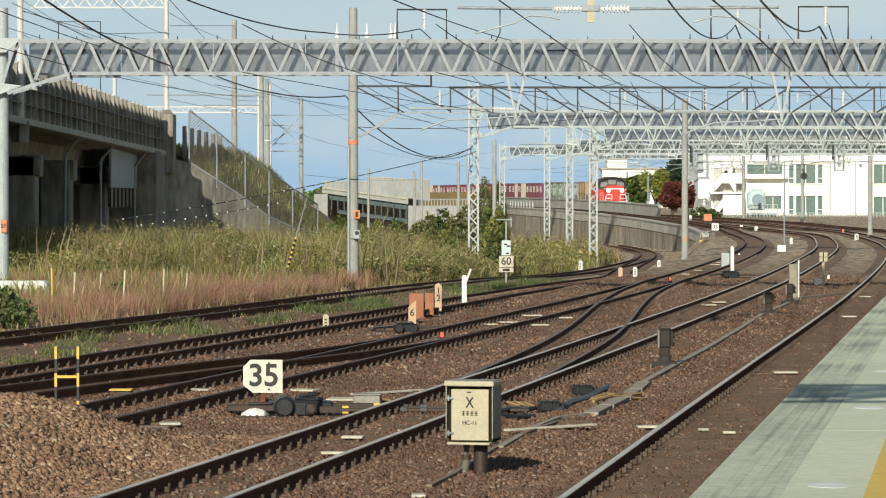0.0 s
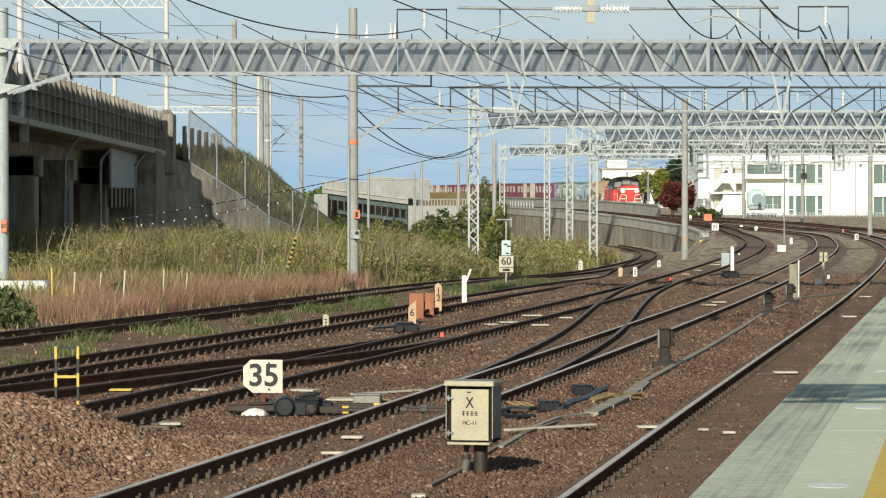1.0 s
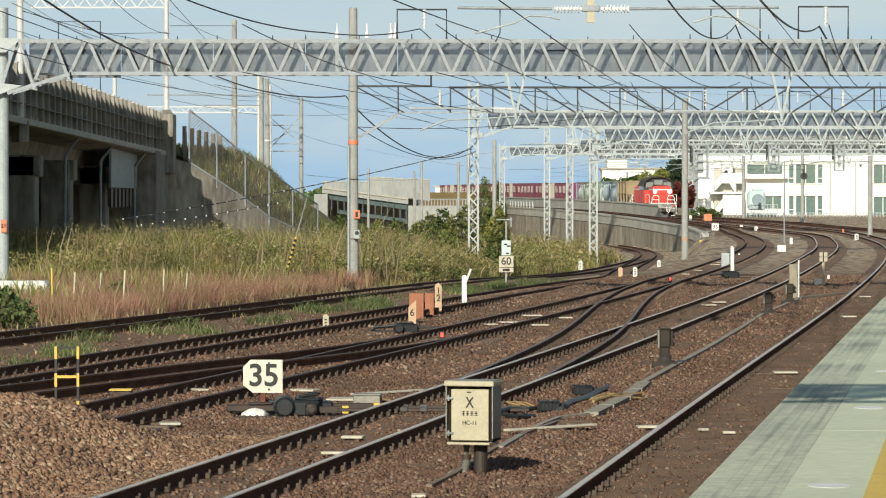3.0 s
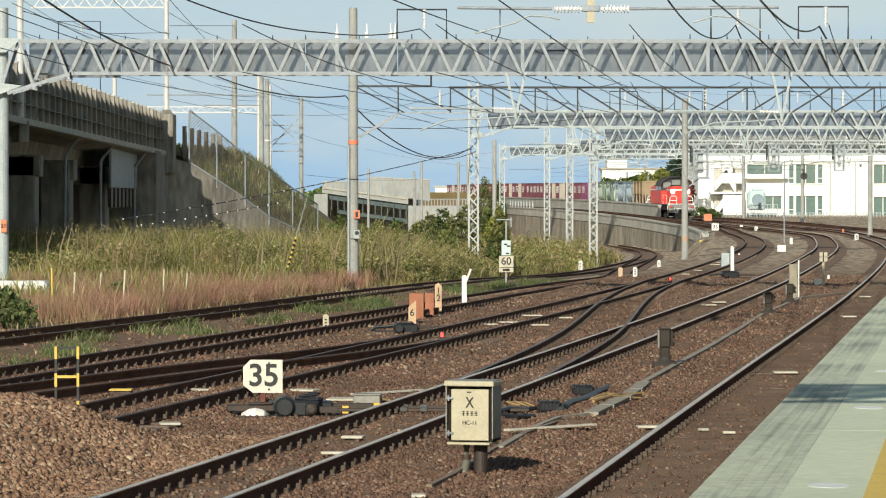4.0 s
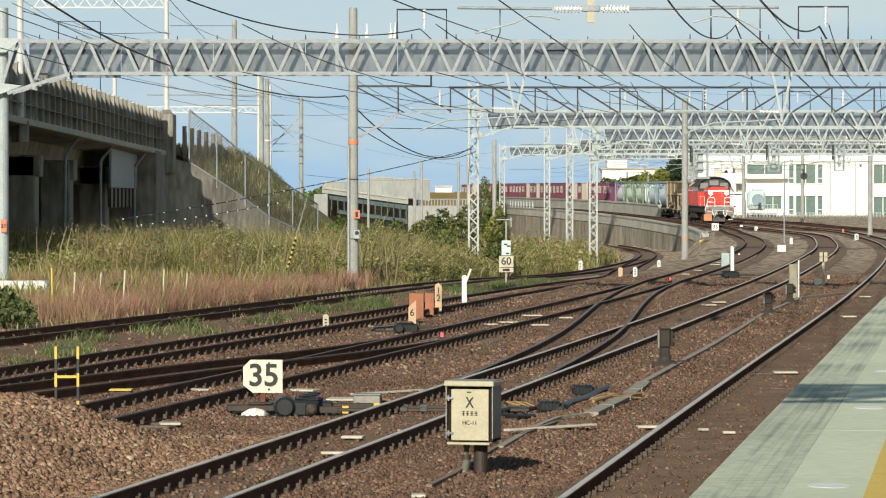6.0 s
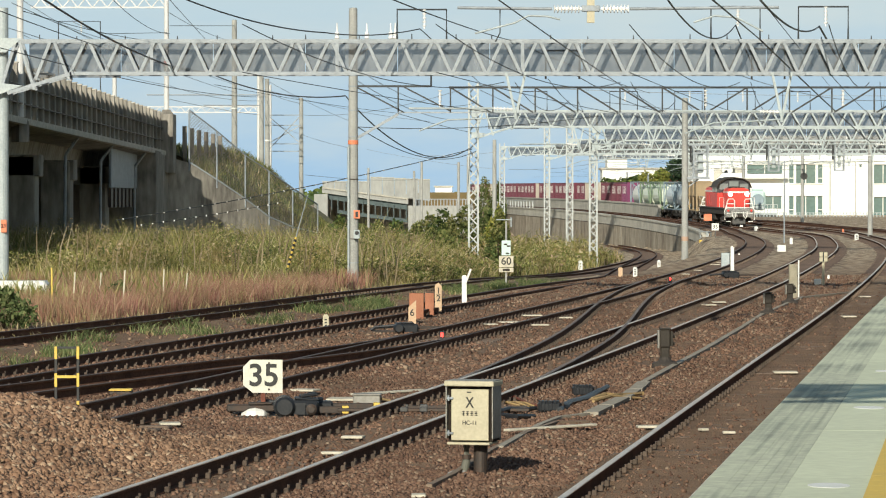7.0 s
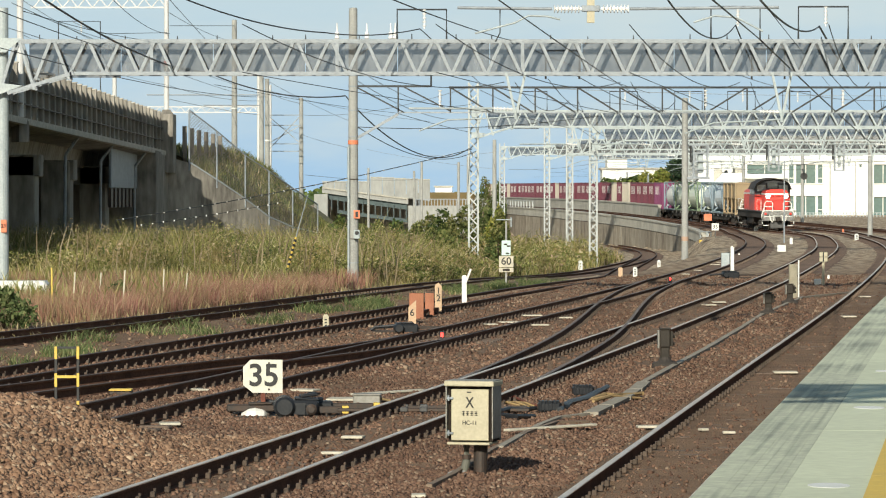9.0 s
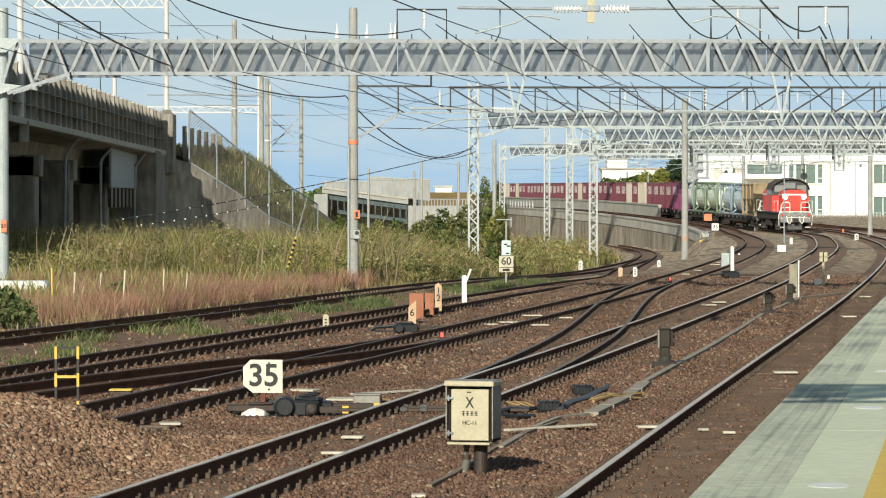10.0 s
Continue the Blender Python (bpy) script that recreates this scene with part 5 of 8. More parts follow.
def build_engine():
    e = thing("diesel_engine", "red diesel shunting engine with white bands, dark cab and lit headlamps", "locomotive")
    L = 6.6
    part("underframe", Shape().box(-1.3, -L, 0.95, 1.3, L, 1.5, 0.03), M_UNDER, e)
    part("side_sill", Shape().box(-1.42, -L, 1.44, -1.36, L, 1.53, 0.01).box(1.36, -L, 1.44, 1.42, L, 1.53, 0.01), M_GUARD, e, "grey running board edge")
    part("fuel_tank", Shape().box(-1.2, -2.0, 0.42, 1.2, 1.2, 0.97, 0.06), M_UNDER, e)
    for name, y0, y1 in (("front_hood", 3.75, 6.0), ("rear_hood", -5.9, 0.85)):
        s = Shape()
        prof = [(-0.9, 1.5), (-0.9, 2.92), (-0.78, 3.1), (-0.45, 3.18), (0.45, 3.18), (0.78, 3.1), (0.9, 2.92), (0.9, 1.5)]
        s.add([(x, y, z) for y in (y0, y1) for x, z in prof], [tuple(range(8)), tuple(range(15, 7, -1))] + [(i, i + 8, (i + 1) % 8 + 8, (i + 1) % 8) for i in range(8)])
        h = part(name, s, M_RED, e, "red panelled engine hood")
        part("white_band", Shape().box(-0.92, y0 + 0.02, 2.76, 0.92, y1 + 0.02, 2.88), M_WHITE, h)
        for k in range(5):
            ya = y0 + 0.35 + k * (y1 - y0 - 0.6) / 5
            for sx in (-1, 1):
                part("side_door", Shape().box(sx * 0.91 - 0.012, ya, 1.6, sx * 0.91 + 0.012, ya + 0.55 * (y1 - y0) / 4.6, 2.7, 0.005), M_RED, h)
        part("hood_roof", Shape().box(-0.6, y0 + 0.2, 3.17, 0.6, y1 - 0.25, 3.24, 0.02), M_DARKSTEEL, h)
    part("grille", Shape().box(-0.5, 6.0, 1.62, 0.5, 6.03, 2.45, 0.01), M_RED, e)
    part("radiator_cap", Shape().lathe([(0.45, 3.2), (0.45, 3.3), (0.2, 3.33)], 16, Matrix.Translation((0, -3.6, 0))), M_DARKSTEEL, e)
    # cab
    s = Shape()
    arch = [(-1.4, 1.5), (-1.4, 3.2), (-1.22, 3.55), (-0.72, 3.85), (0, 3.96), (0.72, 3.85), (1.22, 3.55), (1.4, 3.2), (1.4, 1.5)]
    n = len(arch)
    s.add([(x, y, z) for y in (0.85, 3.7) for x, z in arch], [tuple(range(n)), tuple(range(2 * n - 1, n - 1, -1))] + [(i, i + n, (i + 1) % n + n, (i + 1) % n) for i in range(n)])
    cab = part("cab", s, M_CABGREY, e, "dark grey cab above red lower walls")
    part("cab_roof", Shape().sweep([(-1.5, 3.16), (-1.44, 3.22), (-1.25, 3.6), (-0.74, 3.9), (0, 4.01), (0.74, 3.9), (1.25, 3.6), (1.44, 3.22), (1.5, 3.16), (1.46, 3.3), (1.28, 3.68), (0.76, 3.97), (0, 4.08), (-0.76, 3.97), (-1.28, 3.68), (-1.46, 3.3)], [((0, 0.6, 0), (1, 0, 0), (0, 0, 1)), ((0, 4.0, 0), (1, 0, 0), (0, 0, 1))]), M_DARKSTEEL, cab)
    part("cab_lower", Shape().box(-1.42, 0.87, 1.52, 1.42, 3.72, 2.75, 0.02), M_RED, cab, "red lower cab panel")
    for x0, x1 in ((-1.22, -0.5), (0.5, 1.22)):
        part("window", Shape().box(x0, 3.7, 3.02, x1, 3.74, 3.52, 0.02), M_PANE, cab)
        part("window", Shape().box(x0, 0.82, 3.0, x1, 0.85, 3.5, 0.02), M_PANE, cab)
    part("window", Shape().box(-0.4, 3.7, 3.27, 0.4, 3.74, 3.72, 0.02), M_PANE, cab)
    for sx in (-1, 1):
        for y0, y1 in ((1.05, 2.1), (2.35, 3.45)):
            part("window", Shape().box(sx * 1.41 - 0.015, y0, 2.78, sx * 1.41 + 0.015, y1, 3.2, 0.01), M_PANE, cab)
    # ends
    for sg in (1, -1):
        part("buffer_beam", Shape().box(-1.22, sg * L - 0.06, 0.72, 1.22, sg * L + 0.06, 1.45, 0.02), M_ENDGREY, e)
        part("coupler", Shape().box(-0.17, sg * L, 0.72, 0.17, sg * (L + 0.45), 1.02, 0.04) if sg > 0 else Shape().box(-0.17, -L - 0.45, 0.72, 0.17, -L, 1.02, 0.04), M_UNDER, e)
        part("snow_guard", Shape().box(-0.55, sg * (L - 0.3) - 0.1, 0.14, 0.55, sg * (L - 0.3) + 0.1, 0.7, 0.05), M_GUARD, e, "dark grey wheel guard")
        for sx in (-1, 1):
            s = Shape()
            y = sg * (L + 0.03)
            pipe(s, [(sx * 0.42, y, 1.45), (sx * 0.42, y, 2.1), (sx * 0.52, y, 2.25), (sx * 0.92, y, 2.25), (sx * 1.06, y, 2.05), (sx * 1.12, y, 1.45)], 0.04)
            pipe(s, [(sx * 0.42, y, 1.85), (sx * 1.1, y, 1.85)], 0.04)
            pipe(s, [(sx * 1.12, y, 1.7), (sx * 1.28, y, 1.2), (sx * 1.24, y, 0.5)], 0.04)
            pipe(s, [(sx * 0.3, y, 1.2), (sx * 0.34, y + sg * 0.1, 0.8), (sx * 0.46, y + sg * 0.12, 0.62), (sx * 0.6, y + sg * 0.1, 0.8), (sx * 0.66, y, 1.2)], 0.04)
            part("handrail", s, M_WHITE, e, "white pipe handrail")
            part("step", Shape().box(sx * 1.25 - 0.17, sg * (L - 0.4) - 0.2, 0.42, sx * 1.25 + 0.17, sg * (L - 0.4) + 0.2, 0.46).box(sx * 1.25 - 0.17, sg * (L - 0.4) - 0.2, 0.75, sx * 1.25 + 0.17, sg * (L - 0.4) + 0.2, 0.79), M_GUARD, e)
            part("side_rail", pipe(Shape(), [(sx * 1.3, sg * 4.2, 1.5), (sx * 1.3, sg * 4.2, 2.35), (sx * 1.3, sg * 6.4, 2.35), (sx * 1.3, sg * 6.4, 1.5)], 0.025), M_WHITE, e)
        for sx in (-1, 1):
            part("end_lamp", Shape().lathe([(0.1, 0.0), (0.1, 0.08), (0.06, 0.1)], 12, Matrix.Translation((sx * 0.98, sg * (L + 0.06), 1.28)) @ pose(0, 0, 0, -90 * sg, 0, 0)), M_RED, e)
            part("end_step", Shape().box(sx * 0.95 - 0.2, sg * (L + 0.02) - 0.06, 0.34, sx * 0.95 + 0.2, sg * (L + 0.02) + 0.06, 0.4), M_WHITE, e)
        part("uncoupling_rod", pipe(Shape(), [(-1.1, sg * (L + 0.1), 1.05), (-0.2, sg * (L + 0.14), 1.1), (0.2, sg * (L + 0.14), 1.1), (1.1, sg * (L + 0.1), 1.05)], 0.03), M_WHITE, e)
        part("edge_line", Shape().box(-1.2, sg * (L + 0.065) - 0.004, 1.48, 1.2, sg * (L + 0.065) + 0.004, 1.56), M_WHITE, e)
    for sx in (-1, 1):
        lamp = part("headlamp", Shape().lathe([(0.2, -0.12), (0.2, 0.05), (0.17, 0.07)], 18, Matrix.Translation((sx * 0.7, 6.05, 2.64)) @ pose(0, 0, 0, -90, 0, 0)), M_WHITE, e)
        part("lens", Shape().lathe([(0.165, 0.071), (0.15, 0.1), (0.05, 0.115)], 18, Matrix.Translation((sx * 0.7, 6.05, 2.64)) @ pose(0, 0, 0, -90, 0, 0)), M_LAMP, lamp, "glowing white lens")
    part("exhaust", Shape().lathe([(0.18, 3.2), (0.18, 3.5), (0.14, 3.52)], 12, Matrix.Translation((0, 0.2, 0))), M_DARKSTEEL, e)
    for y, base in ((-4.2, 2.0), (4.6, 2.2)):
        bogie_frame(e, y, base, 1.0)
    for y in (-5.2, -3.2, 3.5, 4.6, 5.7):
        WHEELS.append((wheelset(e, y), y))
    TRAIN.append((e, 7.0, 4.4, Matrix()))
    return e


M_CABGREY = mat("dark_cab_grey", (0.05, 0.05, 0.055), 0.5, alt=(0.035, 0.035, 0.04))
M_GUARD = mat("grimy_grey_steel", (0.12, 0.12, 0.12), 0.7, 0.2, alt=(0.07, 0.068, 0.065))
M_ENDGREY = mat("pale_dusty_end_steel", (0.3, 0.3, 0.29), 0.7, 0.0, alt=(0.09, 0.085, 0.08), scale=4, fine=12)
M_PANE = mat("cab_glass", (0.25, 0.28, 0.28), 0.08, alt=(0.2, 0.22, 0.22), spec=0.8)
ENGINE = build_engine()


def build_wagon():
    w = thing("flat_wagon", "grimy dark steel container flat wagon on two bogies", "wagon", group="freight wagons")
    part("deck", Shape().box(-1.2, -9.4, 0.88, 1.2, 9.4, 1.0, 0.02), M_UNDER, w)
    s = Shape()
    for sx in (-1, 1):
        v = [(sx * 1.0 + dx, y, z) for dx in (-0.05, 0.05) for y, z in ((-9.3, 0.88), (-9.3, 0.7), (-5.6, 0.7), (-4.6, 0.5), (4.6, 0.5), (5.6, 0.7), (9.3, 0.7), (9.3, 0.88))]
        s.add(v, [tuple(range(8)), tuple(range(15, 7, -1))] + [(i, i + 8, (i + 1) % 8 + 8, (i + 1) % 8) for i in range(8)])
    part("side_beam", s, M_UNDER, w)
    for k in range(6):
        y = -3.9 + 1.5 * k
        part("brake_gear", Shape().box(-0.9 + 0.2 * (k % 2), y, 0.3 + 0.06 * (k % 3), 0.9, y + 0.7, 0.6, 0.04), M_UNDER, w)
    for sx in (-1, 1):
        for k in range(9):
            y = -8.8 + 2.2 * k
            part("stake_pocket", Shape().box(sx * 1.2 - 0.05, y - 0.1, 0.78, sx * 1.2 + 0.05, y + 0.1, 1.02, 0.01), M_GUARD, w)
    for y in (-7.1, 7.1):
        bogie_frame(w, y, 1.9)
        for d in (-0.95, 0.95):
            wheelset(w, y + d)
    for sg in (-1, 1):
        part("coupler", Shape().box(-0.15, min(sg * 9.4, sg * 10.15), 0.72, 0.15, max(sg * 9.4, sg * 10.15), 0.95, 0.03), M_UNDER, w)
        part("hand_brake", pipe(Shape(), [(0.9, sg * 9.2, 1.0), (0.9, sg * 9.2, 1.5)], 0.03), M_WHITE, w)
    return w


def build_box_container(label, material, length=3.71, height=2.5, bars=True):
    c = thing("freight_container", label, "container", group="freight containers")
    h = length / 2 - 0.02
    part("shell", Shape().box(-1.2, -h, 0.02, 1.2, h, height - 0.02, 0.03), material, c)
    for sx in (-1, 1):
        for sy in (-1, 1):
            part("corner_post", Shape().box(sx * 1.21 - 0.05, sy * h - 0.05, 0, sx * 1.21 + 0.05, sy * h + 0.05, height, 0.01), material, c)
        n = int(length / 0.31)
        for k in range(n):
            y = -h + 0.2 + k * (2 * h - 0.4) / max(1, n - 1)
            part("side_rib", Shape().box(sx * 1.215 - 0.025, y - 0.05, 0.15, sx * 1.215 + 0.025, y + 0.05, height - 0.15), material, c)
        if bars:
            for k, w in enumerate((0.1, 0.13, 0.13, 0.1, 0.1)):
                y = -1.2 + k * 0.5
                part("marking_bar", Shape().box(sx * 1.245 - 0.006, y, height * 0.55, sx * 1.245 + 0.006, y + w, height * 0.85), M_WHITE, c)
    for sy in (-1, 1):
        part("door_bar", pipe(Shape(), [(-0.5, sy * (h + 0.03), 0.1), (-0.5, sy * (h + 0.03), height - 0.1)], 0.025), material, c)
    return c


def build_tank_container(label, tank, frame_mat):
    c = thing("tank_container", label, "tank container", group="freight containers")
    m = Matrix.Translation((0, 0, 1.28)) @ pose(0, 0, 0, 90, 0, 0)
    part("barrel", Shape().lathe([(0.15, -2.9), (0.7, -2.82), (1.08, -2.55), (1.12, -2.4), (1.12, 2.4), (1.08, 2.55), (0.7, 2.82), (0.15, 2.9)], 26, m), tank, c, "rounded steel barrel")
    for sy in (-3.0, 3.0):
        s = Shape()
        for a, b in (((-1.19, 0.06), (1.19, 0.06)), ((-1.19, 2.52), (1.19, 2.52)), ((-1.19, 0.06), (-1.19, 2.52)), ((1.19, 0.06), (1.19, 2.52)), ((-1.19, 0.06), (-0.5, 0.7)), ((1.19, 0.06), (0.5, 0.7)), ((-1.19, 2.52), (-0.6, 2.0)), ((1.19, 2.52), (0.6, 2.0))):
            s.beam((a[0], sy, a[1]), (b[0], sy, b[1]), 0.11)
        part("end_frame", s, frame_mat, c)
    for sx in (-1.19, 1.19):
        for z in (0.06, 2.52):
            part("side_rail", Shape().beam((sx, -3.0, z), (sx, 3.0, z), 0.1), frame_mat, c)
        for sy in (-1, 1):
            part("side_brace", Shape().beam((sx, sy * 3.0, 0.1), (sx, sy * 1.2, 2.5), 0.07), frame_mat, c)
    part("walkway", Shape().box(-0.35, -2.6, 2.44, 0.35, 2.6, 2.5), M_GALV, c)
    part("manhole", Shape().lathe([(0.26, 2.38), (0.26, 2.5), (0.2, 2.53)], 14), M_GALV, c)
    return c


def build_hopper(label, material):
    """Bulk container: a tapering bin inside a post frame."""
    c = thing("hopper_container", label, "container", group="freight containers")
    h = 2.95
    top = [(-1.16, -h), (1.16, -h), (1.16, h), (-1.16, h)]
    s = Shape()
    v = [(x, y, 2.55) for x, y in top] + [(x, y, 1.35) for x, y in top] + [(x * 0.55, y * 0.72, 0.35) for x, y in top]
    f = [(0, 1, 2, 3), (11, 10, 9, 8)] + [(i + 4 * k, i + 4 + 4 * k, (i + 1) % 4 + 4 + 4 * k, (i + 1) % 4 + 4 * k) for k in range(2) for i in range(4)]
    part("bin", s.add(v, f), material, c, "tapering tan steel bin")
    for sx in (-1, 1):
        for y in (-h, -1.0, 1.0, h):
            part("frame_post", Shape().box(sx * 1.2 - 0.06, y - 0.07, 0.0, sx * 1.2 + 0.06, y + 0.07, 2.6, 0.01), material, c)
        for z in (0.08, 1.38, 2.55):
            part("frame_rail", Shape().beam((sx * 1.2, -h, z), (sx * 1.2, h, z), 0.09), material, c)
    for y in (-h, h):
        for z in (0.08, 2.55):
            part("end_rail", Shape().beam((-1.2, y, z), (1.2, y, z), 0.1), material, c)
        for sx in (-1, 1):
            part("end_brace", Shape().beam((sx * 1.15, y, 0.1), (sx * 0.4, y, 1.4), 0.08), material, c)
    for k in range(3):
        part("hatch", Shape().lathe([(0.3, 2.55), (0.3, 2.63), (0.1, 2.67)], 14, Matrix.Translation((0, -1.8 + 1.8 * k, 0))), material, c)
    return c


M_PALEBOX = mat("beige_container", (0.5, 0.46, 0.39), 0.6, alt=(0.4, 0.365, 0.3), scale=1.2)


def build_train():
    back = 14.2 + 0.35
    wagon = build_wagon()
    maroon = build_box_container("maroon steel freight container with white markings", M_MAROON)
    purple = build_box_container("magenta painted freight container with white markings", M_PURPLE)
    pale = build_box_container("pale beige freight container between maroon ones", M_PALEBOX, bars=False)
    tan = build_hopper("tan steel hopper container in an open frame", M_TAN)
    blue = build_tank_container("silvery tank in a blue-grey steel frame", M_STEELTANK, M_BLUEGREY)
    green = build_tank_container("pale tank in a green steel frame", M_TANK, M_GREENFRAME)
    white = build_tank_container("white tank in a blue-grey steel frame", M_WHITE, M_BLUEGREY)
    used = set()

    def take(ob):
        if ob in used:
            return copy_thing(ob, Matrix())
        used.add(ob)
        return ob
    rng = random.Random(7)
    five = lambda kinds: [(ob, 7.5 - 3.75 * i) for i, ob in enumerate(kinds)]
    for k in range(10):
        w = take(wagon)
        mid = back + 10.2
        TRAIN.append((w, mid, 7.1, Matrix()))
        if k == 0:
            load = [(tan, 6.2), (blue, 0.0), (blue, -6.2)]
        elif k == 1:
            load = [(green, 6.2), (green, 0.0), (white, -6.2)]
        elif k == 2:
            load = five((purple, maroon, maroon, maroon, maroon))
        elif k == 3:
            load = five((pale, maroon, pale, maroon, maroon))
        elif k == 5:
            load = five((maroon, pale, maroon, maroon, pale))
        else:
            load = five([maroon if rng.random() < 0.85 else pale for _ in range(5)])
        for ob, y in load:
            TRAIN.append((take(ob), mid, 7.1, Matrix.Translation((0, y, 1.004))))
        back += 20.4


M_STEELTANK = mat("bright_steel_tank", (0.7, 0.76, 0.8), 0.35, 0.1, alt=(0.56, 0.62, 0.67), scale=1.5)
build_train()


# ---- plants ----
def blades(name, xy, height, width, lean, material, label, category, seed, foot=ground_z, rise=None):
    """Upright tapering blades, bent by wind, joined into one mesh."""
    rng = np.random.default_rng(seed)
    n = len(xy)
    h = rng.uniform(*height, n)
    if rise is not None:
        # uneven clumps, lower towards the near edge
        h *= np.array([1.0 + 0.6 * noise.noise(Vector((p * 0.7, q * 0.35, 7.0))) for p, q in xy])
        h *= np.clip(0.4 + (xy[:, 1] - rise) / 16.0, 0.4, 1.0)
        h *= np.clip(0.3 + (L_E.at(xy[:, 1]) - xy[:, 0] - 1.4) / 4.0, 0.3, 1.0)
    w = rng.uniform(*width, n)
    a = rng.uniform(0, 2 * np.pi, n)
    s = np.stack([np.cos(a), np.sin(a), np.zeros(n)], -1)
    b = rng.uniform(0, 2 * np.pi, n)
    l = rng.uniform(*lean, n) * h
    d = np.stack([np.cos(b) * l, np.sin(b) * l, np.zeros(n)], -1)
    p = np.stack([xy[:, 0], xy[:, 1], foot(xy[:, 0], xy[:, 1]) - 0.03], -1)
    up = np.array([0, 0, 1.0])
    v = np.empty((n, 5, 3))
    v[:, 0], v[:, 1] = p - s * w[:, None] / 2, p + s * w[:, None] / 2
    m = p + d * 0.3 + up * (h * 0.6)[:, None]
    v[:, 2], v[:, 3] = m + s * w[:, None] * 0.42, m - s * w[:, None] * 0.42
    v[:, 4] = p + d + up * h[:, None]
    quad = np.array([0, 1, 2, 3, 3, 2, 4])
    f = (quad[None] + 5 * np.arange(n)[:, None]).ravel()
    me = bpy.data.meshes.new(name)
    me.vertices.add(n * 5)
    me.vertices.foreach_set("co", v.ravel())
    me.loops.add(n * 7)
    me.loops.foreach_set("vertex_index", f.astype(np.int32))
    me.polygons.add(n * 2)
    me.polygons.foreach_set("loop_start", (np.array([0, 4])[None] + 7 * np.arange(n)[:, None]).ravel().astype(np.int32))
    me.update(calc_edges=True)
    me.materials.append(material)
    return tagged(new(name, me), label, category, kind="stuff")


M_REED = blend_mat("reed_blades", [(0.0, (0.105, 0.12, 0.034)), (0.4, (0.235, 0.228, 0.07)), (0.75, (0.37, 0.31, 0.13)), (1.0, (0.54, 0.45, 0.3))], 0.8, 0.4, 0.3, 0.035)
M_PINK = blend_mat("pink_grass", [(0.0, (0.24, 0.125, 0.085)), (0.5, (0.37, 0.205, 0.145)), (0.8, (0.43, 0.3, 0.2)), (1.0, (0.34, 0.32, 0.13))], 0.85, 0.3, 0.25, 0.02)
M_DRY = blend_mat("dry_grass", [(0.0, (0.2, 0.17, 0.07)), (0.5, (0.34, 0.27, 0.14)), (1.0, (0.46, 0.38, 0.24))], 0.85, 0.3, 0.25)
M_WEED = blend_mat("green_weeds", [(0.0, (0.055, 0.08, 0.028)), (0.6, (0.12, 0.16, 0.06)), (1.0, (0.25, 0.26, 0.12))], 0.8, 0.3, 0.25)
M_PLUME = blend_mat("reed_plumes", [(0.0, (0.22, 0.17, 0.1)), (1.0, (0.37, 0.3, 0.2))], 0.9, 0.2, 0.3)
M_LEAF = blend_mat("bush_leaves", [(0.0, (0.03, 0.055, 0.018)), (0.6, (0.075, 0.12, 0.03)), (1.0, (0.17, 0.19, 0.05))], 0.7, 0.35, 0.2)
M_LEAFDARK = blend_mat("dark_leaves", [(0.0, (0.015, 0.035, 0.018)), (1.0, (0.05, 0.085, 0.035))], 0.7, 0.3, 0.15)
M_LEAFRED = blend_mat("red_leaves", [(0.0, (0.07, 0.018, 0.014)), (1.0, (0.17, 0.05, 0.035))], 0.75, 0.3, 0.2)
M_LEAFGOLD = blend_mat("yellow_green_leaves", [(0.0, (0.12, 0.16, 0.035)), (1.0, (0.32, 0.3, 0.07))], 0.75, 0.3, 0.2)
M_SHRUB = blend_mat("olive_shrub_leaves", [(0.0, (0.05, 0.075, 0.022)), (0.6, (0.13, 0.16, 0.05)), (1.0, (0.26, 0.26, 0.1))], 0.75, 0.35, 0.25, 0.03)
M_BARK = mat("bark", (0.12, 0.085, 0.06), 0.95, scale=6)


def field(n, y0, y1, lat0, lat1, seed, u0=-0.125, u1=0.125, thin=None):
    """Random ground spots left of the overgrown siding, within a wedge of the plan."""
    rng = np.random.default_rng(seed)
    y = rng.uniform(y0, y1, n)
    x = y * rng.uniform(u0, u1, n)
    lat = L_E.at(y) - x
    ok = (lat > lat0) & (lat < lat1)
    if thin is not None:
        ok &= rng.uniform(0, 1, n) < thin(x, y)
    return np.stack([x[ok], y[ok]], -1)


def patch(scale, cut, off=0.0):
    return lambda x, y: np.array([1.0 if noise.noise(Vector((a * scale + off, b * scale * 0.5, 1.3))) > cut else 0.15 for a, b in zip(x, y)])


blades("reed_bed", field(62000, 126, 172, 1.4, 60, 11, -0.125, 0.036), (0.8, 2.2), (0.014, 0.045), (0.15, 0.95), M_REED, "dense tall green and straw coloured reeds below the viaduct", "reeds", 1, rise=126.0)
blades("reed_bed", field(26000, 172, 265, 1.6, 60, 12, -0.03, 0.05), (0.6, 1.9), (0.025, 0.06), (0.15, 1.0), M_REED, "tall straw and green reeds along the curving siding", "reeds", 2, rise=150.0)
blades("reed_plumes", field(600, 126, 150, 2.0, 60, 13, -0.125, 0.02), (1.7, 2.4), (0.03, 0.06), (0.15, 0.35), M_PLUME, "pale feathery reed plumes above the reed bed", "reeds", 3)
blades("pink_grass", field(95000, 84, 128, 2.2, 60, 14, -0.125, -0.03), (0.25, 0.72), (0.007, 0.018), (0.15, 0.9), M_PINK, "reddish pink autumn grass in front of the reeds", "grass", 4)
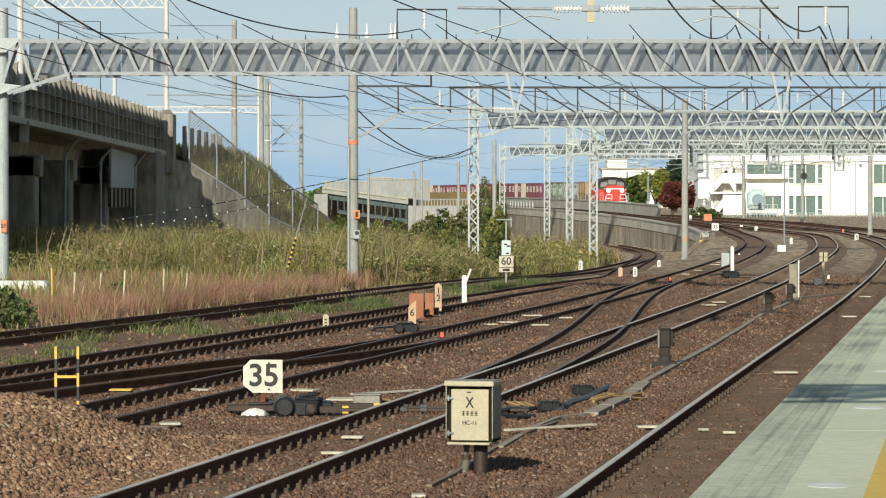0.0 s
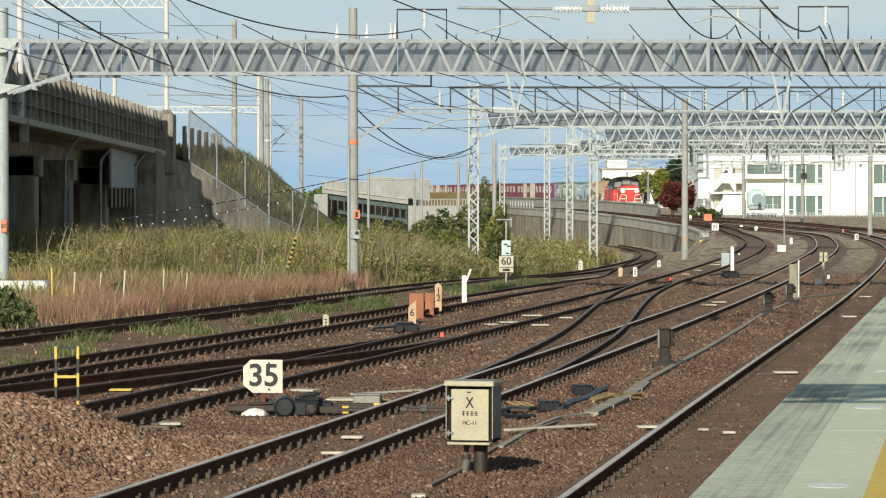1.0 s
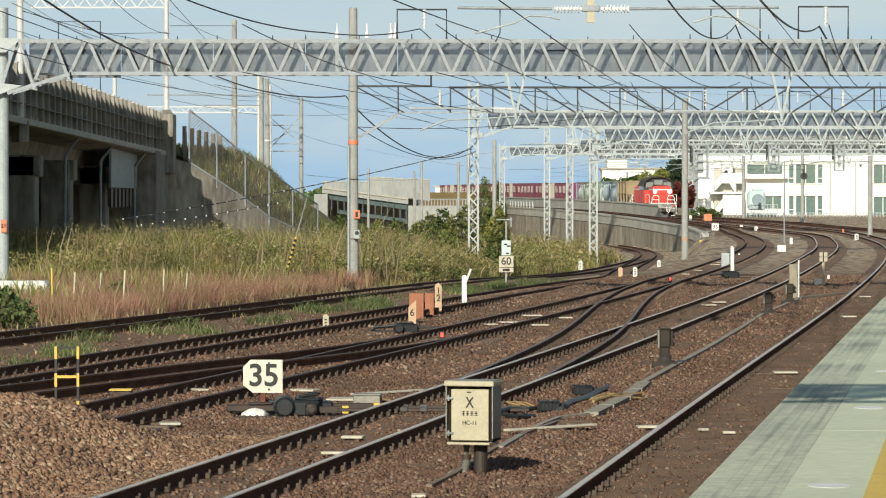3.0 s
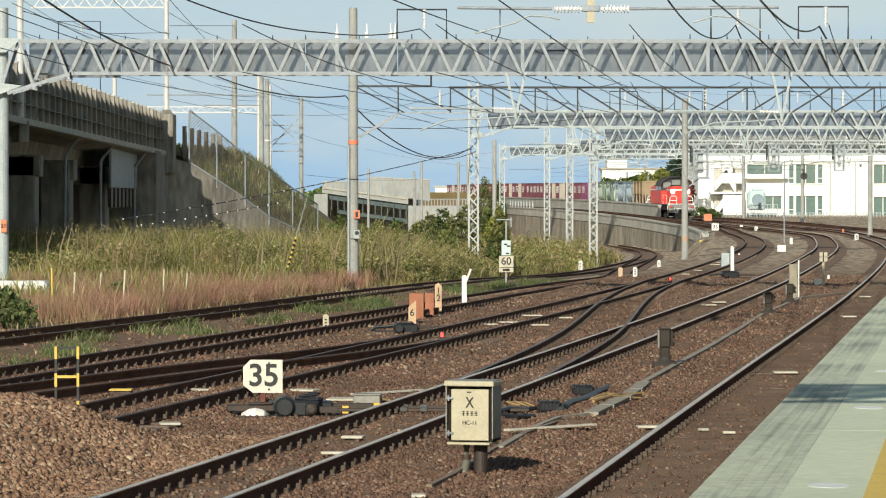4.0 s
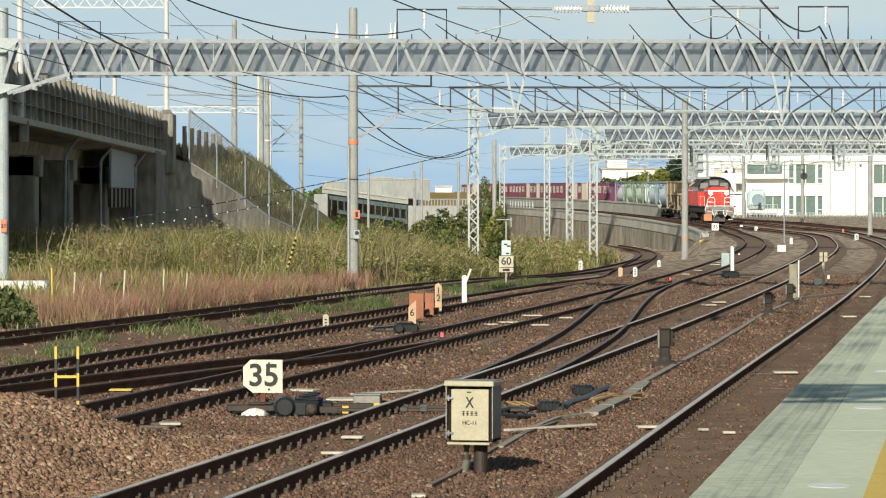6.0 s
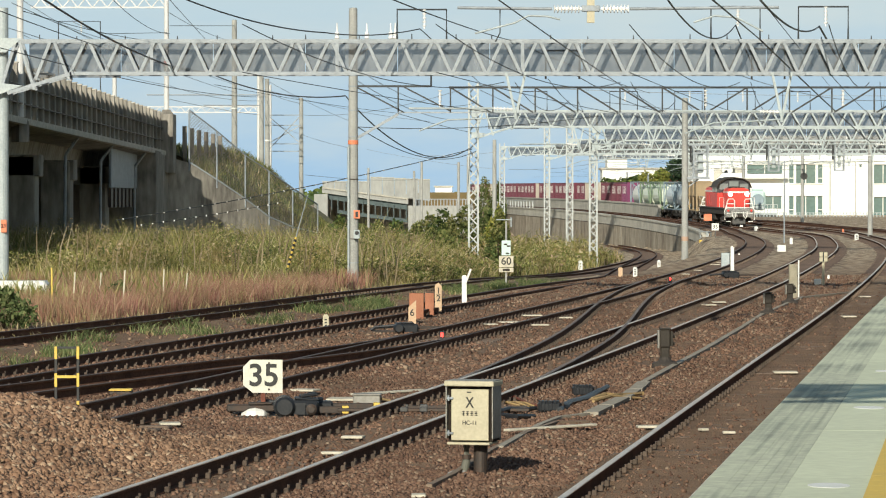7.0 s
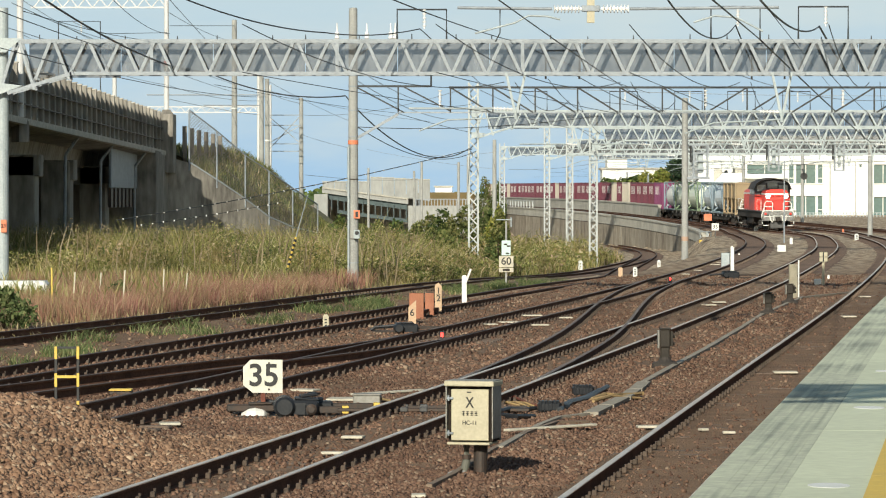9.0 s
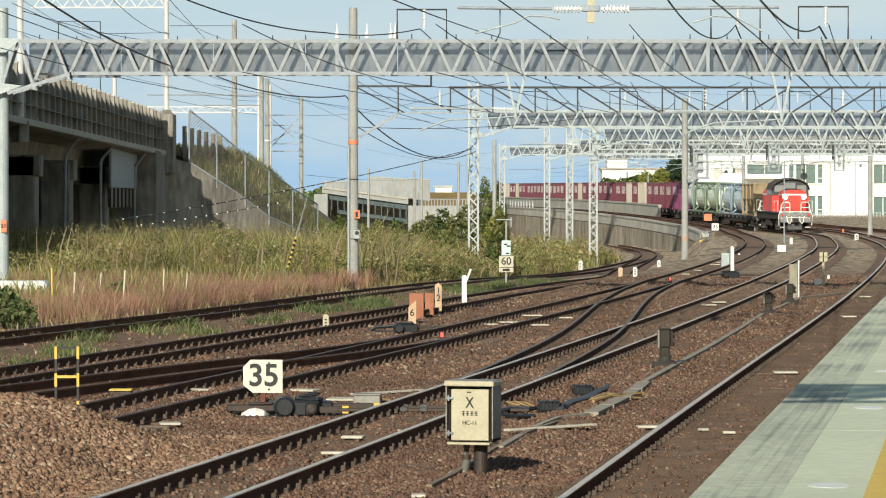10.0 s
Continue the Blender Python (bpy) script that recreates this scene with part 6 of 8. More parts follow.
blades("pink_grass", field(9000, 96, 128, 2.6, 60, 15, -0.03, 0.0, patch(0.25, 0.05)), (0.35, 0.8), (0.015, 0.03), (0.1, 0.5), M_PINK, "patches of reddish autumn grass near the concrete pole", "grass", 5)
blades("dry_grass", field(13000, 66, 150, 0.9, 7.0, 16, -0.125, 0.03), (0.06, 0.3), (0.012, 0.03), (0.1, 0.7), M_DRY, "dry straw coloured grass beside the overgrown siding", "grass", 6)
blades("mixed_weeds", field(16000, 88, 130, 3.0, 60, 17, -0.125, 0.02, patch(0.4, 0.15, 9)), (0.3, 1.0), (0.02, 0.05), (0.1, 0.5), M_REED, "olive weeds mixed into the autumn grass", "weeds", 7)


def leaf_scatter(name, xy, height, size, material, label, category, seed):
    """Small leaves at random heights over the ground, for shrubby growth."""
    rng = np.random.default_rng(seed)
    n = len(xy)
    near = np.clip(0.45 + (xy[:, 1] - 126.0) / 18.0, 0.45, 1.0) * np.clip(0.3 + (L_E.at(xy[:, 1]) - xy[:, 0] - 1.4) / 4.0, 0.3, 1.0)
    hump = near * np.array([0.84 + 0.6 * noise.noise(Vector((a * 0.55, b * 0.3, 2.0))) for a, b in xy])
    z = ground_z(xy[:, 0], xy[:, 1]) + height[0] + (height[1] - height[0]) * hump * rng.uniform(0.15, 1, n) ** 0.6
    c = np.stack([xy[:, 0], xy[:, 1], z], -1)
    u, w = rng.normal(size=(n, 3)), rng.normal(size=(n, 3))
    u /= np.linalg.norm(u, axis=1, keepdims=True)
    w -= u * (u * w).sum(1, keepdims=True)
    w /= np.linalg.norm(w, axis=1, keepdims=True)
    sz = rng.uniform(*size, (n, 1))
    s = Shape()
    s.v = [tuple(p) for p in np.stack([c - u * sz, c + w * sz * 0.45, c + u * sz, c - w * sz * 0.45], 1).reshape(-1, 3).tolist()]
    s.f = [(4 * i, 4 * i + 1, 4 * i + 2, 4 * i + 3) for i in range(n)]
    return solid(name, s, material, label, category, kind="stuff")


leaf_scatter("shrub_growth", field(120000, 127, 168, 1.4, 60, 18, -0.125, 0.036), (0.2, 2.0), (0.025, 0.065), M_REED, "shrubby olive growth mixed into the reeds", "shrubs", 19)
leaf_scatter("green_growth", field(60000, 130, 168, 1.4, 60, 19, -0.125, 0.036, patch(0.3, 0.0, 4)), (0.2, 1.8), (0.03, 0.07), M_LEAF, "patches of green leaves within the reeds", "shrubs", 20)
leaf_scatter("shrub_growth", field(20000, 172, 255, 1.6, 60, 20, -0.03, 0.05), (0.2, 1.9), (0.06, 0.14), M_REED, "shrubby olive growth along the curving siding", "shrubs", 21)
leaf_scatter("reed_tufts", field(1100, 130, 152, 2.0, 60, 23, -0.125, 0.03), (1.4, 2.4), (0.03, 0.075), M_PLUME, "pale seed tufts on top of the reeds", "reeds", 22)


def strip_spots(n, y0, y1, seed, a, b, cut, scale=0.45):
    """Clumped spots between two tracks."""
    rng = np.random.default_rng(seed)
    y = rng.uniform(y0, y1, n)
    x = L_E.at(y) + a + rng.uniform(0, 1, n) * ((L_D.at(y) - L_E.at(y)) * b)
    ok = np.array([noise.noise(Vector((p * scale * 1.8, q * scale, 5.0))) > cut for p, q in zip(x, y)]) & (np.abs(x / y) < 0.125)
    return np.stack([x[ok], y[ok]], -1)


blades("track_weeds", strip_spots(46000, 62, 150, 21, 0.85, 0.5, 0.24), (0.05, 0.32), (0.008, 0.022), (0.3, 1.3), M_WEED, "clumps of green weeds between the rusty sidings", "weeds", 8)
blades("track_weeds", strip_spots(7000, 62, 150, 22, -0.4, 0.7, 0.1), (0.05, 0.18), (0.01, 0.03), (0.2, 0.9), M_DRY, "dry grass tufts between the rusty sidings", "grass", 9)


def leaf_cloud(name, blobs, count, leaf, material, label, category, seed, trunk=None, top=True, group=""):
    """Bush or tree: many small leaves in uneven lobes, with stems below."""
    rng = np.random.default_rng(seed)
    t = thing(name, label, category, group=group)
    vs = []
    for (cx, cy, cz, rx, ry, rz), share in blobs:
        n = int(count * share)
        d = rng.normal(size=(n, 3))
        d /= np.linalg.norm(d, axis=1, keepdims=True)
        r = rng.uniform(0.35, 1.0, n) ** 0.45
        r *= np.array([0.78 + 0.4 * noise.noise(Vector(q * 2.3 + np.array([cx, cy, cz]))) for q in d])
        vs.append(np.array([cx, cy, cz]) + d * r[:, None] * np.array([rx, ry, rz]))
    c = np.concatenate(vs)
    n = len(c)
    u, w = rng.normal(size=(n, 3)), rng.normal(size=(n, 3))
    u /= np.linalg.norm(u, axis=1, keepdims=True)
    w -= u * (u * w).sum(1, keepdims=True)
    w /= np.linalg.norm(w, axis=1, keepdims=True)
    sz = rng.uniform(0.6, 1.3, (n, 1)) * leaf
    v = np.stack([c - u * sz, c + w * sz * 0.5, c + u * sz, c - w * sz * 0.5], 1)
    s = Shape()
    s.v = [tuple(p) for p in v.reshape(-1, 3).tolist()]
    s.f = [(4 * i, 4 * i + 1, 4 * i + 2, 4 * i + 3) for i in range(n)]
    part("crown", s, material, t)
    if trunk:
        x, y, z0, z1, r = trunk
        part("trunk", Shape().tube((x, y, z0), (x, y, z1), r, r * 0.5, 9), M_BARK, t)
        for k, (blob, _) in enumerate(blobs):
            part("limb", Shape().tube((x, y, z0 + (z1 - z0) * 0.45), blob[:3], r * 0.5, r * 0.15, 6), M_BARK, t)
    return t


def bush(x, y, z, r, h, material, label, seed, count=900, leaf=0.06, name="bush"):
    blobs = [((x, y, z + h * 0.5, r, r, h * 0.55), 0.4), ((x - r * 0.6, y, z + h * 0.35, r * 0.6, r * 0.6, h * 0.4), 0.2), ((x + r * 0.55, y, z + h * 0.4, r * 0.6, r * 0.6, h * 0.45), 0.2), ((x + r * 0.1, y, z + h * 0.85, r * 0.45, r * 0.45, h * 0.3), 0.2)]
    return leaf_cloud(name, blobs, count, leaf, material, label, "bush", seed, (x, y, z - 0.2, z + h * 0.5, 0.03 + r * 0.03))


bush(-9.45, 80.0, -0.25, 0.75, 0.85, M_WEED, "leafy green bush at the edge of the weeds", 31, 1800, 0.06)
bush(-8.3, 95.0, -0.3, 0.5, 0.75, M_WEED, "small green bush in front of the pink grass", 32, 500, 0.05)
bush(-10.3, 95.0, -0.3, 0.35, 0.6, M_LEAFGOLD, "small yellow-green weed bush among stakes", 33, 250, 0.05)
bush(0.35, 200.0, -1.6, 0.8, 3.0, M_SHRUB, "loose olive green bush around the lattice post", 34, 1500, 0.09)
bush(2.72, 184.0, -1.6, 0.65, 3.4, M_SHRUB, "tall loose green shrub behind the reeds", 35, 1500, 0.1)
bush(2.75, 186.0, 0.2, 0.6, 1.8, M_LEAFGOLD, "yellow-green shrub top beside the concrete pole", 36, 900, 0.12)
bush(-2.3, 185.0, -1.5, 2.4, 2.2, M_SHRUB, "low green bushes beyond the reeds", 37, 2600, 0.12)
bush(-0.3, 190.0, -1.5, 1.6, 2.3, M_SHRUB, "low green bushes beyond the reeds", 38, 1800, 0.12)


bush(4.7, 431.0, -1.6, 1.5, 6.2, M_SHRUB, "tall olive thicket on the far bank", 39, 1600, 0.16)
bush(6.3, 433.0, -1.6, 1.2, 5.8, M_LEAF, "tall green thicket on the far bank", 40, 1400, 0.16)
for k in range(9):
    bush(-6.2 + 1.05 * k + random.uniform(-0.3, 0.3), 226.0 + random.uniform(-6, 6), -1.8, 1.2 + random.uniform(-0.2, 0.3), (2.7 if k < 5 else 3.3) + random.uniform(-0.3, 0.4), M_SHRUB if k % 3 else M_LEAF, "low green bushes beyond the reeds", 70 + k, 1100, 0.15)


def tree(x, y, z0, h, r, material, label, seed, count=2200, leaf=0.28):
    rng = random.Random(seed)
    blobs = [((x + rng.uniform(-0.5, 0.5) * r, y + rng.uniform(-0.5, 0.5) * r, z0 + h * rng.uniform(0.45, 0.85), r * rng.uniform(0.4, 0.65), r * rng.uniform(0.4, 0.65), h * rng.uniform(0.14, 0.24)), 1 / 7) for _ in range(7)]
    return leaf_cloud("tree", blobs, count, leaf, material, label, "tree", seed, (x, y, z0, z0 + h * 0.75, 0.12 + h * 0.015), group="trees")


tree(24.28, 470.0, -0.5, 6.6, 2.6, M_LEAF, "broad green tree behind the ramp", 41)
tree(26.21, 460.0, -0.5, 7.2, 2.4, M_LEAFGOLD, "yellow-green autumn tree behind the ramp", 42)
tree(29.96, 480.0, -0.5, 9.6, 3.4, M_LEAFDARK, "dark conifer-like tree next to the white building", 43, 2800)
tree(25.2, 410.0, -0.2, 5.0, 2.0, M_LEAFRED, "deep red autumn tree beside the track", 44, 2600, 0.22)
tree(26.7, 411.0, -0.2, 4.9, 1.75, M_LEAFRED, "deep red autumn tree beside the track", 45, 2400, 0.22)
tree(23.59, 560.0, -0.5, 6.0, 2.6, M_LEAF, "green tree before the far white houses", 46)
tree(26.45, 580.0, -0.5, 5.8, 2.6, M_LEAF, "green tree before the far white houses", 47)
bush(27.6, 400.0, 0.2, 1.6, 1.3, M_LEAF, "low dark shrub by the white building", 48, 900, 0.14)
bush(28.8, 401.0, 0.2, 1.2, 1.1, M_LEAF, "low dark shrub by the white building", 49, 700, 0.14)


def far_woods():
    """Low hedge of trees and roofs that closes the horizon."""
    rng = np.random.default_rng(51)
    x = rng.uniform(-190, 150, 9000)
    y = rng.uniform(880, 1000, 9000)
    top = 3.2 + np.array([2.6 * noise.noise(Vector((a * 0.05, 3.0, 0.0))) + 1.2 * noise.noise(Vector((a * 0.3, 0.0, 0.0))) for a in x])
    z = rng.uniform(-1, 1, 9000) ** 2 * top
    s = Shape()
    for a, b, c, r in zip(x, y, z, rng.uniform(0.5, 1.1, 9000)):
        k = rng.uniform(-0.6, 0.6, 3)
        s.add([(a - r, b, c + k[0]), (a, b + k[1], c - r * 0.6), (a + r, b, c + k[2]), (a, b - k[1], c + r * 0.7)], [(0, 1, 2, 3)])
    solid("far_woods", s, M_LEAF, "low belt of distant green trees on the horizon", "woods", kind="stuff")


far_woods()


def far_house(x0, x1, y, z1, label, seed):
    h = thing("house", label, "house", group="far houses")
    part("wall", Shape().box(x0, y, -0.6, x1, y + 9, z1, 0.05), M_BUILD, h)
    part("roof", Shape().box(x0 - 0.3, y - 0.3, z1, x1 + 0.3, y + 9.3, z1 + 0.35, 0.05), M_WALLCONC, h)
    n = max(2, int((x1 - x0) / 2.4))
    for k in range(n):
        for z in (1.2, 4.2):
            if z + 1.3 < z1:
                a = x0 + (k + 0.5) * (x1 - x0) / n
                w = part("window", Shape().box(a - 0.55, y - 0.02, z, a + 0.55, y + 0.05, z + 1.2), M_GLASS, h)
                part("sill", Shape().box(a - 0.65, y - 0.12, z - 0.1, a + 0.65, y - 0.003, z - 0.003), M_BUILD, w)
    return h


far_house(27.35, 38.59, 640.0, 7.4, "pale flat-roofed house beyond the ramp", 1)
far_house(29.10, 32.60, 660.0, 9.4, "taller pale block beyond the ramp", 2)
far_house(-1.82, 2.08, 860.0, 5.0, "small pale house on the horizon", 3)
far_house(25.58, 28.76, 840.0, 4.4, "small pale house on the horizon", 4)


# ---- far bridge ----
def far_bridge():
    b = thing("road_bridge", "pale concrete bridge with dark steel girders beyond the field", "bridge", kind="structure")
    y = 420.0
    top = lambda x: 3.75 - 0.132 * (x + 13.6)

    def run(name, xa, xb, lo, hi, ya, yb, material, label=""):
        """A wall that follows the falling deck between two offsets from it."""
        v = [(x, q, z) for q in (ya, yb) for x, z in ((xa, top(xa) + lo), (xb, top(xb) + lo), (xb, hi(xb)), (xa, hi(xa)))]
        s = Shape().add(v, [(0, 1, 2, 3), (7, 6, 5, 4), (0, 4, 5, 1), (1, 5, 6, 2), (2, 6, 7, 3), (3, 7, 4, 0)])
        return part(name, s, material, b, label)
    run("fascia", -13.6, -3.9, -0.62, lambda x: top(x), y - 0.3, y + 0.3, M_BRIDGE)
    run("ledge", -13.6, -3.9, -0.12, lambda x: top(x) + 0.06, y - 0.45, y - 0.303, M_WALLCONC)
    x = -13.6
    while x < -2.2:
        xb, hi = x + 1.35, (4.35 if x < -8.6 else 4.85 - 0.05 * (x + 8))
        run("parapet_wall", x + 0.02, xb - 0.02, 0.064, lambda q, h=hi: h, y + 0.32, y + 0.6, M_BRIDGE)
        part("parapet_coping", Shape().box(x, y + 0.25, hi, xb, y + 0.67, hi + 0.08), M_WALLCONC, b)
        x = xb
    run("girder", -12.9, -4.0, -1.25, lambda x: top(x) - 0.62, y + 0.1, y + 0.4, M_TEAL, "dark blue-green steel girder")
    for k in range(13):
        x = -12.6 + k * 0.7
        run("web_stiffener", x, x + 0.12, -2.4, lambda q: top(q) - 0.66, y - 0.02, y + 0.098, M_TEAL)
    run("lower_girder", -11.9, -4.0, -2.7, lambda x: top(x) - 2.3, y + 0.1, y + 0.4, M_TEAL)
    part("back_shade", Shape().box(-12.90, y + 7, -1.5, -2.53, y + 7.4, 2.9), M_DECK, b)
    part("deck", Shape().box(-12.9, y + 0.7, 2.6, -3.0, y + 7.0, 3.0), M_BRIDGE, b)
    part("abutment", Shape().box(-14.51, y - 0.6, -1.5, -12.95, y + 8, 3.0, 0.05), M_BRIDGE, b)
    part("abutment", Shape().box(-3.93, y - 0.8, -1.5, 3.42, y + 0.3, 1.7, 0.05), M_BRIDGE, b)
    x = -3.10
    while x < 3.42:
        part("railing_post", Shape().box(x, y - 0.7, 1.7, x + 0.1, y - 0.6, 2.4), M_GALV, b)
        x += 0.35
    part("railing", Shape().beam((-3.10, y - 0.65, 2.42), (3.42, y - 0.65, 2.42), 0.08), M_GALV, b)
    part("earth_bank", Shape().box(-3.00, y + 8, -1.5, 3.65, y + 20, 3.2, 0.3), M_TANBANK, b, "brown earth bank")


M_TEAL = mat("dark_teal_girder", (0.05, 0.085, 0.09), 0.5, alt=(0.03, 0.05, 0.055), scale=1.5)
M_BRIDGE = mat("pale_bridge_concrete", (0.36, 0.365, 0.35), 0.9, alt=(0.26, 0.265, 0.255), scale=0.4, fine=4, streak=0.3)
M_TANBANK = mat("brown_bank", (0.2, 0.13, 0.06), 0.95, alt=(0.12, 0.1, 0.04), scale=0.5)
far_bridge()

# ---- poles ----
M_COPPERBAND = mat("faded_orange_band", (0.5, 0.3, 0.2), 0.8, alt=(0.4, 0.3, 0.24))
RAILING = thing("ramp_railing", "pale steel railing on top of the far ramp wall", "railing")
_y = 407.0
while _y < 534:
    _p, _s, _u = L_WALL.frame_at(_y, 0.15)
    part("railing_post", Shape().box(_p.x - 0.05, _y - 0.05, rise(_y), _p.x + 0.05, _y + 0.05, rise(_y) + 0.75), M_MAST, RAILING)
    if _y + 3 < 534:
        _q = L_WALL.frame_at(_y + 3, 0.15)[0]
        part("top_rail", Shape().beam((_p.x, _y, rise(_y) + 0.75), (_q.x, _y + 3, rise(_y + 3) + 0.75), 0.07), M_MAST, RAILING)
    _y += 3.0
tall_pole("concrete_pole", -9.96, 262.0, -1.5, 9.58, 0.17, 0.14, M_POLE, "weathered concrete pole behind the embankment fence")
tall_pole("concrete_pole", -13.42, 240.0, 3.0, 14.01, 0.2, 0.16, M_POLE, "concrete catenary pole on top of the embankment", [(8.3, 0.08, M_WHITE)])
tall_pole("concrete_pole", -12.40, 255.0, 2.6, 11.09, 0.17, 0.14, M_POLE, "concrete catenary pole on top of the embankment")
tall_pole("concrete_pole", -12.16, 258.0, 2.6, 10.80, 0.2, 0.15, M_POLE, "concrete catenary pole on top of the embankment", [(6.5, 0.1, M_WHITE)])
tall_pole("concrete_pole", 11.48, 177.0, -0.5, 7.3, 0.165, 0.14, M_POLE, "pale concrete pole beside the curving track", [(0.55, 0.2, M_COPPERBAND)])
tall_pole("concrete_pole", 30.01, 262.0, -0.4, 7.6, 0.18, 0.15, M_POLE, "pale concrete pole beside the far tracks")
tall_pole("concrete_pole", 33.25, 345.0, -0.4, 6.9, 0.17, 0.15, M_POLE, "concrete pole before the white building")
tall_pole("concrete_pole", 31.84, 395.0, 0.0, 7.1, 0.2, 0.16, M_POLE, "concrete pole before the white building")
tall_pole("concrete_pole", 4.14, 300.0, -1.9, 7.23, 0.19, 0.15, M_POLE, "concrete pole behind the shrubs")
tall_pole("steel_pole", 23.71, 480.0, -0.5, 5.9, 0.12, 0.1, M_GALV, "thin grey pole behind the train")
tall_pole("steel_pole", 23.65, 430.0, -0.5, 5.2, 0.1, 0.1, M_GALV, "thin grey pole behind the train")
for far_x, far_y, far_top in ((-7.9, 395.0, 5.7), (-3.05, 395.0, 5.4), (-2.2, 385.0, 6.3), (1.5, 360.0, 6.0), (2.45, 365.0, 6.6), (5.45, 395.0, 6.4), (11.5, 345.0, 5.0)):
    tall_pole("far_pole", far_x, far_y, -1.9, far_top, 0.14, 0.12, M_POLE, "distant pale pole beyond the field")


# ---- lines on the viaduct ----
def viaduct_mast(x, y, z0, z1, arm=None):
    m = thing("catenary_mast", "white painted steel catenary mast standing on the viaduct edge", "mast", group="viaduct masts")
    part("mast", Shape().tube((x, y, z0), (x, y, z1), 0.15, 0.13, 14), M_WHITESTEEL, m)
    part("foot", Shape().lathe([(0.36, z0 - 0.9), (0.36, z0 - 0.1), (0.2, z0 + 0.1)], 4, Matrix.Translation((x, y, 0)) @ Matrix.Translation((0, 0, 0))), M_PARAPET, m)
    if arm:
        x1, za, zb, pitch = arm
        part("chord", Shape().beam((x, y, za), (x1, y, za), 0.09), M_WHITESTEEL, m)
        part("chord", Shape().beam((x, y, zb), (x1, y, zb), 0.09), M_WHITESTEEL, m)
        s, k, u = Shape(), 0, x
        while u > x1 + pitch:
            s.beam((u, y, za if k % 2 else zb), (u - pitch, y, zb if k % 2 else za), 0.06)
            u, k = u - pitch, k + 1
        part("lacing", s, M_WHITESTEEL, m)
    return m


M_WHITESTEEL = mat("white_steel", (0.62, 0.62, 0.62), 0.5, alt=(0.5, 0.5, 0.5), scale=2)
viaduct_mast(-17.00, 150.0, 5.73, 11.2)
viaduct_mast(-15.71, 212.0, 7.5, 14.6, (-23.42, 13.9, 13.4, 0.42))
part("red_band", Shape().tube((-15.71, 212, 10.1), (-15.71, 212, 10.35), 0.17, n=14), M_RED, viaduct_mast(-20.25, 230.0, 5.5, 10.26))
viaduct_mast(-14.82, 300.0, 2.6, 12.5, (-24.27, 9.9, 9.45, 0.42))
viaduct_mast(-15.30, 330.0, 2.2, 12.59)
for xa, xb, y, z in ((-17.6, -13.3, 240, 10.7), (-20.5, -12.16, 258, 9.7), (-16.4, -12.4, 255, 8.9)):
    solid("cantilever_arm", pipe(Shape(), [(xa, y, z), (xb, y, z)], 0.04), M_GALV, "thin grey steel arm between viaduct masts", "wire bracket", group="viaduct arms")
bracing = thing("pole_bracing", "grey steel bracing between two concrete poles", "bracing")
for xa, za, xb, zb in ((-12.25, 8.35, -9.89, 8.35), (-12.25, 7.64, -9.89, 7.64), (-12.25, 6.34, -9.89, 6.34), (-12.25, 5.83, -9.89, 5.83), (-12.25, 5.83, -9.89, 8.35), (-12.25, 8.35, -9.89, 6.34), (-12.25, 6.34, -9.89, 7.64)):
    part("brace_bar", Shape().beam((xa, 260, za), (xb, 260, zb), 0.06), M_GALV, bracing)
portal_frame(-18.55, -16.53, 180.0, 7.6, 11.10, True, "pipe frame with insulators above the viaduct line")


M_MESHWIRE = mat("rusted_mesh_wire", (0.25, 0.24, 0.21), 0.8, alt=(0.17, 0.14, 0.11), scale=2)


# ---- fence on the wing wall and slope ----
def slope_fence():
    f = thing("slope_fence", "rusty wire mesh fence with pale posts down the embankment", "fence")
    pts = []
    for x, y, zt, zb in ((-14.57, 214.2, 7.63, 4.64), (-13.07, 215.6, 6.45, 3.65), (-11.53, 217.5, 5.07, 2.53), (-10.24, 219.5, 4.16, 1.47), (-8.95, 222.0, 3.17, 0.85), (-7.6, 226.0, 2.19, 0.48)):
        pts.append((x, y, zt, zb))
        part("fence_post", Shape().tube((x, y, zb - 0.5), (x, y, zt), 0.05, 0.05, 8), M_GALV, f)
    for p, q in zip(pts[:-1], pts[1:]):
        part("top_rail", pipe(Shape(), [(p[0], p[1], p[2]), (q[0], q[1], q[2])], 0.04, 6), M_GALV, f)
        part("bottom_rail", pipe(Shape(), [(p[0], p[1], p[3]), (q[0], q[1], q[3])], 0.05, 6), M_GALVWHITE, f)
        s = Shape()
        at = lambda u, w: (p[0] + (q[0] - p[0]) * u, p[1] + (q[1] - p[1]) * u, (p[3] + (q[3] - p[3]) * u) * (1 - w) + (p[2] + (q[2] - p[2]) * u) * w)
        # slanting wires both ways
        for k in range(-13, 14):
            for side in (1, -1):
                u0, u1 = (k / 14, k / 14 + 1.0) if side > 0 else (1 - k / 14, -k / 14)
                w0, w1 = 0.0, 1.0
                if side > 0:
                    if u0 < 0:
                        u0, w0 = 0.0, -k / 14
                    if u1 > 1:
                        u1, w1 = 1.0, 1 - k / 14
                else:
                    if u0 > 1:
                        u0, w0 = 1.0, -k / 14
                    if u1 < 0:
                        u1, w1 = 0.0, 1 - k / 14
                s.beam(at(u0, w0), at(u1, w1), 0.012)
        for w in (0.33, 0.66):
            s.beam(at(0, w), at(1, w), 0.02)
        part("wire_mesh", s, M_MESHWIRE, f, "rusted wire mesh")
    return f


slope_fence()


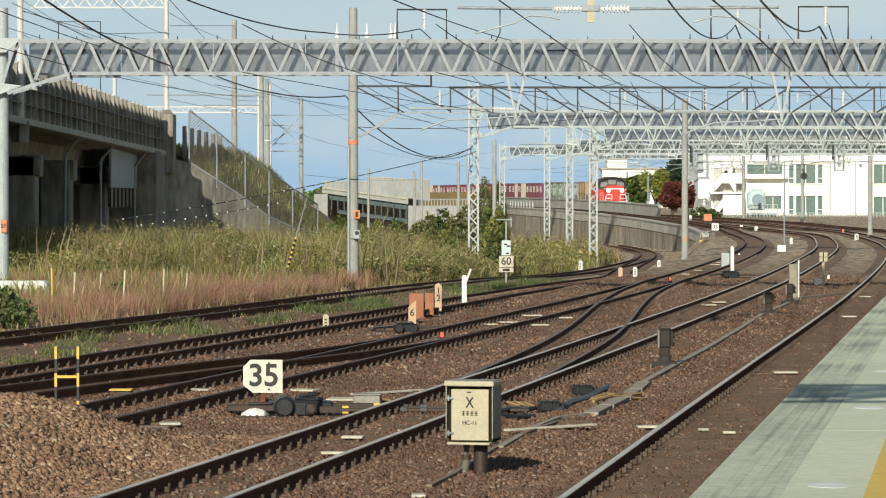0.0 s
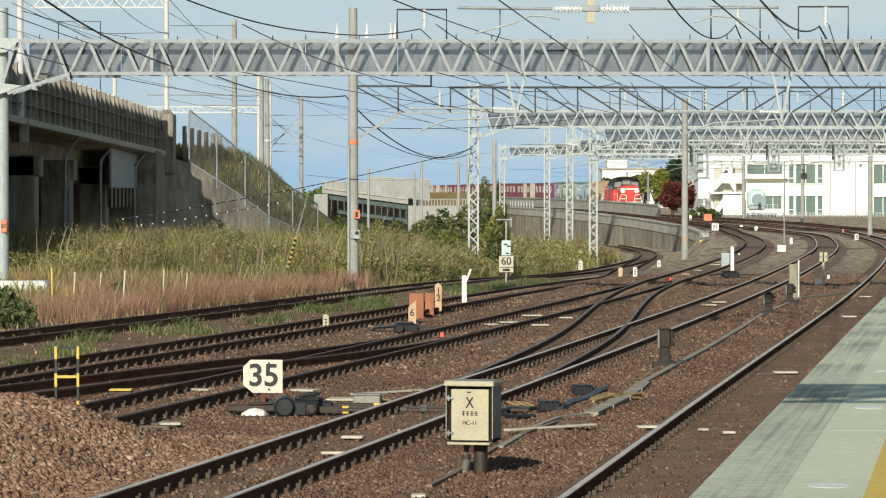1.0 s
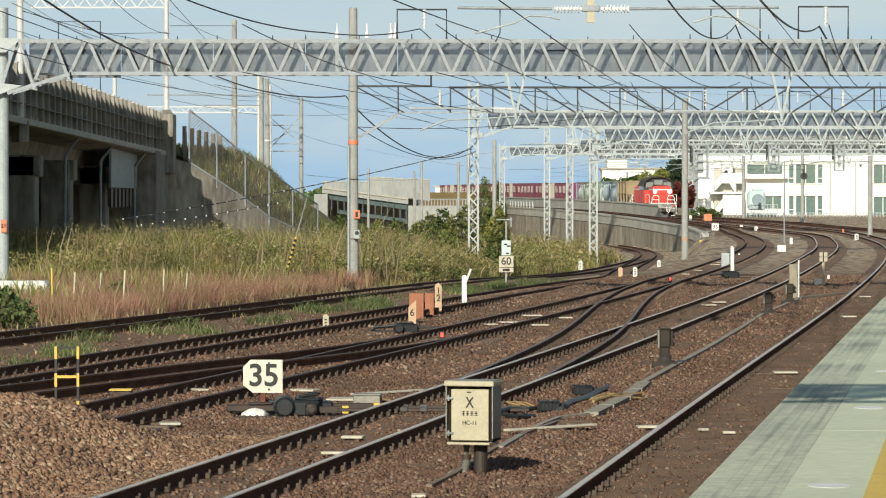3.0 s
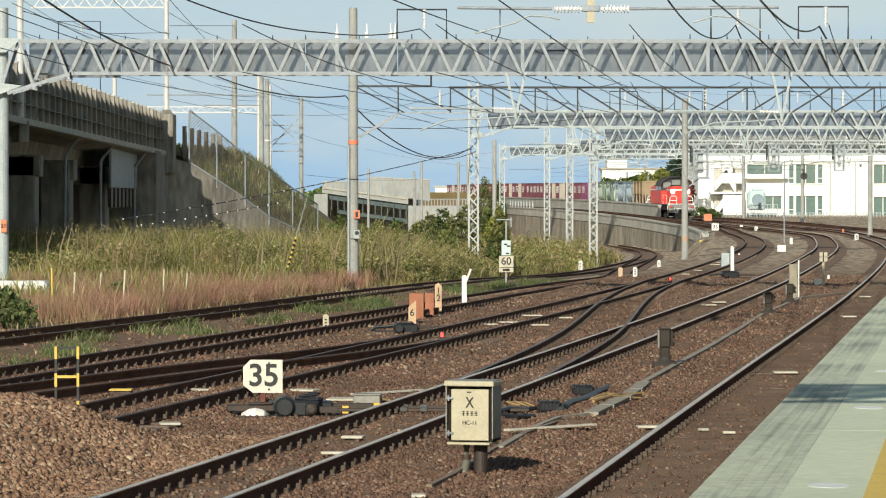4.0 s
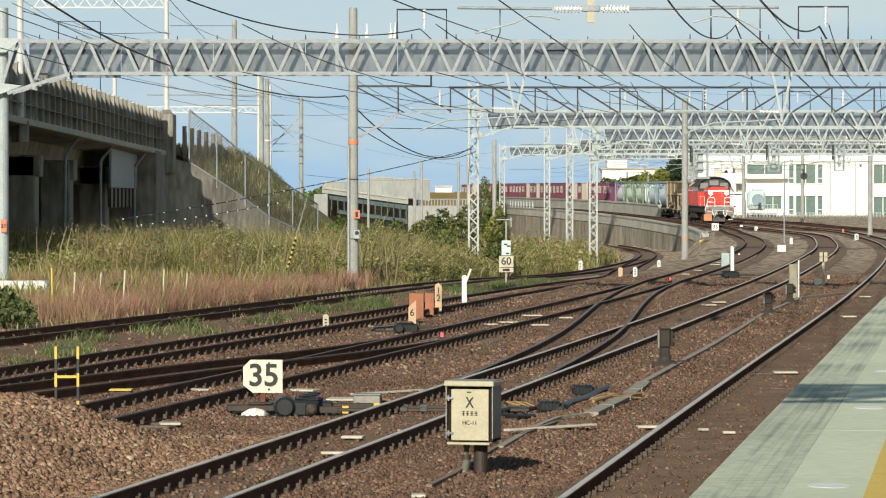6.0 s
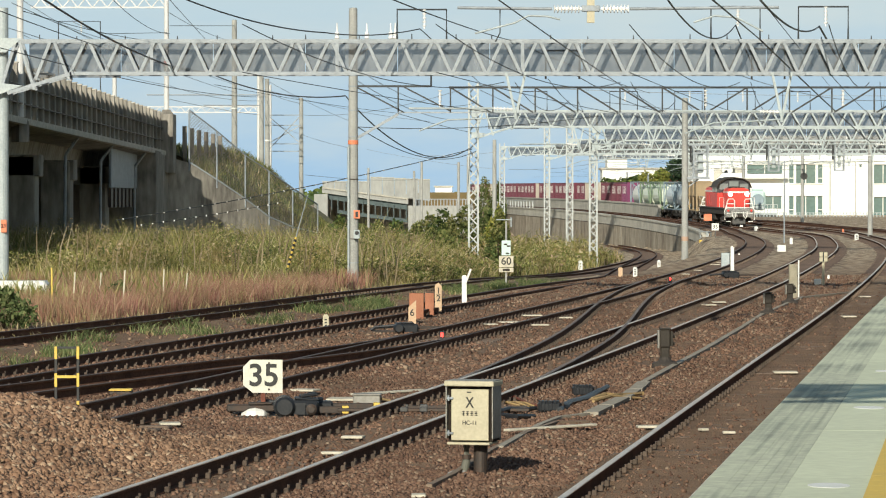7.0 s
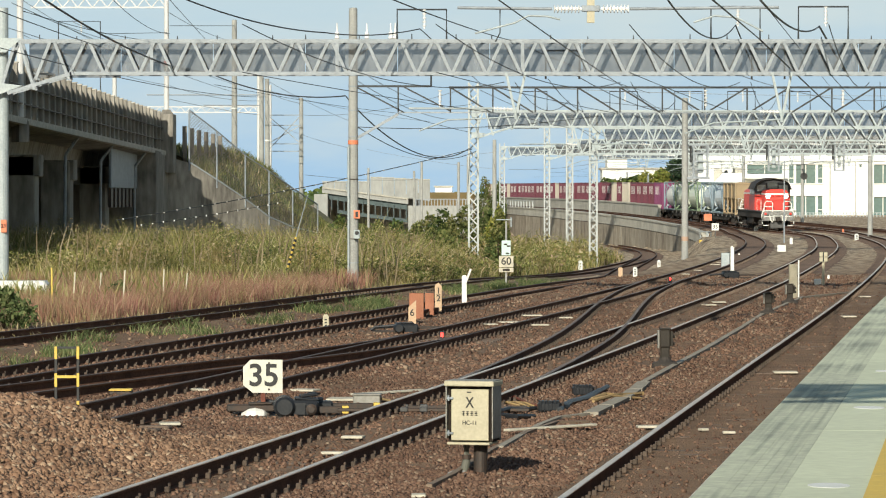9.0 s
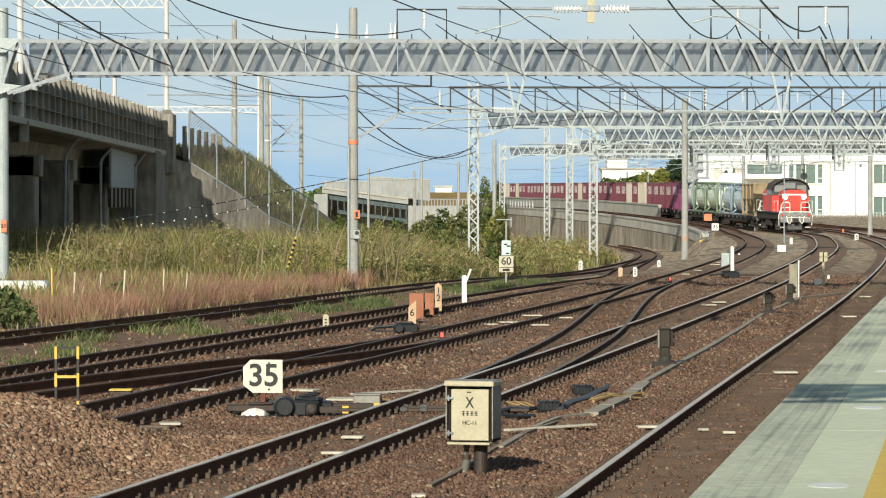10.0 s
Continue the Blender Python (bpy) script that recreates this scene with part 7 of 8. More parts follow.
def slope_z(x, y):
    cy = [c[0] for c in CREST]
    cx, cz, ex, ez = (np.interp(y, cy, [c[k] for c in CREST]) for k in (1, 2, 3, 4))
    return cz + (ez - cz) * np.clip((x - cx) / (ex - cx), 0, 1)


def slope_spots(n, seed, back):
    rng = np.random.default_rng(seed)
    y = rng.uniform(215, 330, n)
    cx, ex = (np.interp(y, [c[0] for c in CREST], [c[k] for c in CREST]) for k in (1, 3))
    return np.stack([cx - back + rng.uniform(0, 1, n) * (ex - 0.1 - cx + back), y], -1)


blades("slope_grass", slope_spots(26000, 61, 4.0), (0.15, 0.5), (0.02, 0.06), (0.1, 0.7), M_REED, "dry olive grass covering the embankment slope", "grass", 62, slope_z)
blades("slope_weeds", slope_spots(22000, 63, 4.0), (0.15, 0.6), (0.02, 0.06), (0.1, 0.7), M_SHRUB, "olive weeds covering the embankment slope", "weeds", 64, slope_z)


# ---- trackside things ----
def gz(x, y):
    return float(ground_z(x, y))


def cable_cabinet():
    x, y = 0.305, 36.8
    c = thing("cable_cabinet", "cream painted cable cabinet on two stub pipes beside the track", "cabinet", at=pose(x, y, 0, 0, 0, -15))
    w, d, z0, z1 = 0.24, 0.15, 0.2, 0.745
    # Casing colour is near black to stand in for shade around the door.
    part("body", Shape().box(-w + 0.012, -d + 0.03, z0, w - 0.012, d - 0.01, z1, 0.004), M_RECESS, c, "brown inner casing coloured near black for the shaded recess")
    for sx in (-1, 1):
        part("side_sheet", Shape().box(sx * (w - 0.005) - 0.006, -d - 0.035, z0 + 0.03, sx * (w - 0.005) + 0.006, d, z1, 0.002), M_SIDEGREY, c, "dull grey side sheet")
    part("back_sheet", Shape().box(-w, d - 0.008, z0, w, d + 0.004, z1), M_SIDEGREY, c)
    door = part("door", Shape().box(-w + 0.05, -d - 0.012, z0 + 0.01, w - 0.05, -d + 0.018, z1 - 0.03, 0.006), M_CREAM, c, "cream door panel")
    part("roof", Shape().box(-w - 0.012, -d - 0.055, z1, w + 0.012, d + 0.02, z1 + 0.05, 0.008), M_CREAM, c)
    part("roof_sheet", Shape().box(-w - 0.006, -d - 0.045, z1 + 0.0505, w + 0.006, d + 0.012, z1 + 0.056), M_SIDEGREY, c)
    part("bottom_tray", Shape().box(-w + 0.02, -d - 0.06, z0 - 0.03, w - 0.03, d, z0 - 0.006, 0.005), M_CREAM, c)
    for z in (z0 + 0.07, z1 - 0.13):
        part("hinge", Shape().box(-w + 0.01, -d - 0.034, z, -w + 0.075, -d - 0.012, z + 0.022, 0.004).tube((-w + 0.03, -d - 0.036, z - 0.015), (-w + 0.03, -d - 0.036, z + 0.04), 0.01, n=8), M_GALV, door)
    part("letter", text_mesh("X", 0.15, M_LETTER), None, door, at=pose(0.0, -d - 0.014, 0.58) @ Matrix.Diagonal((0.74, 1, 1, 1)))
    part("letters", text_mesh("HC-11", 0.055, M_LETTER), None, door, at=pose(-0.0, -d - 0.014, 0.385))
    for k in range(4):
        for dz in (0.0, 0.016, 0.032):
            part("label_bar", Shape().box(-0.08 + k * 0.043, -d - 0.0145, 0.458 + dz, -0.05 + k * 0.043, -d - 0.0125, 0.465 + dz), M_LETTER, door)
        part("label_bar", Shape().box(-0.068 + k * 0.043, -d - 0.0145, 0.455, -0.061 + k * 0.043, -d - 0.0125, 0.5), M_LETTER, door)
    part("label_bar", Shape().box(-0.03, -d - 0.0145, 0.68, 0.015, -d - 0.0125, 0.692), M_LETTER, door)
    part("leg", pipe(Shape(), [(-0.1, -0.02, -0.32), (-0.1, -0.02, -0.12), (-0.075, 0.0, 0.0), (-0.075, 0.0, z0 - 0.03)], 0.04, 14), M_WEATHERED2, c, "weathered conduit pipe")
    part("pipe_collar", Shape().tube((-0.075, 0, 0.02), (-0.075, 0, 0.06), 0.048, n=14), M_DARKSTEEL, c)
    part("leg", Shape().tube((0.06, 0.03, -0.3), (0.06, 0.03, z0 - 0.03), 0.07, 0.07, 16), M_DARKSTEEL, c, "dark steel pipe")
    part("footing", Shape().lathe([(0.15, -0.3), (0.12, -0.12), (0.05, -0.09)], 10, Matrix.Translation((-0.14, -0.05, 0))), M_POLE, c)


M_SIDEGREY = mat("dull_grey_sheet", (0.3, 0.29, 0.26), 0.6, alt=(0.2, 0.19, 0.165), scale=4, fine=25)
M_WEATHERED2 = mat("grey_conduit", (0.13, 0.13, 0.105), 0.8, alt=(0.12, 0.12, 0.1), scale=6)
M_RECESS = mat("shaded_recess_casing", (0.018, 0.014, 0.011), 0.8, alt=(0.03, 0.022, 0.017), scale=2, spec=0.15)
M_LETTER = mat("lettering_black", (0.02, 0.02, 0.02), 0.6)
cable_cabinet()


def speed_board():
    x, y = -2.32, 48.0
    b = thing("speed_board", "white hexagonal speed board with black numerals on a rusty post", "sign", at=pose(x, y, 0, 0, 0, -3))
    s = Shape()
    out = [(-0.255, 0.42), (-0.16, 0.512), (0.255, 0.512), (0.255, 0.085), (-0.13, 0.085), (-0.255, 0.185)]
    s.add([(a, -0.01, c) for a, c in out] + [(a, 0.01, c) for a, c in out], [(5, 4, 3, 2, 1, 0), (6, 7, 8, 9, 10, 11)] + [(i, (i + 1) % 6, (i + 1) % 6 + 6, i + 6) for i in range(6)])
    plate = part("plate", s, M_SIGNWHITE, b)
    part("numerals", text_mesh("35", 0.4, M_LETTER, bold=0.018), None, plate, at=pose(0.01, -0.013, 0.3))
    for z in (0.47, 0.13):
        part("bolt", Shape().tube((0.1 - 0.02, -0.02, z), (0.08, -0.005, z), 0.014, n=8), M_DARKSTEEL, plate)
    part("post", Shape().box(-0.03, 0.012, -0.4, 0.03, 0.05, 0.5, 0.005), M_RUST, b, "rusty red steel post")
    part("foot_stone", Shape().lathe([(0.2, -0.3), (0.17, -0.14), (0.08, -0.09)], 9, Matrix.Translation((-0.1, -0.05, 0))), M_WHITE, b, "white painted footing")


M_RUST = mat("rust_red_post", (0.2, 0.06, 0.035), 0.85, alt=(0.12, 0.04, 0.025))
speed_board()


def striped_gate():
    y = 43.8
    g = thing("striped_frame", "yellow and black striped steel frame behind the stone heap", "barrier frame")
    for x in (-4.55, -4.29):
        z, k = 0.05, 0
        while z < 0.85:
            part("stripe", Shape().box(x - 0.016, y - 0.016, z, x + 0.016, y + 0.016, min(z + 0.16, 0.85), 0.003), M_YELLOW if k % 2 == 0 else M_BLACK, g)
            z, k = z + 0.163, k + 1
    xa, xb = -4.55 + 0.017, -4.29 - 0.017
    part("top_bar", Shape().box(xa, y - 0.012, 0.825, xb, y + 0.012, 0.85), M_BLACK, g)
    part("middle_bar", Shape().box(xa, y - 0.012, 0.48, xb, y + 0.012, 0.51), M_YELLOW, g)
    for a, b, y in ((-5.87, -5.57, 53.5), (-4.66, -4.35, 52.0)):
        bx = thing("cover_plate", "yellow edged dark metal cover between the rails", "cover", group="cover plates")
        part("cover", Shape().box(a, y, -0.25, b, y + 0.3, -0.1, 0.01), M_DARKSTEEL, bx)
        part("edge_strip", Shape().box(a, y - 0.02, -0.098, b, y + 0.3, -0.075, 0.005), M_YELLOW, bx)


striped_gate()


def point_machine(x, y, rot, scale=1.0, label="black cast point machine bolted beside the switch rails"):
    z = gz(x, y)
    m = thing("point_machine", label, "point machine", at=pose(x, y, z, 0, 0, rot), group="point machines")
    k = scale
    part("case", Shape().box(-0.2 * k, -0.16 * k, 0.0, 0.28 * k, 0.16 * k, 0.19 * k, 0.03), M_BLACKCAST, m)
    part("motor", Shape().lathe([(0.04, -0.12), (0.09, -0.11), (0.1, -0.08), (0.1, 0.12), (0.08, 0.16)], 18, Matrix.Translation((-0.14 * k, -0.16 * k, 0.11 * k)) @ pose(0, 0, 0, 90, 0, 0)), M_BLACKCAST, m)
    part("lid", Shape().box(-0.18 * k, -0.14 * k, 0.192 * k, 0.2 * k, 0.14 * k, 0.22 * k, 0.015), M_BLACKCAST, m)
    part("rod", Shape().box(0.28 * k, -0.03, 0.08, 0.95 * k, 0.03, 0.12, 0.006), M_DARKSTEEL, m)
    part("rod", Shape().box(0.28 * k, 0.06, 0.1, 0.8 * k, 0.11, 0.14, 0.006), M_DARKSTEEL, m)
    part("base_plate", Shape().box(-0.65 * k, -0.1, 0.0, 0.9 * k, 0.18, 0.05, 0.01), M_DARKSTEEL, m)
    part("cable_duct", pipe(Shape(), [(-0.2 * k, 0.05, 0.15), (-0.6 * k, 0.1, 0.12), (-0.72 * k, 0.12, 0.02)], 0.035), M_BLACKCAST, m)
    return m


M_BLACKCAST = mat("black_cast_iron", (0.014, 0.016, 0.02), 0.45, 0.2, alt=(0.03, 0.032, 0.036), scale=5)


def switch_machine():
    """Large point machine with its operating arms beside the main line."""
    x, y = -1.80, 47.9
    m = thing("point_machine", "large black point machine with yellow tipped arms beside the speed board", "point machine", at=pose(x, y, gz(x, y) - 0.01, 0, 0, 4), group="point machines")
    part("case", Shape().box(-0.16, -0.16, 0.02, 0.2, 0.2, 0.23, 0.03), M_BLACKCAST, m)
    part("lid", Shape().box(-0.12, -0.12, 0.232, 0.19, 0.2, 0.262, 0.012, pose(0, 0, 0, 0, 3, 0)), M_BLACKCAST, m)
    part("lid_handle", pipe(Shape(), [(-0.02, 0.0, 0.25), (-0.02, 0.0, 0.3), (0.12, 0.0, 0.3), (0.12, 0.0, 0.25)], 0.012), M_DARKSTEEL, m)
    motor = part("motor", Shape().lathe([(0.03, -0.2), (0.11, -0.19), (0.13, -0.16), (0.13, 0.14), (0.1, 0.18)], 24, Matrix.Translation((-0.24, -0.06, 0.15)) @ pose(0, 0, 0, 90, 0, 0)), M_BLACKCAST, m)
    for k in range(4):
        part("cooling_rib", Shape().lathe([(0.13, 0.0), (0.142, 0.006), (0.142, 0.018), (0.13, 0.024)], 24, Matrix.Translation((-0.24, -0.02 + 0.06 * k - 0.08, 0.15)) @ pose(0, 0, 0, 90, 0, 0)), M_BLACKCAST, motor)
    part("left_arm", Shape().box(-0.98, 0.0, 0.08, -0.36, 0.12, 0.17, 0.015), M_DARKSTEEL, m)
    part("left_cover", Shape().box(-0.7, -0.02, 0.172, -0.4, 0.14, 0.2, 0.008), M_DARKSTEEL, m)
    for ya, yb, x1, z in ((-0.1, -0.02, 0.5, 0.1), (0.24, 0.34, 0.92, 0.12)):
        arm = part("right_arm", Shape().box(0.2, ya, z - 0.04, x1, yb, z + 0.05, 0.01), M_DARKSTEEL, m)
        part("yellow_tip", Shape().box(x1 + 0.001, ya - 0.005, z - 0.045, x1 + 0.085, yb + 0.005, z + 0.055, 0.008), M_YELLOW, arm, "yellow painted arm tip")
    part("base_plate", Shape().box(-1.0, -0.2, 0.0, 0.95, 0.38, 0.03, 0.008), M_UNDER, m)
    part("gear_case", Shape().box(0.02, -0.22, 0.03, 0.18, -0.161, 0.2, 0.02), M_BLACKCAST, m)
    part("crank_cover", Shape().lathe([(0.07, 0.0), (0.07, 0.04), (0.04, 0.06)], 14, Matrix.Translation((0.1, -0.222, 0.12)) @ pose(0, 0, 0, 90, 0, 0)), M_DARKSTEEL, m)
    part("rear_case", Shape().box(-0.05, 0.21, 0.03, 0.4, 0.46, 0.2, 0.03), M_BLACKCAST, m)
    part("lid_hump", Shape().box(0.0, -0.05, 0.26, 0.22, 0.14, 0.3, 0.015, pose(0, 0, 0, 0, -6, 8)), M_BLACKCAST, m)
    for bx, by in ((-0.9, -0.12), (-0.45, -0.14), (0.3, -0.15), (0.6, 0.3), (0.85, 0.0)):
        part("bolt", Shape().tube((bx, by, 0.03), (bx, by, 0.065), 0.022, n=6), M_DARKSTEEL, m)
    for k, pts in enumerate(([(0.1, 0.2, 0.2), (0.25, 0.4, 0.22), (0.1, 0.6, 0.05), (-0.4, 0.7, 0.02)], [(-0.1, 0.2, 0.15), (-0.5, 0.35, 0.2), (-0.9, 0.4, 0.02)])):
        part("cable_hose", pipe(Shape(), pts, 0.03), M_BLACKCAST, m)


switch_machine()


def tool_box():
    """Grey instrument box with pale boards round it, behind the point machine."""
    b = thing("instrument_box", "grey steel instrument box lying behind the point machine", "box", at=pose(-1.02, 51.0, gz(-1.02, 51.0), 0, 0, -4))
    part("case", Shape().box(-0.2, -0.14, 0.0, 0.17, 0.14, 0.12, 0.012), M_SIDEGREY, b)
    part("lid", Shape().box(-0.21, -0.15, 0.121, 0.18, 0.15, 0.14, 0.006), M_SIDEGREY, b)
    part("end_hole", Shape().box(0.171, -0.08, 0.03, 0.174, 0.08, 0.1), M_BLACK, b)


tool_box()


def ribbed_box(x, y, rot):
    b = thing("junction_box", "small black ribbed junction box among cables by the track", "junction box", at=pose(x, y, gz(x, y), 0, 0, rot), group="junction boxes")
    part("case", Shape().box(-0.15, -0.1, 0.0, 0.15, 0.1, 0.15, 0.035), M_BLACKCAST, b)
    for k in range(6):
        part("rib", Shape().box(-0.13 + 0.047 * k, -0.108, 0.015, -0.115 + 0.047 * k, 0.108, 0.158, 0.004), M_BLACKCAST, b)
    part("end_cap", Shape().box(0.15, -0.07, 0.02, 0.19, 0.07, 0.13, 0.012), M_DARKSTEEL, b)
    part("gland", pipe(Shape(), [(0.18, 0, 0.07), (0.26, 0.03, 0.06)], 0.035), M_BLACKCAST, b)


ribbed_box(1.38, 48.35, 6)
ribbed_box(1.97, 52.45, 8)
for rod_y, rod_z in ((47.55, -0.11), (48.0, -0.13), (48.35, -0.12)):
    rod = thing("stretcher_rod", "dark steel stretcher rod with bright clevis under the switch rails", "rod", group="stretcher rods")
    part("bar", Shape().box(-1.35, rod_y, rod_z - 0.02, 1.1, rod_y + 0.05, rod_z + 0.02, 0.006), M_DARKSTEEL, rod)
    for cx in (-0.55, -0.3, 0.3):
        part("clevis", Shape().box(cx, rod_y - 0.02, rod_z - 0.025, cx + 0.1, rod_y + 0.07, rod_z + 0.035, 0.01), M_GUARD, rod)
point_machine(-0.81, 77.62, 8, 1.0, "black point machine beside the sidings")
point_machine(9.98, 130.13, 8, 1.2, "grey point machine near the curved track")


def stub_signal(x, y, h, label="weathered dark trackside instrument post on a flat base"):
    z = gz(x, y)
    s = thing("instrument_post", label, "instrument post", at=pose(x, y, z, 0, 0, random.uniform(-8, 8)), group="instrument posts")
    part("base", Shape().box(-0.2, -0.16, -0.04, 0.2, 0.16, 0.08, 0.025), M_UNDER, s)
    part("flange", Shape().lathe([(0.14, 0.08), (0.1, 0.12), (0.085, 0.16)], 12), M_UNDER, s)
    part("stem", Shape().box(-0.075, -0.07, 0.1, 0.07, 0.07, h * 0.6, 0.02), M_WEATHERED, s)
    part("head", Shape().box(-0.09, -0.1, h * 0.52, 0.08, 0.1, h, 0.02), M_WEATHERED, s)
    part("side_plate", Shape().box(-0.125, -0.115, h * 0.5, -0.094, 0.06, h * 0.99, 0.01), M_SIDEGREY, s, "pale worn edge plate")
    part("side_plate", Shape().box(0.084, -0.11, h * 0.55, 0.125, 0.09, h * 0.96, 0.012), M_WEATHERED, s)
    for z in (0.62, 0.82):
        part("bolt", Shape().tube((0.125, -0.02, h * z), (0.16, -0.02, h * z), 0.028, n=8), M_WEATHERED, s)
    part("cap", Shape().box(-0.1, -0.11, h, 0.09, 0.11, h + 0.025, 0.008), M_WEATHERED, s)
    return s


M_WEATHERED = mat("weathered_grey_box", (0.045, 0.037, 0.028), 0.8, alt=(0.02, 0.016, 0.012), scale=7)
stub_signal(3.58, 60.07, 0.6)
stub_signal(7.62, 87.24, 0.5)
stub_signal(9.03, 97.04, 0.5)


def marker_post(x, y, h, w, material, label, top="round", num="", lean=0.0):
    z = gz(x, y)
    p = thing("marker_post", label, "marker post", at=pose(x, y, z - 0.1, 0, lean, 0), group="marker posts")
    hh = h + 0.1
    s = Shape()
    if top == "point":
        out = [(-w / 2, 0), (w / 2, 0), (w / 2, hh), (-w / 2, hh - w * 0.9)]
    elif top == "peak":
        out = [(-w / 2, 0), (w / 2, 0), (w / 2, hh - w * 0.55), (w * 0.0, hh), (-w / 2, hh - w * 0.4)]
    else:
        out = [(-w / 2, 0), (w / 2, 0), (w / 2, hh - w * 0.3), (w * 0.28, hh), (-w * 0.28, hh), (-w / 2, hh - w * 0.3)]
    n, d = len(out), w * 0.42
    s.add([(a, -d, c) for a, c in out] + [(a, d, c) for a, c in out], [tuple(range(n)), tuple(range(2 * n - 1, n - 1, -1))] + [(i, i + n, (i + 1) % n + n, (i + 1) % n) for i in range(n)])
    body = part("post", s, material, p)
    if num == "bars":
        for k in range(4):
            part("mark_bar", Shape().box(-w * 0.2, -d - 0.006, hh * 0.35 + k * hh * 0.13, w * 0.2, -d - 0.001, hh * 0.41 + k * hh * 0.13), M_LETTER, body)
    elif num:
        for k, ch in enumerate(num):
            part("numeral", text_mesh(ch, w * 1.25, M_LETTER), None, body, at=pose(0, -d - 0.004, hh * 0.62 - k * w * 1.15 + (0.12 if len(num) > 1 else -0.05)))
        if len(num) > 1:
            part("mark_bar", Shape().box(-w * 0.3, -d - 0.006, hh * 0.62 + 0.12 - w * 0.62, w * 0.3, -d - 0.001, hh * 0.62 + 0.12 - w * 0.52), M_LETTER, body)
    return p


M_PEACH = mat("peach_board", (0.62, 0.45, 0.3), 0.8, alt=(0.5, 0.34, 0.22), scale=3)
M_COPPER = mat("rusty_orange_plate", (0.42, 0.17, 0.09), 0.7, alt=(0.28, 0.1, 0.055), scale=2)
marker_post(-0.68, 82.48, 0.5, 0.17, M_PEACH, "peach coloured concrete gradient post with a numeral", "point", "6")
marker_post(-0.11, 88.40, 0.74, 0.16, M_PEACH, "peach coloured concrete curve post with a fraction", "peak", "12")
marker_post(0.53, 92.84, 0.82, 0.12, M_WHITE, "white painted post with a slanted arm", "round")
marker_post(-2.40, 76.34, 0.36, 0.12, M_CREAM, "short cream distance post with faded marks", "round", "bars")
marker_post(6.28, 131.99, 0.35, 0.15, M_PEACH, "short cream post beside the sidings")
marker_post(6.85, 132.94, 0.35, 0.15, M_WHITE, "short white post beside the sidings", "round", "bars")
marker_post(8.29, 225.0, 0.62, 0.25, M_WHITE, "small white square post at the reed edge", "round", "bars")
marker_post(9.10, 157.13, 0.3, 0.13, M_WHITE, "short white post near the ramp", "round", "bars")
marker_post(10.86, 139.99, 0.95, 0.13, M_WHITE, "tall white post beside the grey cabinet", "peak")
marker_post(24.79, 309.8, 0.35, 0.25, M_WHITE, "white clearance post between far tracks")
marker_post(25.1, 299.0, 0.4, 0.3, M_WHITE, "white clearance post between far tracks")
marker_post(21.04, 225.37, 0.4, 0.17, M_WHITE, "short white post by the curve")
marker_post(26.97, 243.17, 0.42, 0.25, M_WHITE, "short white post by the far curve", "round", "bars")
marker_post(30.50, 284.32, 0.35, 0.12, M_ORANGE, "short orange post by the far curve")
marker_post(22.9, 345.1, 0.75, 0.25, M_WHITE, "white post where the ramp wall ends", "peak")
marker_post(13.36, 129.22, 0.14, 0.08, M_WHITE, "tiny white peg beside the crossed board")
for x, y in ((11.15, 155.29), (12.01, 162.10), (12.75, 167.99), (13.43, 172.70), (14.11, 177.69)):
    marker_post(x, y, 0.1, 0.07, M_WHITE, "tiny white peg in a row between tracks")


def post_arm():
    x, y = 0.53, 92.84
    solid("slanted_arm", Shape().beam((x + 0.02, y - 0.06, 0.45), (x + 0.16, y - 0.06, 0.82), 0.05), M_WHITE, "white slanted arm fixed to the marker post", "marker arm")


post_arm()


def panel(name, low, high, material, label, category, legs=None, d=0.05):
    """An upright plate standing on the ground between two plan points."""
    (x0, y, z0), (x1, _, z1) = low, high
    t = thing(name, label, category)
    part("plate", Shape().box(x0, y, z0, x1, y + d, z1, min(0.01, d / 4)), material, t)
    if legs is not None:
        for x in legs:
            part("leg", Shape().box(x - 0.03, y + d, gz(x, y) - 0.1, x + 0.03, y + d + 0.04, z1 - 0.02), M_GUARD, t)
    return t


M_TAN2 = mat("weathered_tan_case", (0.36, 0.33, 0.25), 0.8, alt=(0.24, 0.215, 0.16), scale=4)
panel("orange_plate", (-0.77, 85.00, -0.23), (-0.44, 85.00, 0.42), M_COPPER, "rusty orange steel plate behind the gradient post", "plate", d=0.3)
panel("orange_plate", (-0.42, 87.00, -0.18), (-0.21, 87.00, 0.37), M_COPPER, "rusty orange steel plate on the ballast", "plate", d=0.2)
panel("grey_cabinet", (10.98, 147.00, -0.18), (11.3, 147.00, 0.42), M_GALVWHITE, "small grey cabinet on a post near the points", "cabinet", [11.30], d=0.25)
panel("white_box", (16.86, 188.00, -0.13), (17.29, 188.00, 0.21), M_WHITE, "small white trackside box between tracks", "box", d=0.35)
panel("white_box", (11.97, 120.00, -0.20), (12.18, 120.00, -0.02), M_WHITE, "small white box with a dark mark by the track", "box", d=0.2)
panel("orange_box", (21.96, 313.7, 0.65), (22.62, 313.7, 1.22), M_ORANGE, "orange equipment box at the far points", "box", [22.29], d=0.5)
panel("relay_case", (9.57, 103.00, -0.18), (9.80, 103.00, 0.76), M_TAN2, "tall weathered cream relay case beside the main line", "cabinet", d=0.25)
panel("relay_case_edge", (9.77, 102.60, -0.20), (9.81, 102.60, 0.89), M_WHITE, "narrow white post beside the relay case", "post", d=0.06)
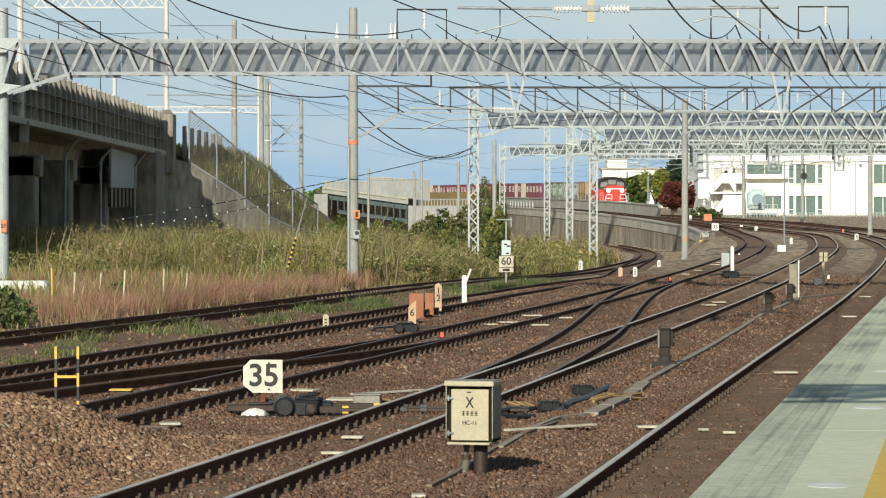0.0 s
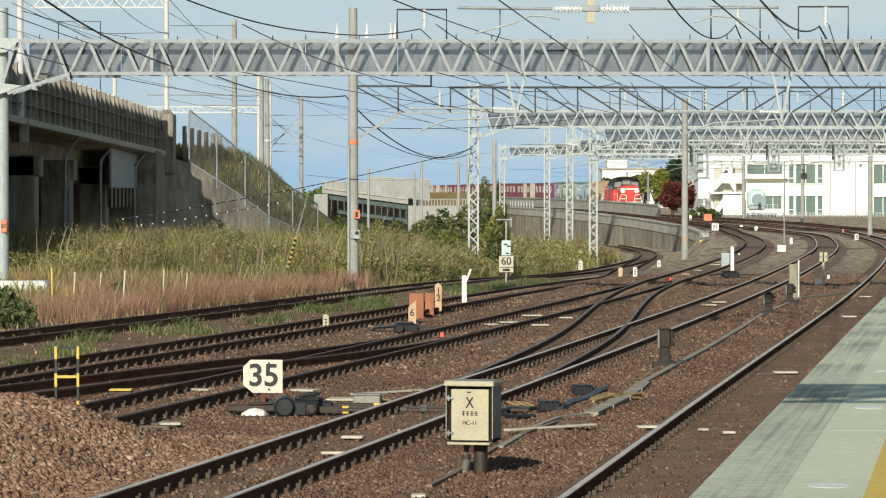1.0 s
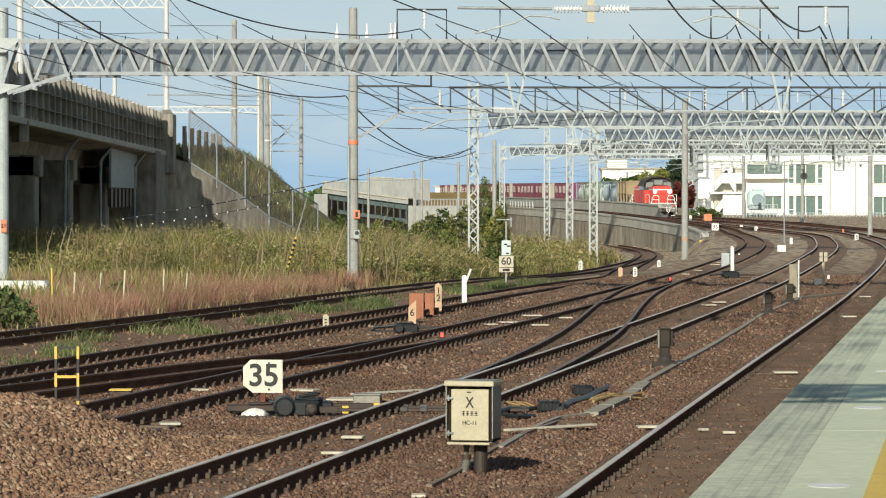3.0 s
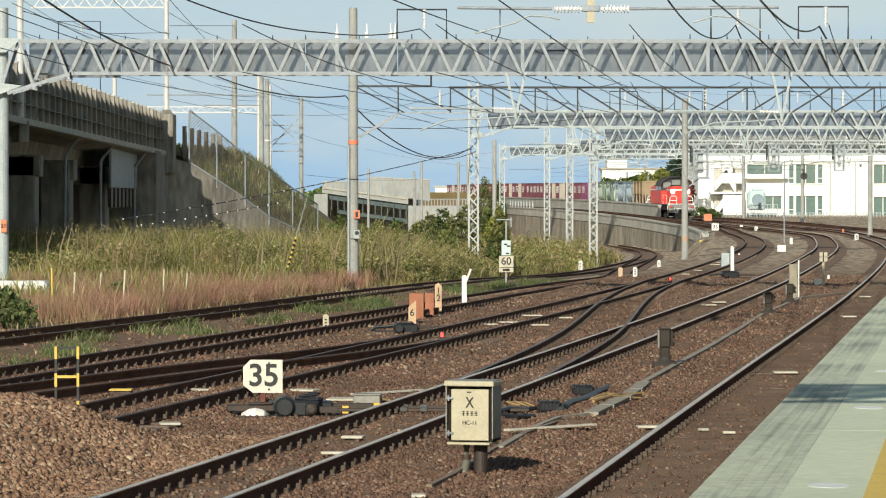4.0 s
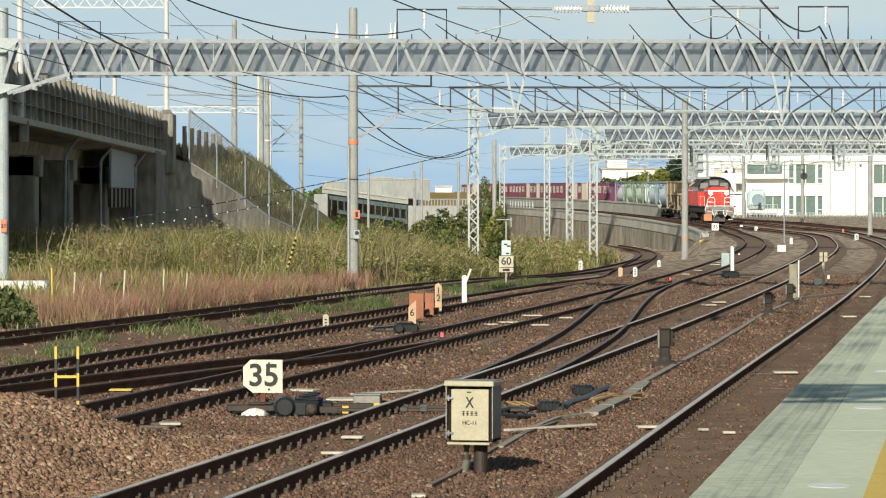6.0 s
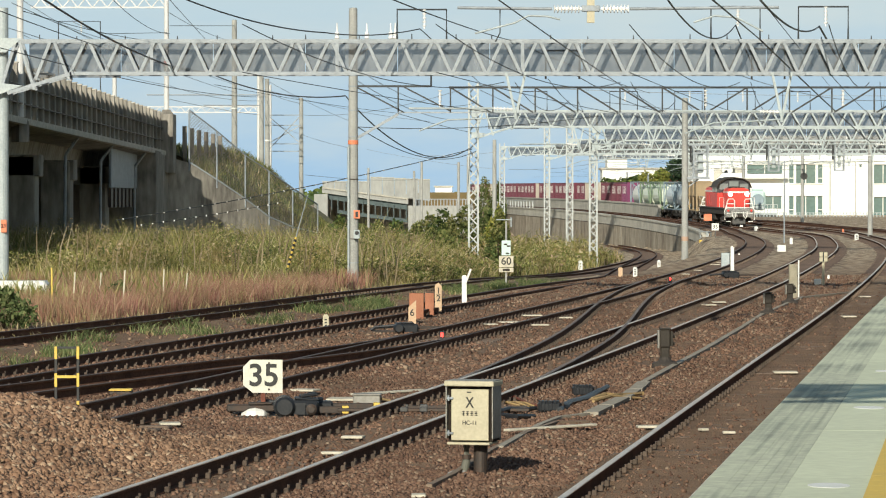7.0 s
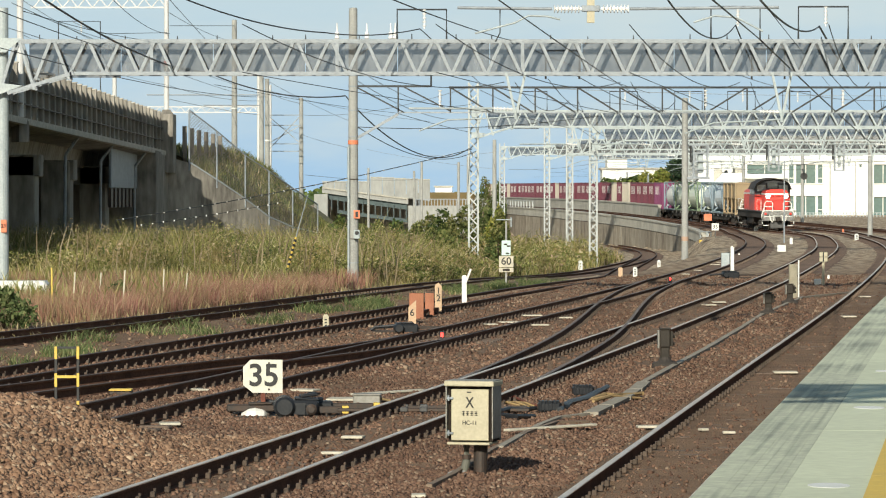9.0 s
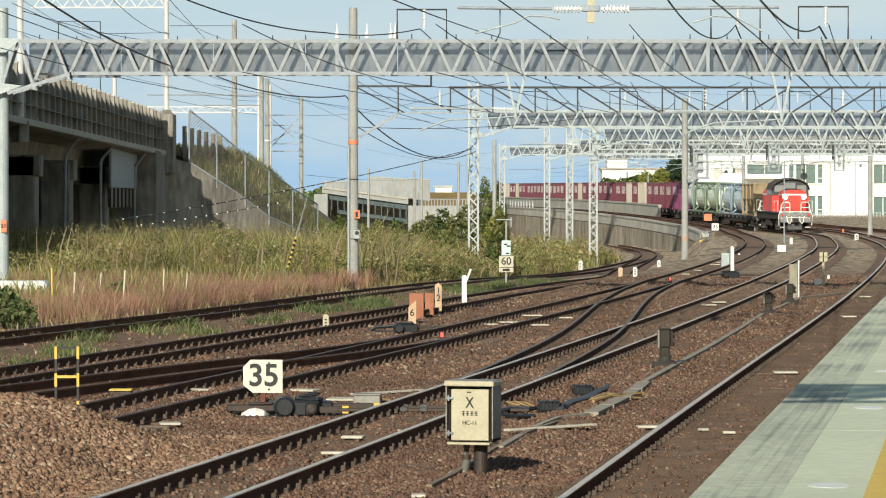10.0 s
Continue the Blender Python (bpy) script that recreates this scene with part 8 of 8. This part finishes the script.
panel("yellow_box", (18.02, 262.00, -1.09), (18.26, 262.00, -0.38), M_YELLOW, "yellow painted box at the end of the ramp wall", "box", d=0.6)
panel("cream_cover", (18.50, 266.00, -1.51), (19.02, 266.00, -0.38), M_POLE, "pale concrete post block at the end of the ramp wall", "block", d=0.8)


def far_speed_board(place, num, label, size):
    x, y, z = place
    b = thing("speed_board", label, "sign", at=pose(x, y, 0))
    part("plate", Shape().box(-size / 2, 0, z - size / 2, size / 2, 0.02, z + size / 2, 0.004), M_WHITE, b)
    part("numerals", text_mesh(num, size * 0.75, M_LETTER), None, b, at=pose(0, -0.006, z))
    part("post", Shape().box(-0.03, 0.02, gz(x, y) - 0.1, 0.03, 0.05, z + size * 0.4), M_GUARD, b)


far_speed_board((19.13, 262.00, 0.54), "35", "small white board with black speed numerals by the far points", 0.5)


def sixty_board():
    x, y = 2.17, 128.0
    b = thing("speed_board", "cream speed board under a pale blue plate on a slim post", "sign", at=pose(x, y, 0))
    part("post", Shape().tube((0, 0.05, -0.8), (0, 0.05, 1.79), 0.035, 0.035, 10), M_POLE, b)
    part("speed_plate", Shape().box(-0.25, -0.02, 0.21, 0.25, 0.01, 0.60, 0.004), M_PLY, b, "cream plate with black numerals")
    part("numerals", text_mesh("60", 0.36, M_LETTER), None, b, at=pose(0, -0.026, 0.41))
    part("lower_plate", Shape().box(-0.25, -0.02, 0.04, 0.25, 0.01, 0.19, 0.004), M_PLY, b)
    part("label_bar", Shape().box(-0.12, -0.026, 0.08, 0.12, -0.021, 0.16), M_WEATHERED, b)
    part("blue_plate", Shape().box(-0.16, -0.03, 0.62, 0.15, 0.005, 1.13, 0.004), M_PALEBLUE, b, "pale blue-white plate with dark marks")
    for dx, za in ((-0.08, 0.97), (0.02, 0.91), (-0.02, 0.66)):
        part("mark_bar", Shape().box(dx, -0.038, za, dx + 0.12, -0.0305, za + 0.05), M_WEATHERED, b)
    part("cross_arm", pipe(Shape(), [(-0.35, 0.05, 1.84), (0.2, 0.05, 1.84)], 0.02), M_GALVWHITE, b)
    part("lamp_rod", pipe(Shape(), [(0.17, 0.05, 1.59), (0.17, 0.05, 1.92)], 0.025), M_GALVWHITE, b)


M_PALEBLUE = mat("pale_blue_plate", (0.55, 0.7, 0.68), 0.5, alt=(0.48, 0.62, 0.6))
sixty_board()


def crossed_board():
    x, y = 12.24, 119.98
    b = thing("crossed_board", "white post topped with a black and white crossed board", "sign", at=pose(x, y, 0))
    part("post", Shape().box(-0.04, 0, -0.3, 0.04, 0.06, 0.62, 0.006), M_CREAM, b)
    for sx in (-1, 1):
        for z in (0.6, 0.76):
            part("plate", Shape().box(min(sx * 0.02, sx * 0.13), -0.03, z - 0.06, max(sx * 0.02, sx * 0.13), -0.003, z + 0.08, 0.004), M_CREAM, b)
    part("cross_bar", Shape().box(-0.14, -0.02, 0.52, 0.14, 0.0, 0.86), M_BLACK, b)


crossed_board()


def red_light(place):
    x, y, z = place
    l = thing("marker_light", "small glowing red light set low between the rails", "lamp", group="marker lights")
    part("housing", Shape().box(x - 0.05, y + 0.02, -0.2, x + 0.05, y + 0.12, z + 0.07, 0.01), M_BLACK, l)
    part("lens", Shape().box(x - 0.028, y, z - 0.045, x + 0.028, y + 0.018, z + 0.045, 0.008), M_REDLAMP, l, "glowing red lens")


red_light((-0.02, 72.50, -0.07))
red_light((7.19, 118.00, 0.03))


def board(x, y, w, l, rot, material, label, h=0.03, lift=0.0, tilt=0.0, name="loose_board"):
    z = gz(x, y)
    solid(name, Shape().box(-w / 2, -l / 2, 0, w / 2, l / 2, h, min(0.008, h / 4)), material, label, "board", at=pose(x, y, z + 0.02 + lift, tilt, 0, rot), group="loose boards")


CREAM_BITS = [(1.49, 81.37, 0.55, 0.3, 3), (2.05, 86.00, 0.45, 0.3, 6), (2.06, 79.58, 0.4, 0.25, 2), (1.02, 79.93, 0.25, 0.3, 20), (2.75, 84.40, 0.35, 0.3, 4),
    (8.55, 132.47, 0.4, 0.5, 5), (9.48, 139.60, 0.4, 0.5, 5), (10.96, 151.24, 0.5, 0.5, 5), (11.64, 156.46, 0.4, 0.5, 5),
    (7.18, 97.04, 0.35, 0.5, 0), (6.75, 94.51, 0.3, 0.5, 12), (5.33, 58.02, 0.37, 0.3, 0), (9.28, 85.24, 0.33, 0.4, 0), (11.58, 102.40, 0.3, 0.5, 0),
    (-3.45, 52.73, 0.17, 0.3, 30), (-3.33, 45.43, 0.25, 0.3, 8), (-1.96, 53.04, 0.36, 0.3, -20), (-1.34, 51.53, 0.5, 0.5, -6), (-0.76, 53.35, 0.16, 1.6, -38),
    (-1.02, 42.30, 0.25, 0.2, -10), (-1.17, 33.59, 0.25, 0.2, 0), (-0.22, 33.59, 0.13, 0.2, 0), (1.26, 43.54, 0.1, 1.5, -45),
    (-1.17, 39.66, 0.25, 0.12, -8), (-3.37, 34.20, 0.14, 0.4, -60), (3.31, 43.12, 0.15, 0.12, 0), (3.05, 43.65, 0.1, 0.1, 30), (2.45, 44.19, 0.3, 0.2, 5)]
for x, y, w, l, rot in CREAM_BITS:
    board(x, y, w, l, rot, M_PLY, "pale weathered board lying on the ballast")


M_TROUGH = mat("dusty_trough_concrete", (0.36, 0.325, 0.265), 0.9, alt=(0.24, 0.205, 0.16), scale=3, fine=25)


def trough(points, w, label, material):
    pts = [(x, y, gz(x, y) + 0.035) for x, y in points]
    path = []
    for i, p in enumerate(pts):
        d = (Vector(pts[min(i + 1, len(pts) - 1)]) - Vector(pts[max(i - 1, 0)])).normalized()
        side = d.cross(Vector((0, 0, 1))).normalized()
        path.append((p, side, Vector((0, 0, 1))))
    solid("cable_trough", Shape().sweep([(-w / 2, -0.04), (w / 2, -0.04), (w / 2, 0.012), (-w / 2, 0.012)][::-1], path), material, label, "cable trough", group="cable troughs")


trough([(2.93, 54.37), (3.66, 59.42), (4.69, 66.46), (6.11, 76.70), (7.47, 87.12), (9.94, 103.15), (12.06, 108.13)], 0.1, "narrow pale concrete cable trough on the ballast", M_TROUGH)
trough([(-0.13, 34.76), (0.09, 36.16), (0.52, 39.86), (0.98, 42.92), (1.36, 44.63), (1.75, 45.08)], 0.06, "dusty cable run half buried in the ballast", M_DUSTY)
for slab_a, slab_b in (((1.85, 46.6), (2.1, 48.2)), ((2.12, 48.3), (2.42, 50.2)), ((2.44, 50.3), (2.68, 52.2)), ((2.7, 52.3), (2.93, 54.3))):
    trough([slab_a, slab_b], 0.19, "flat pale concrete trough lid on the ballast", M_TROUGH)
trough([(0.62, 40.2), (0.9, 42.4), (1.15, 44.3), (1.42, 45.7), (1.8, 46.4)], 0.07, "narrow pale kerb half buried in the ballast", M_TROUGH)
M_STRAW = mat("yellow_cable", (0.4, 0.27, 0.12), 0.8)


def cable(points, r, material, label):
    pts = [(x, y, gz(x, y) + 0.03 + 0.03 * (i % 2)) for i, (x, y) in enumerate(points)]
    solid("ground_cable", pipe(Shape(), pts, r, 6), material, label, "cable", group="ground cables")


cable([(1.99, 49.29), (2.34, 50.39), (2.66, 51.39), (2.75, 51.24)], 0.022, M_STRAW, "yellow cable lying on the stones")
cable([(1.97, 49.83), (2.25, 50.11), (2.70, 50.67)], 0.018, M_STRAW, "yellow cable lying on the stones")
cable([(0.76, 49.83), (0.96, 50.39), (1.13, 49.29), (1.23, 48.76)], 0.02, M_RUST, "rust coloured cable beside the junction box")
cable([(1.50, 47.99), (1.69, 49.29), (1.97, 50.67), (2.34, 53.04)], 0.035, M_BLACKCAST, "black cable hose beside the junction box")
cable([(0.68, 46.75), (0.92, 46.51), (1.15, 47.11)], 0.03, M_BLACKCAST, "black cable hose beside the junction box")
cable([(1.5, 48.4), (1.7, 49.4), (1.95, 50.8), (2.2, 52.0)], 0.04, M_BLACKCAST, "black armoured hose from the junction box")
cable([(0.62, 47.0), (0.85, 47.6), (1.05, 48.1), (1.2, 48.3)], 0.03, M_BLACKCAST, "black armoured hose from the junction box")
for k in range(3):
    cable([(0.7 + 0.12 * k, 49.6), (0.85 + 0.12 * k, 49.0), (1.0 + 0.12 * k, 48.75)], 0.016, M_STRAW, "yellow wire strands between rail and junction box")
cable([(2.0, 50.0), (2.2, 50.5), (2.45, 50.7), (2.75, 51.3)], 0.028, M_STRAW, "bundle of yellow cable on the trough lids")
cable([(-1.11, 50.95), (-0.93, 51.53), (-0.72, 50.39)], 0.018, M_STRAW, "yellow cable near the point machine")
solid("white_bundle", Shape().box(-12.2, 95.0, -0.3, -10.1, 96.0, 0.47, 0.08), M_WHITE, "bundle wrapped in white sheeting at the foot of the post", "bundle")
for x, y, h, m in ((-9.29, 88.59, 0.9, M_YELLOW), (-9.05, 91.12, 0.75, M_PLY), (-9.06, 98.13, 0.6, M_PLY), (-7.84, 91.12, 0.8, M_PLY), (-7.12, 94.73, 0.75, M_PLY), (-6.80, 98.13, 0.6, M_PLY)):
    solid("stake", Shape().beam((x, y, gz(x, y) - 0.1), (x + random.uniform(-0.04, 0.08), y, gz(x, y) + h + 0.25), 0.035), m, "thin weathered marker stake in the grass", "stake", group="stakes")


# ---- hanging signals and the service stage ----
def hung_signal(xa, xb, y, zt, zb):
    h = thing("hanging_cage", "grey steel ladder cage hung under the gantry", "signal cage", group="hanging cages")
    s = Shape()
    for x in (xa, xb):
        for dy in (-0.3, 0.3):
            s.beam((x, y + dy, zt), (x, y + dy, zb), 0.07)
    for z in np.linspace(zb, zt, 5):
        s.beam((xa, y - 0.3, z), (xb, y - 0.3, z), 0.06).beam((xa, y + 0.3, z), (xb, y + 0.3, z), 0.06)
        s.beam((xa, y - 0.3, z), (xa, y + 0.3, z), 0.06).beam((xb, y - 0.3, z), (xb, y + 0.3, z), 0.06)
    part("cage", s, M_GALV, h)
    part("signal_case", Shape().box(xa + 0.2, y - 0.15, zb + 0.2, xb - 0.2, y + 0.15, zt - 0.4, 0.03), M_GALVWHITE, h)
    part("backboard", Shape().box(xa - 0.16, y - 0.1, zb + 0.7, xa - 0.08, y + 0.2, zt - 0.05, 0.01), M_BLACK, h)


hung_signal(20.95, 21.60, 240.0, 6.25, 4.31)
hung_signal(25.20, 25.78, 240.0, 6.25, 4.34)
hung_signal(11.91, 12.58, 177.4, 5.1, 3.57)
solid("signal_stage", Shape().box(11.48, 176.9, 3.48, 12.66, 177.8, 3.57, 0.01).beam((11.53, 177.3, 3.00), (12.18, 177.3, 3.51), 0.05).beam((11.48, 177.3, 5.1), (12.60, 177.3, 5.1), 0.06), M_GALV, "grey steel service stage bracketed to the concrete pole", "stage")
solid("round_target", Shape().lathe([(0.32, -0.04), (0.34, 0.0), (0.32, 0.04)], 8, Matrix.Translation(((31.94, 330.00, 4.50))) @ pose(0, 0, 0, 90, 0, 0)).beam(((31.94, 330.00, 4.50)), ((31.94, 330.00, 5.60)), 0.08).beam(((31.94, 330.00, 5.10)), ((33.24, 345.00, 5.21)), 0.08), M_BLACK, "round black signal target fixed to the pole", "signal")
tall_pole("steel_pole", 21.23, 232.0, -0.4, 4.88, 0.05, 0.04, M_GALV, "slim grey aerial pole between the curving tracks")


def scaffold():
    """Pale green cooling unit on a railed stage in front of the white building."""
    y = 407.0
    t = thing("roof_tank_stage", "pale green tank on a railed steel stage before the building", "tank stage")
    xa, xb = 33.2, 36.4
    part("tank", Shape().box(33.25, y - 0.8, 1.2, 35.15, y + 0.8, 3.35, 0.25), M_PALEBLUE, t)
    part("fan_ring", Shape().lathe([(0.62, -0.04), (0.66, 0.0), (0.62, 0.06), (0.3, 0.03)], 18, Matrix.Translation((34.3, y - 0.83, 2.35)) @ pose(0, 0, 0, 90, 0, 0)), M_BLUEGREY, t)
    part("tank_lid", Shape().box(33.7, y - 0.6, 3.35, 34.9, y + 0.6, 3.6, 0.08), M_PALEBLUE, t)
    for k in range(3):
        part("unit_panel", Shape().box(33.35 + 0.6 * k, y - 0.84, 1.25, 33.85 + 0.6 * k, y - 0.801, 1.65, 0.01), M_GALVWHITE, t)
    part("stage", Shape().box(xa, y - 1.1, 0.72, xb, y + 1.1, 0.95, 0.03), M_GALVWHITE, t)
    for k in range(10):
        x = xa + (xb - xa) * k / 9
        part("stage_post", Shape().beam((x, y - 1.05, -0.3), (x, y - 1.05, 1.85), 0.06), M_GALVWHITE, t)
    for z in (1.4, 1.85):
        part("handrail", Shape().beam((xa, y - 1.05, z), (xb, y - 1.05, z), 0.06), M_GALVWHITE, t)
    # Dark sheet added to stand in for the shade below the stage.
    part("shade_wall", Shape().box(xa, y + 0.7, -0.3, xb, y + 0.9, 0.72), M_DARKSTEEL, t)


scaffold()
fence = thing("line_fence", "low pale picket fence in front of the white building", "fence")
x = 27.6
while x < 47.7:
    part("picket", Shape().box(x, 401.7, -0.2, x + 0.1, 401.75, 1.0), M_GALVWHITE, fence)
    x += 0.36
for z in (0.35, 0.95):
    part("fence_rail", Shape().beam((27.6, 401.78, z), (47.7, 401.78, z), 0.07), M_GALVWHITE, fence)


# ---- distant sky ----
def sky_backdrop():
    m = bpy.data.materials.new("distant_sky")
    m.use_nodes = True
    n, l = m.node_tree.nodes, m.node_tree.links
    n.remove(n["Principled BSDF"])
    em = n.new("ShaderNodeEmission")
    co, sep = n.new("ShaderNodeTexCoord"), n.new("ShaderNodeSeparateXYZ")
    l.new(co.outputs["Object"], sep.inputs[0])
    mr = n.new("ShaderNodeMapRange")
    mr.inputs[1].default_value, mr.inputs[2].default_value = 0.0, 260.0
    l.new(sep.outputs[2], mr.inputs[0])
    rp = n.new("ShaderNodeValToRGB")
    rp.color_ramp.elements[0].color, rp.color_ramp.elements[1].color = (0.37, 0.555, 0.775, 1), (0.55, 0.66, 0.71, 1)
    l.new(mr.outputs[0], rp.inputs[0])
    mp = n.new("ShaderNodeMapping")
    mp.inputs["Scale"].default_value = (0.003, 0.0, 0.012)
    l.new(co.outputs["Object"], mp.inputs[0])
    no = n.new("ShaderNodeTexNoise")
    no.inputs["Scale"].default_value, no.inputs["Detail"].default_value, no.inputs["Roughness"].default_value = 1.0, 6, 0.55
    l.new(mp.outputs[0], no.inputs[0])
    cr = n.new("ShaderNodeMapRange")
    cr.inputs[1].default_value, cr.inputs[2].default_value, cr.inputs[4].default_value = 0.42, 0.72, 0.75
    l.new(no.outputs[0], cr.inputs[0])
    mx = n.new("ShaderNodeMix")
    mx.data_type = "RGBA"
    l.new(cr.outputs[0], mx.inputs[0])
    l.new(rp.outputs[0], mx.inputs[6])
    mx.inputs[7].default_value = (0.64, 0.7, 0.7, 1)
    l.new(mx.outputs[2], em.inputs[0])
    em.inputs[1].default_value = 1.0
    l.new(em.outputs[0], n["Material Output"].inputs[0])
    s = Shape()
    k = 24
    pts = [(4300 * math.sin(a), 4300 * math.cos(a)) for a in np.linspace(-0.5, 0.5, k)]
    s.v = [(x, y, z) for z in (-60, 900) for x, y in pts]
    s.f = [(i, i + 1, k + i + 1, k + i) for i in range(k - 1)]
    solid("backdrop", s, m, "pale blue autumn sky with thin clouds at the horizon", "sky", kind="structure")


sky_backdrop()


def motions():
    """Everything that moves: the freight train coming down the ramp."""
    for ob, back, half, shift in TRAIN:
        walk(ob, [(0.5 * k, train_pose(0.5 * k, back, half) @ shift) for k in range(21)])
    for wheel, y in WHEELS:
        rows = []
        for k in range(301):
            t = k / 30
            rows.append((t, Matrix.Translation((0, y, 0.43)) @ Matrix.Rotation(-SPEED * t / 0.43, 4, "X")))
        walk(wheel, rows)


motions()
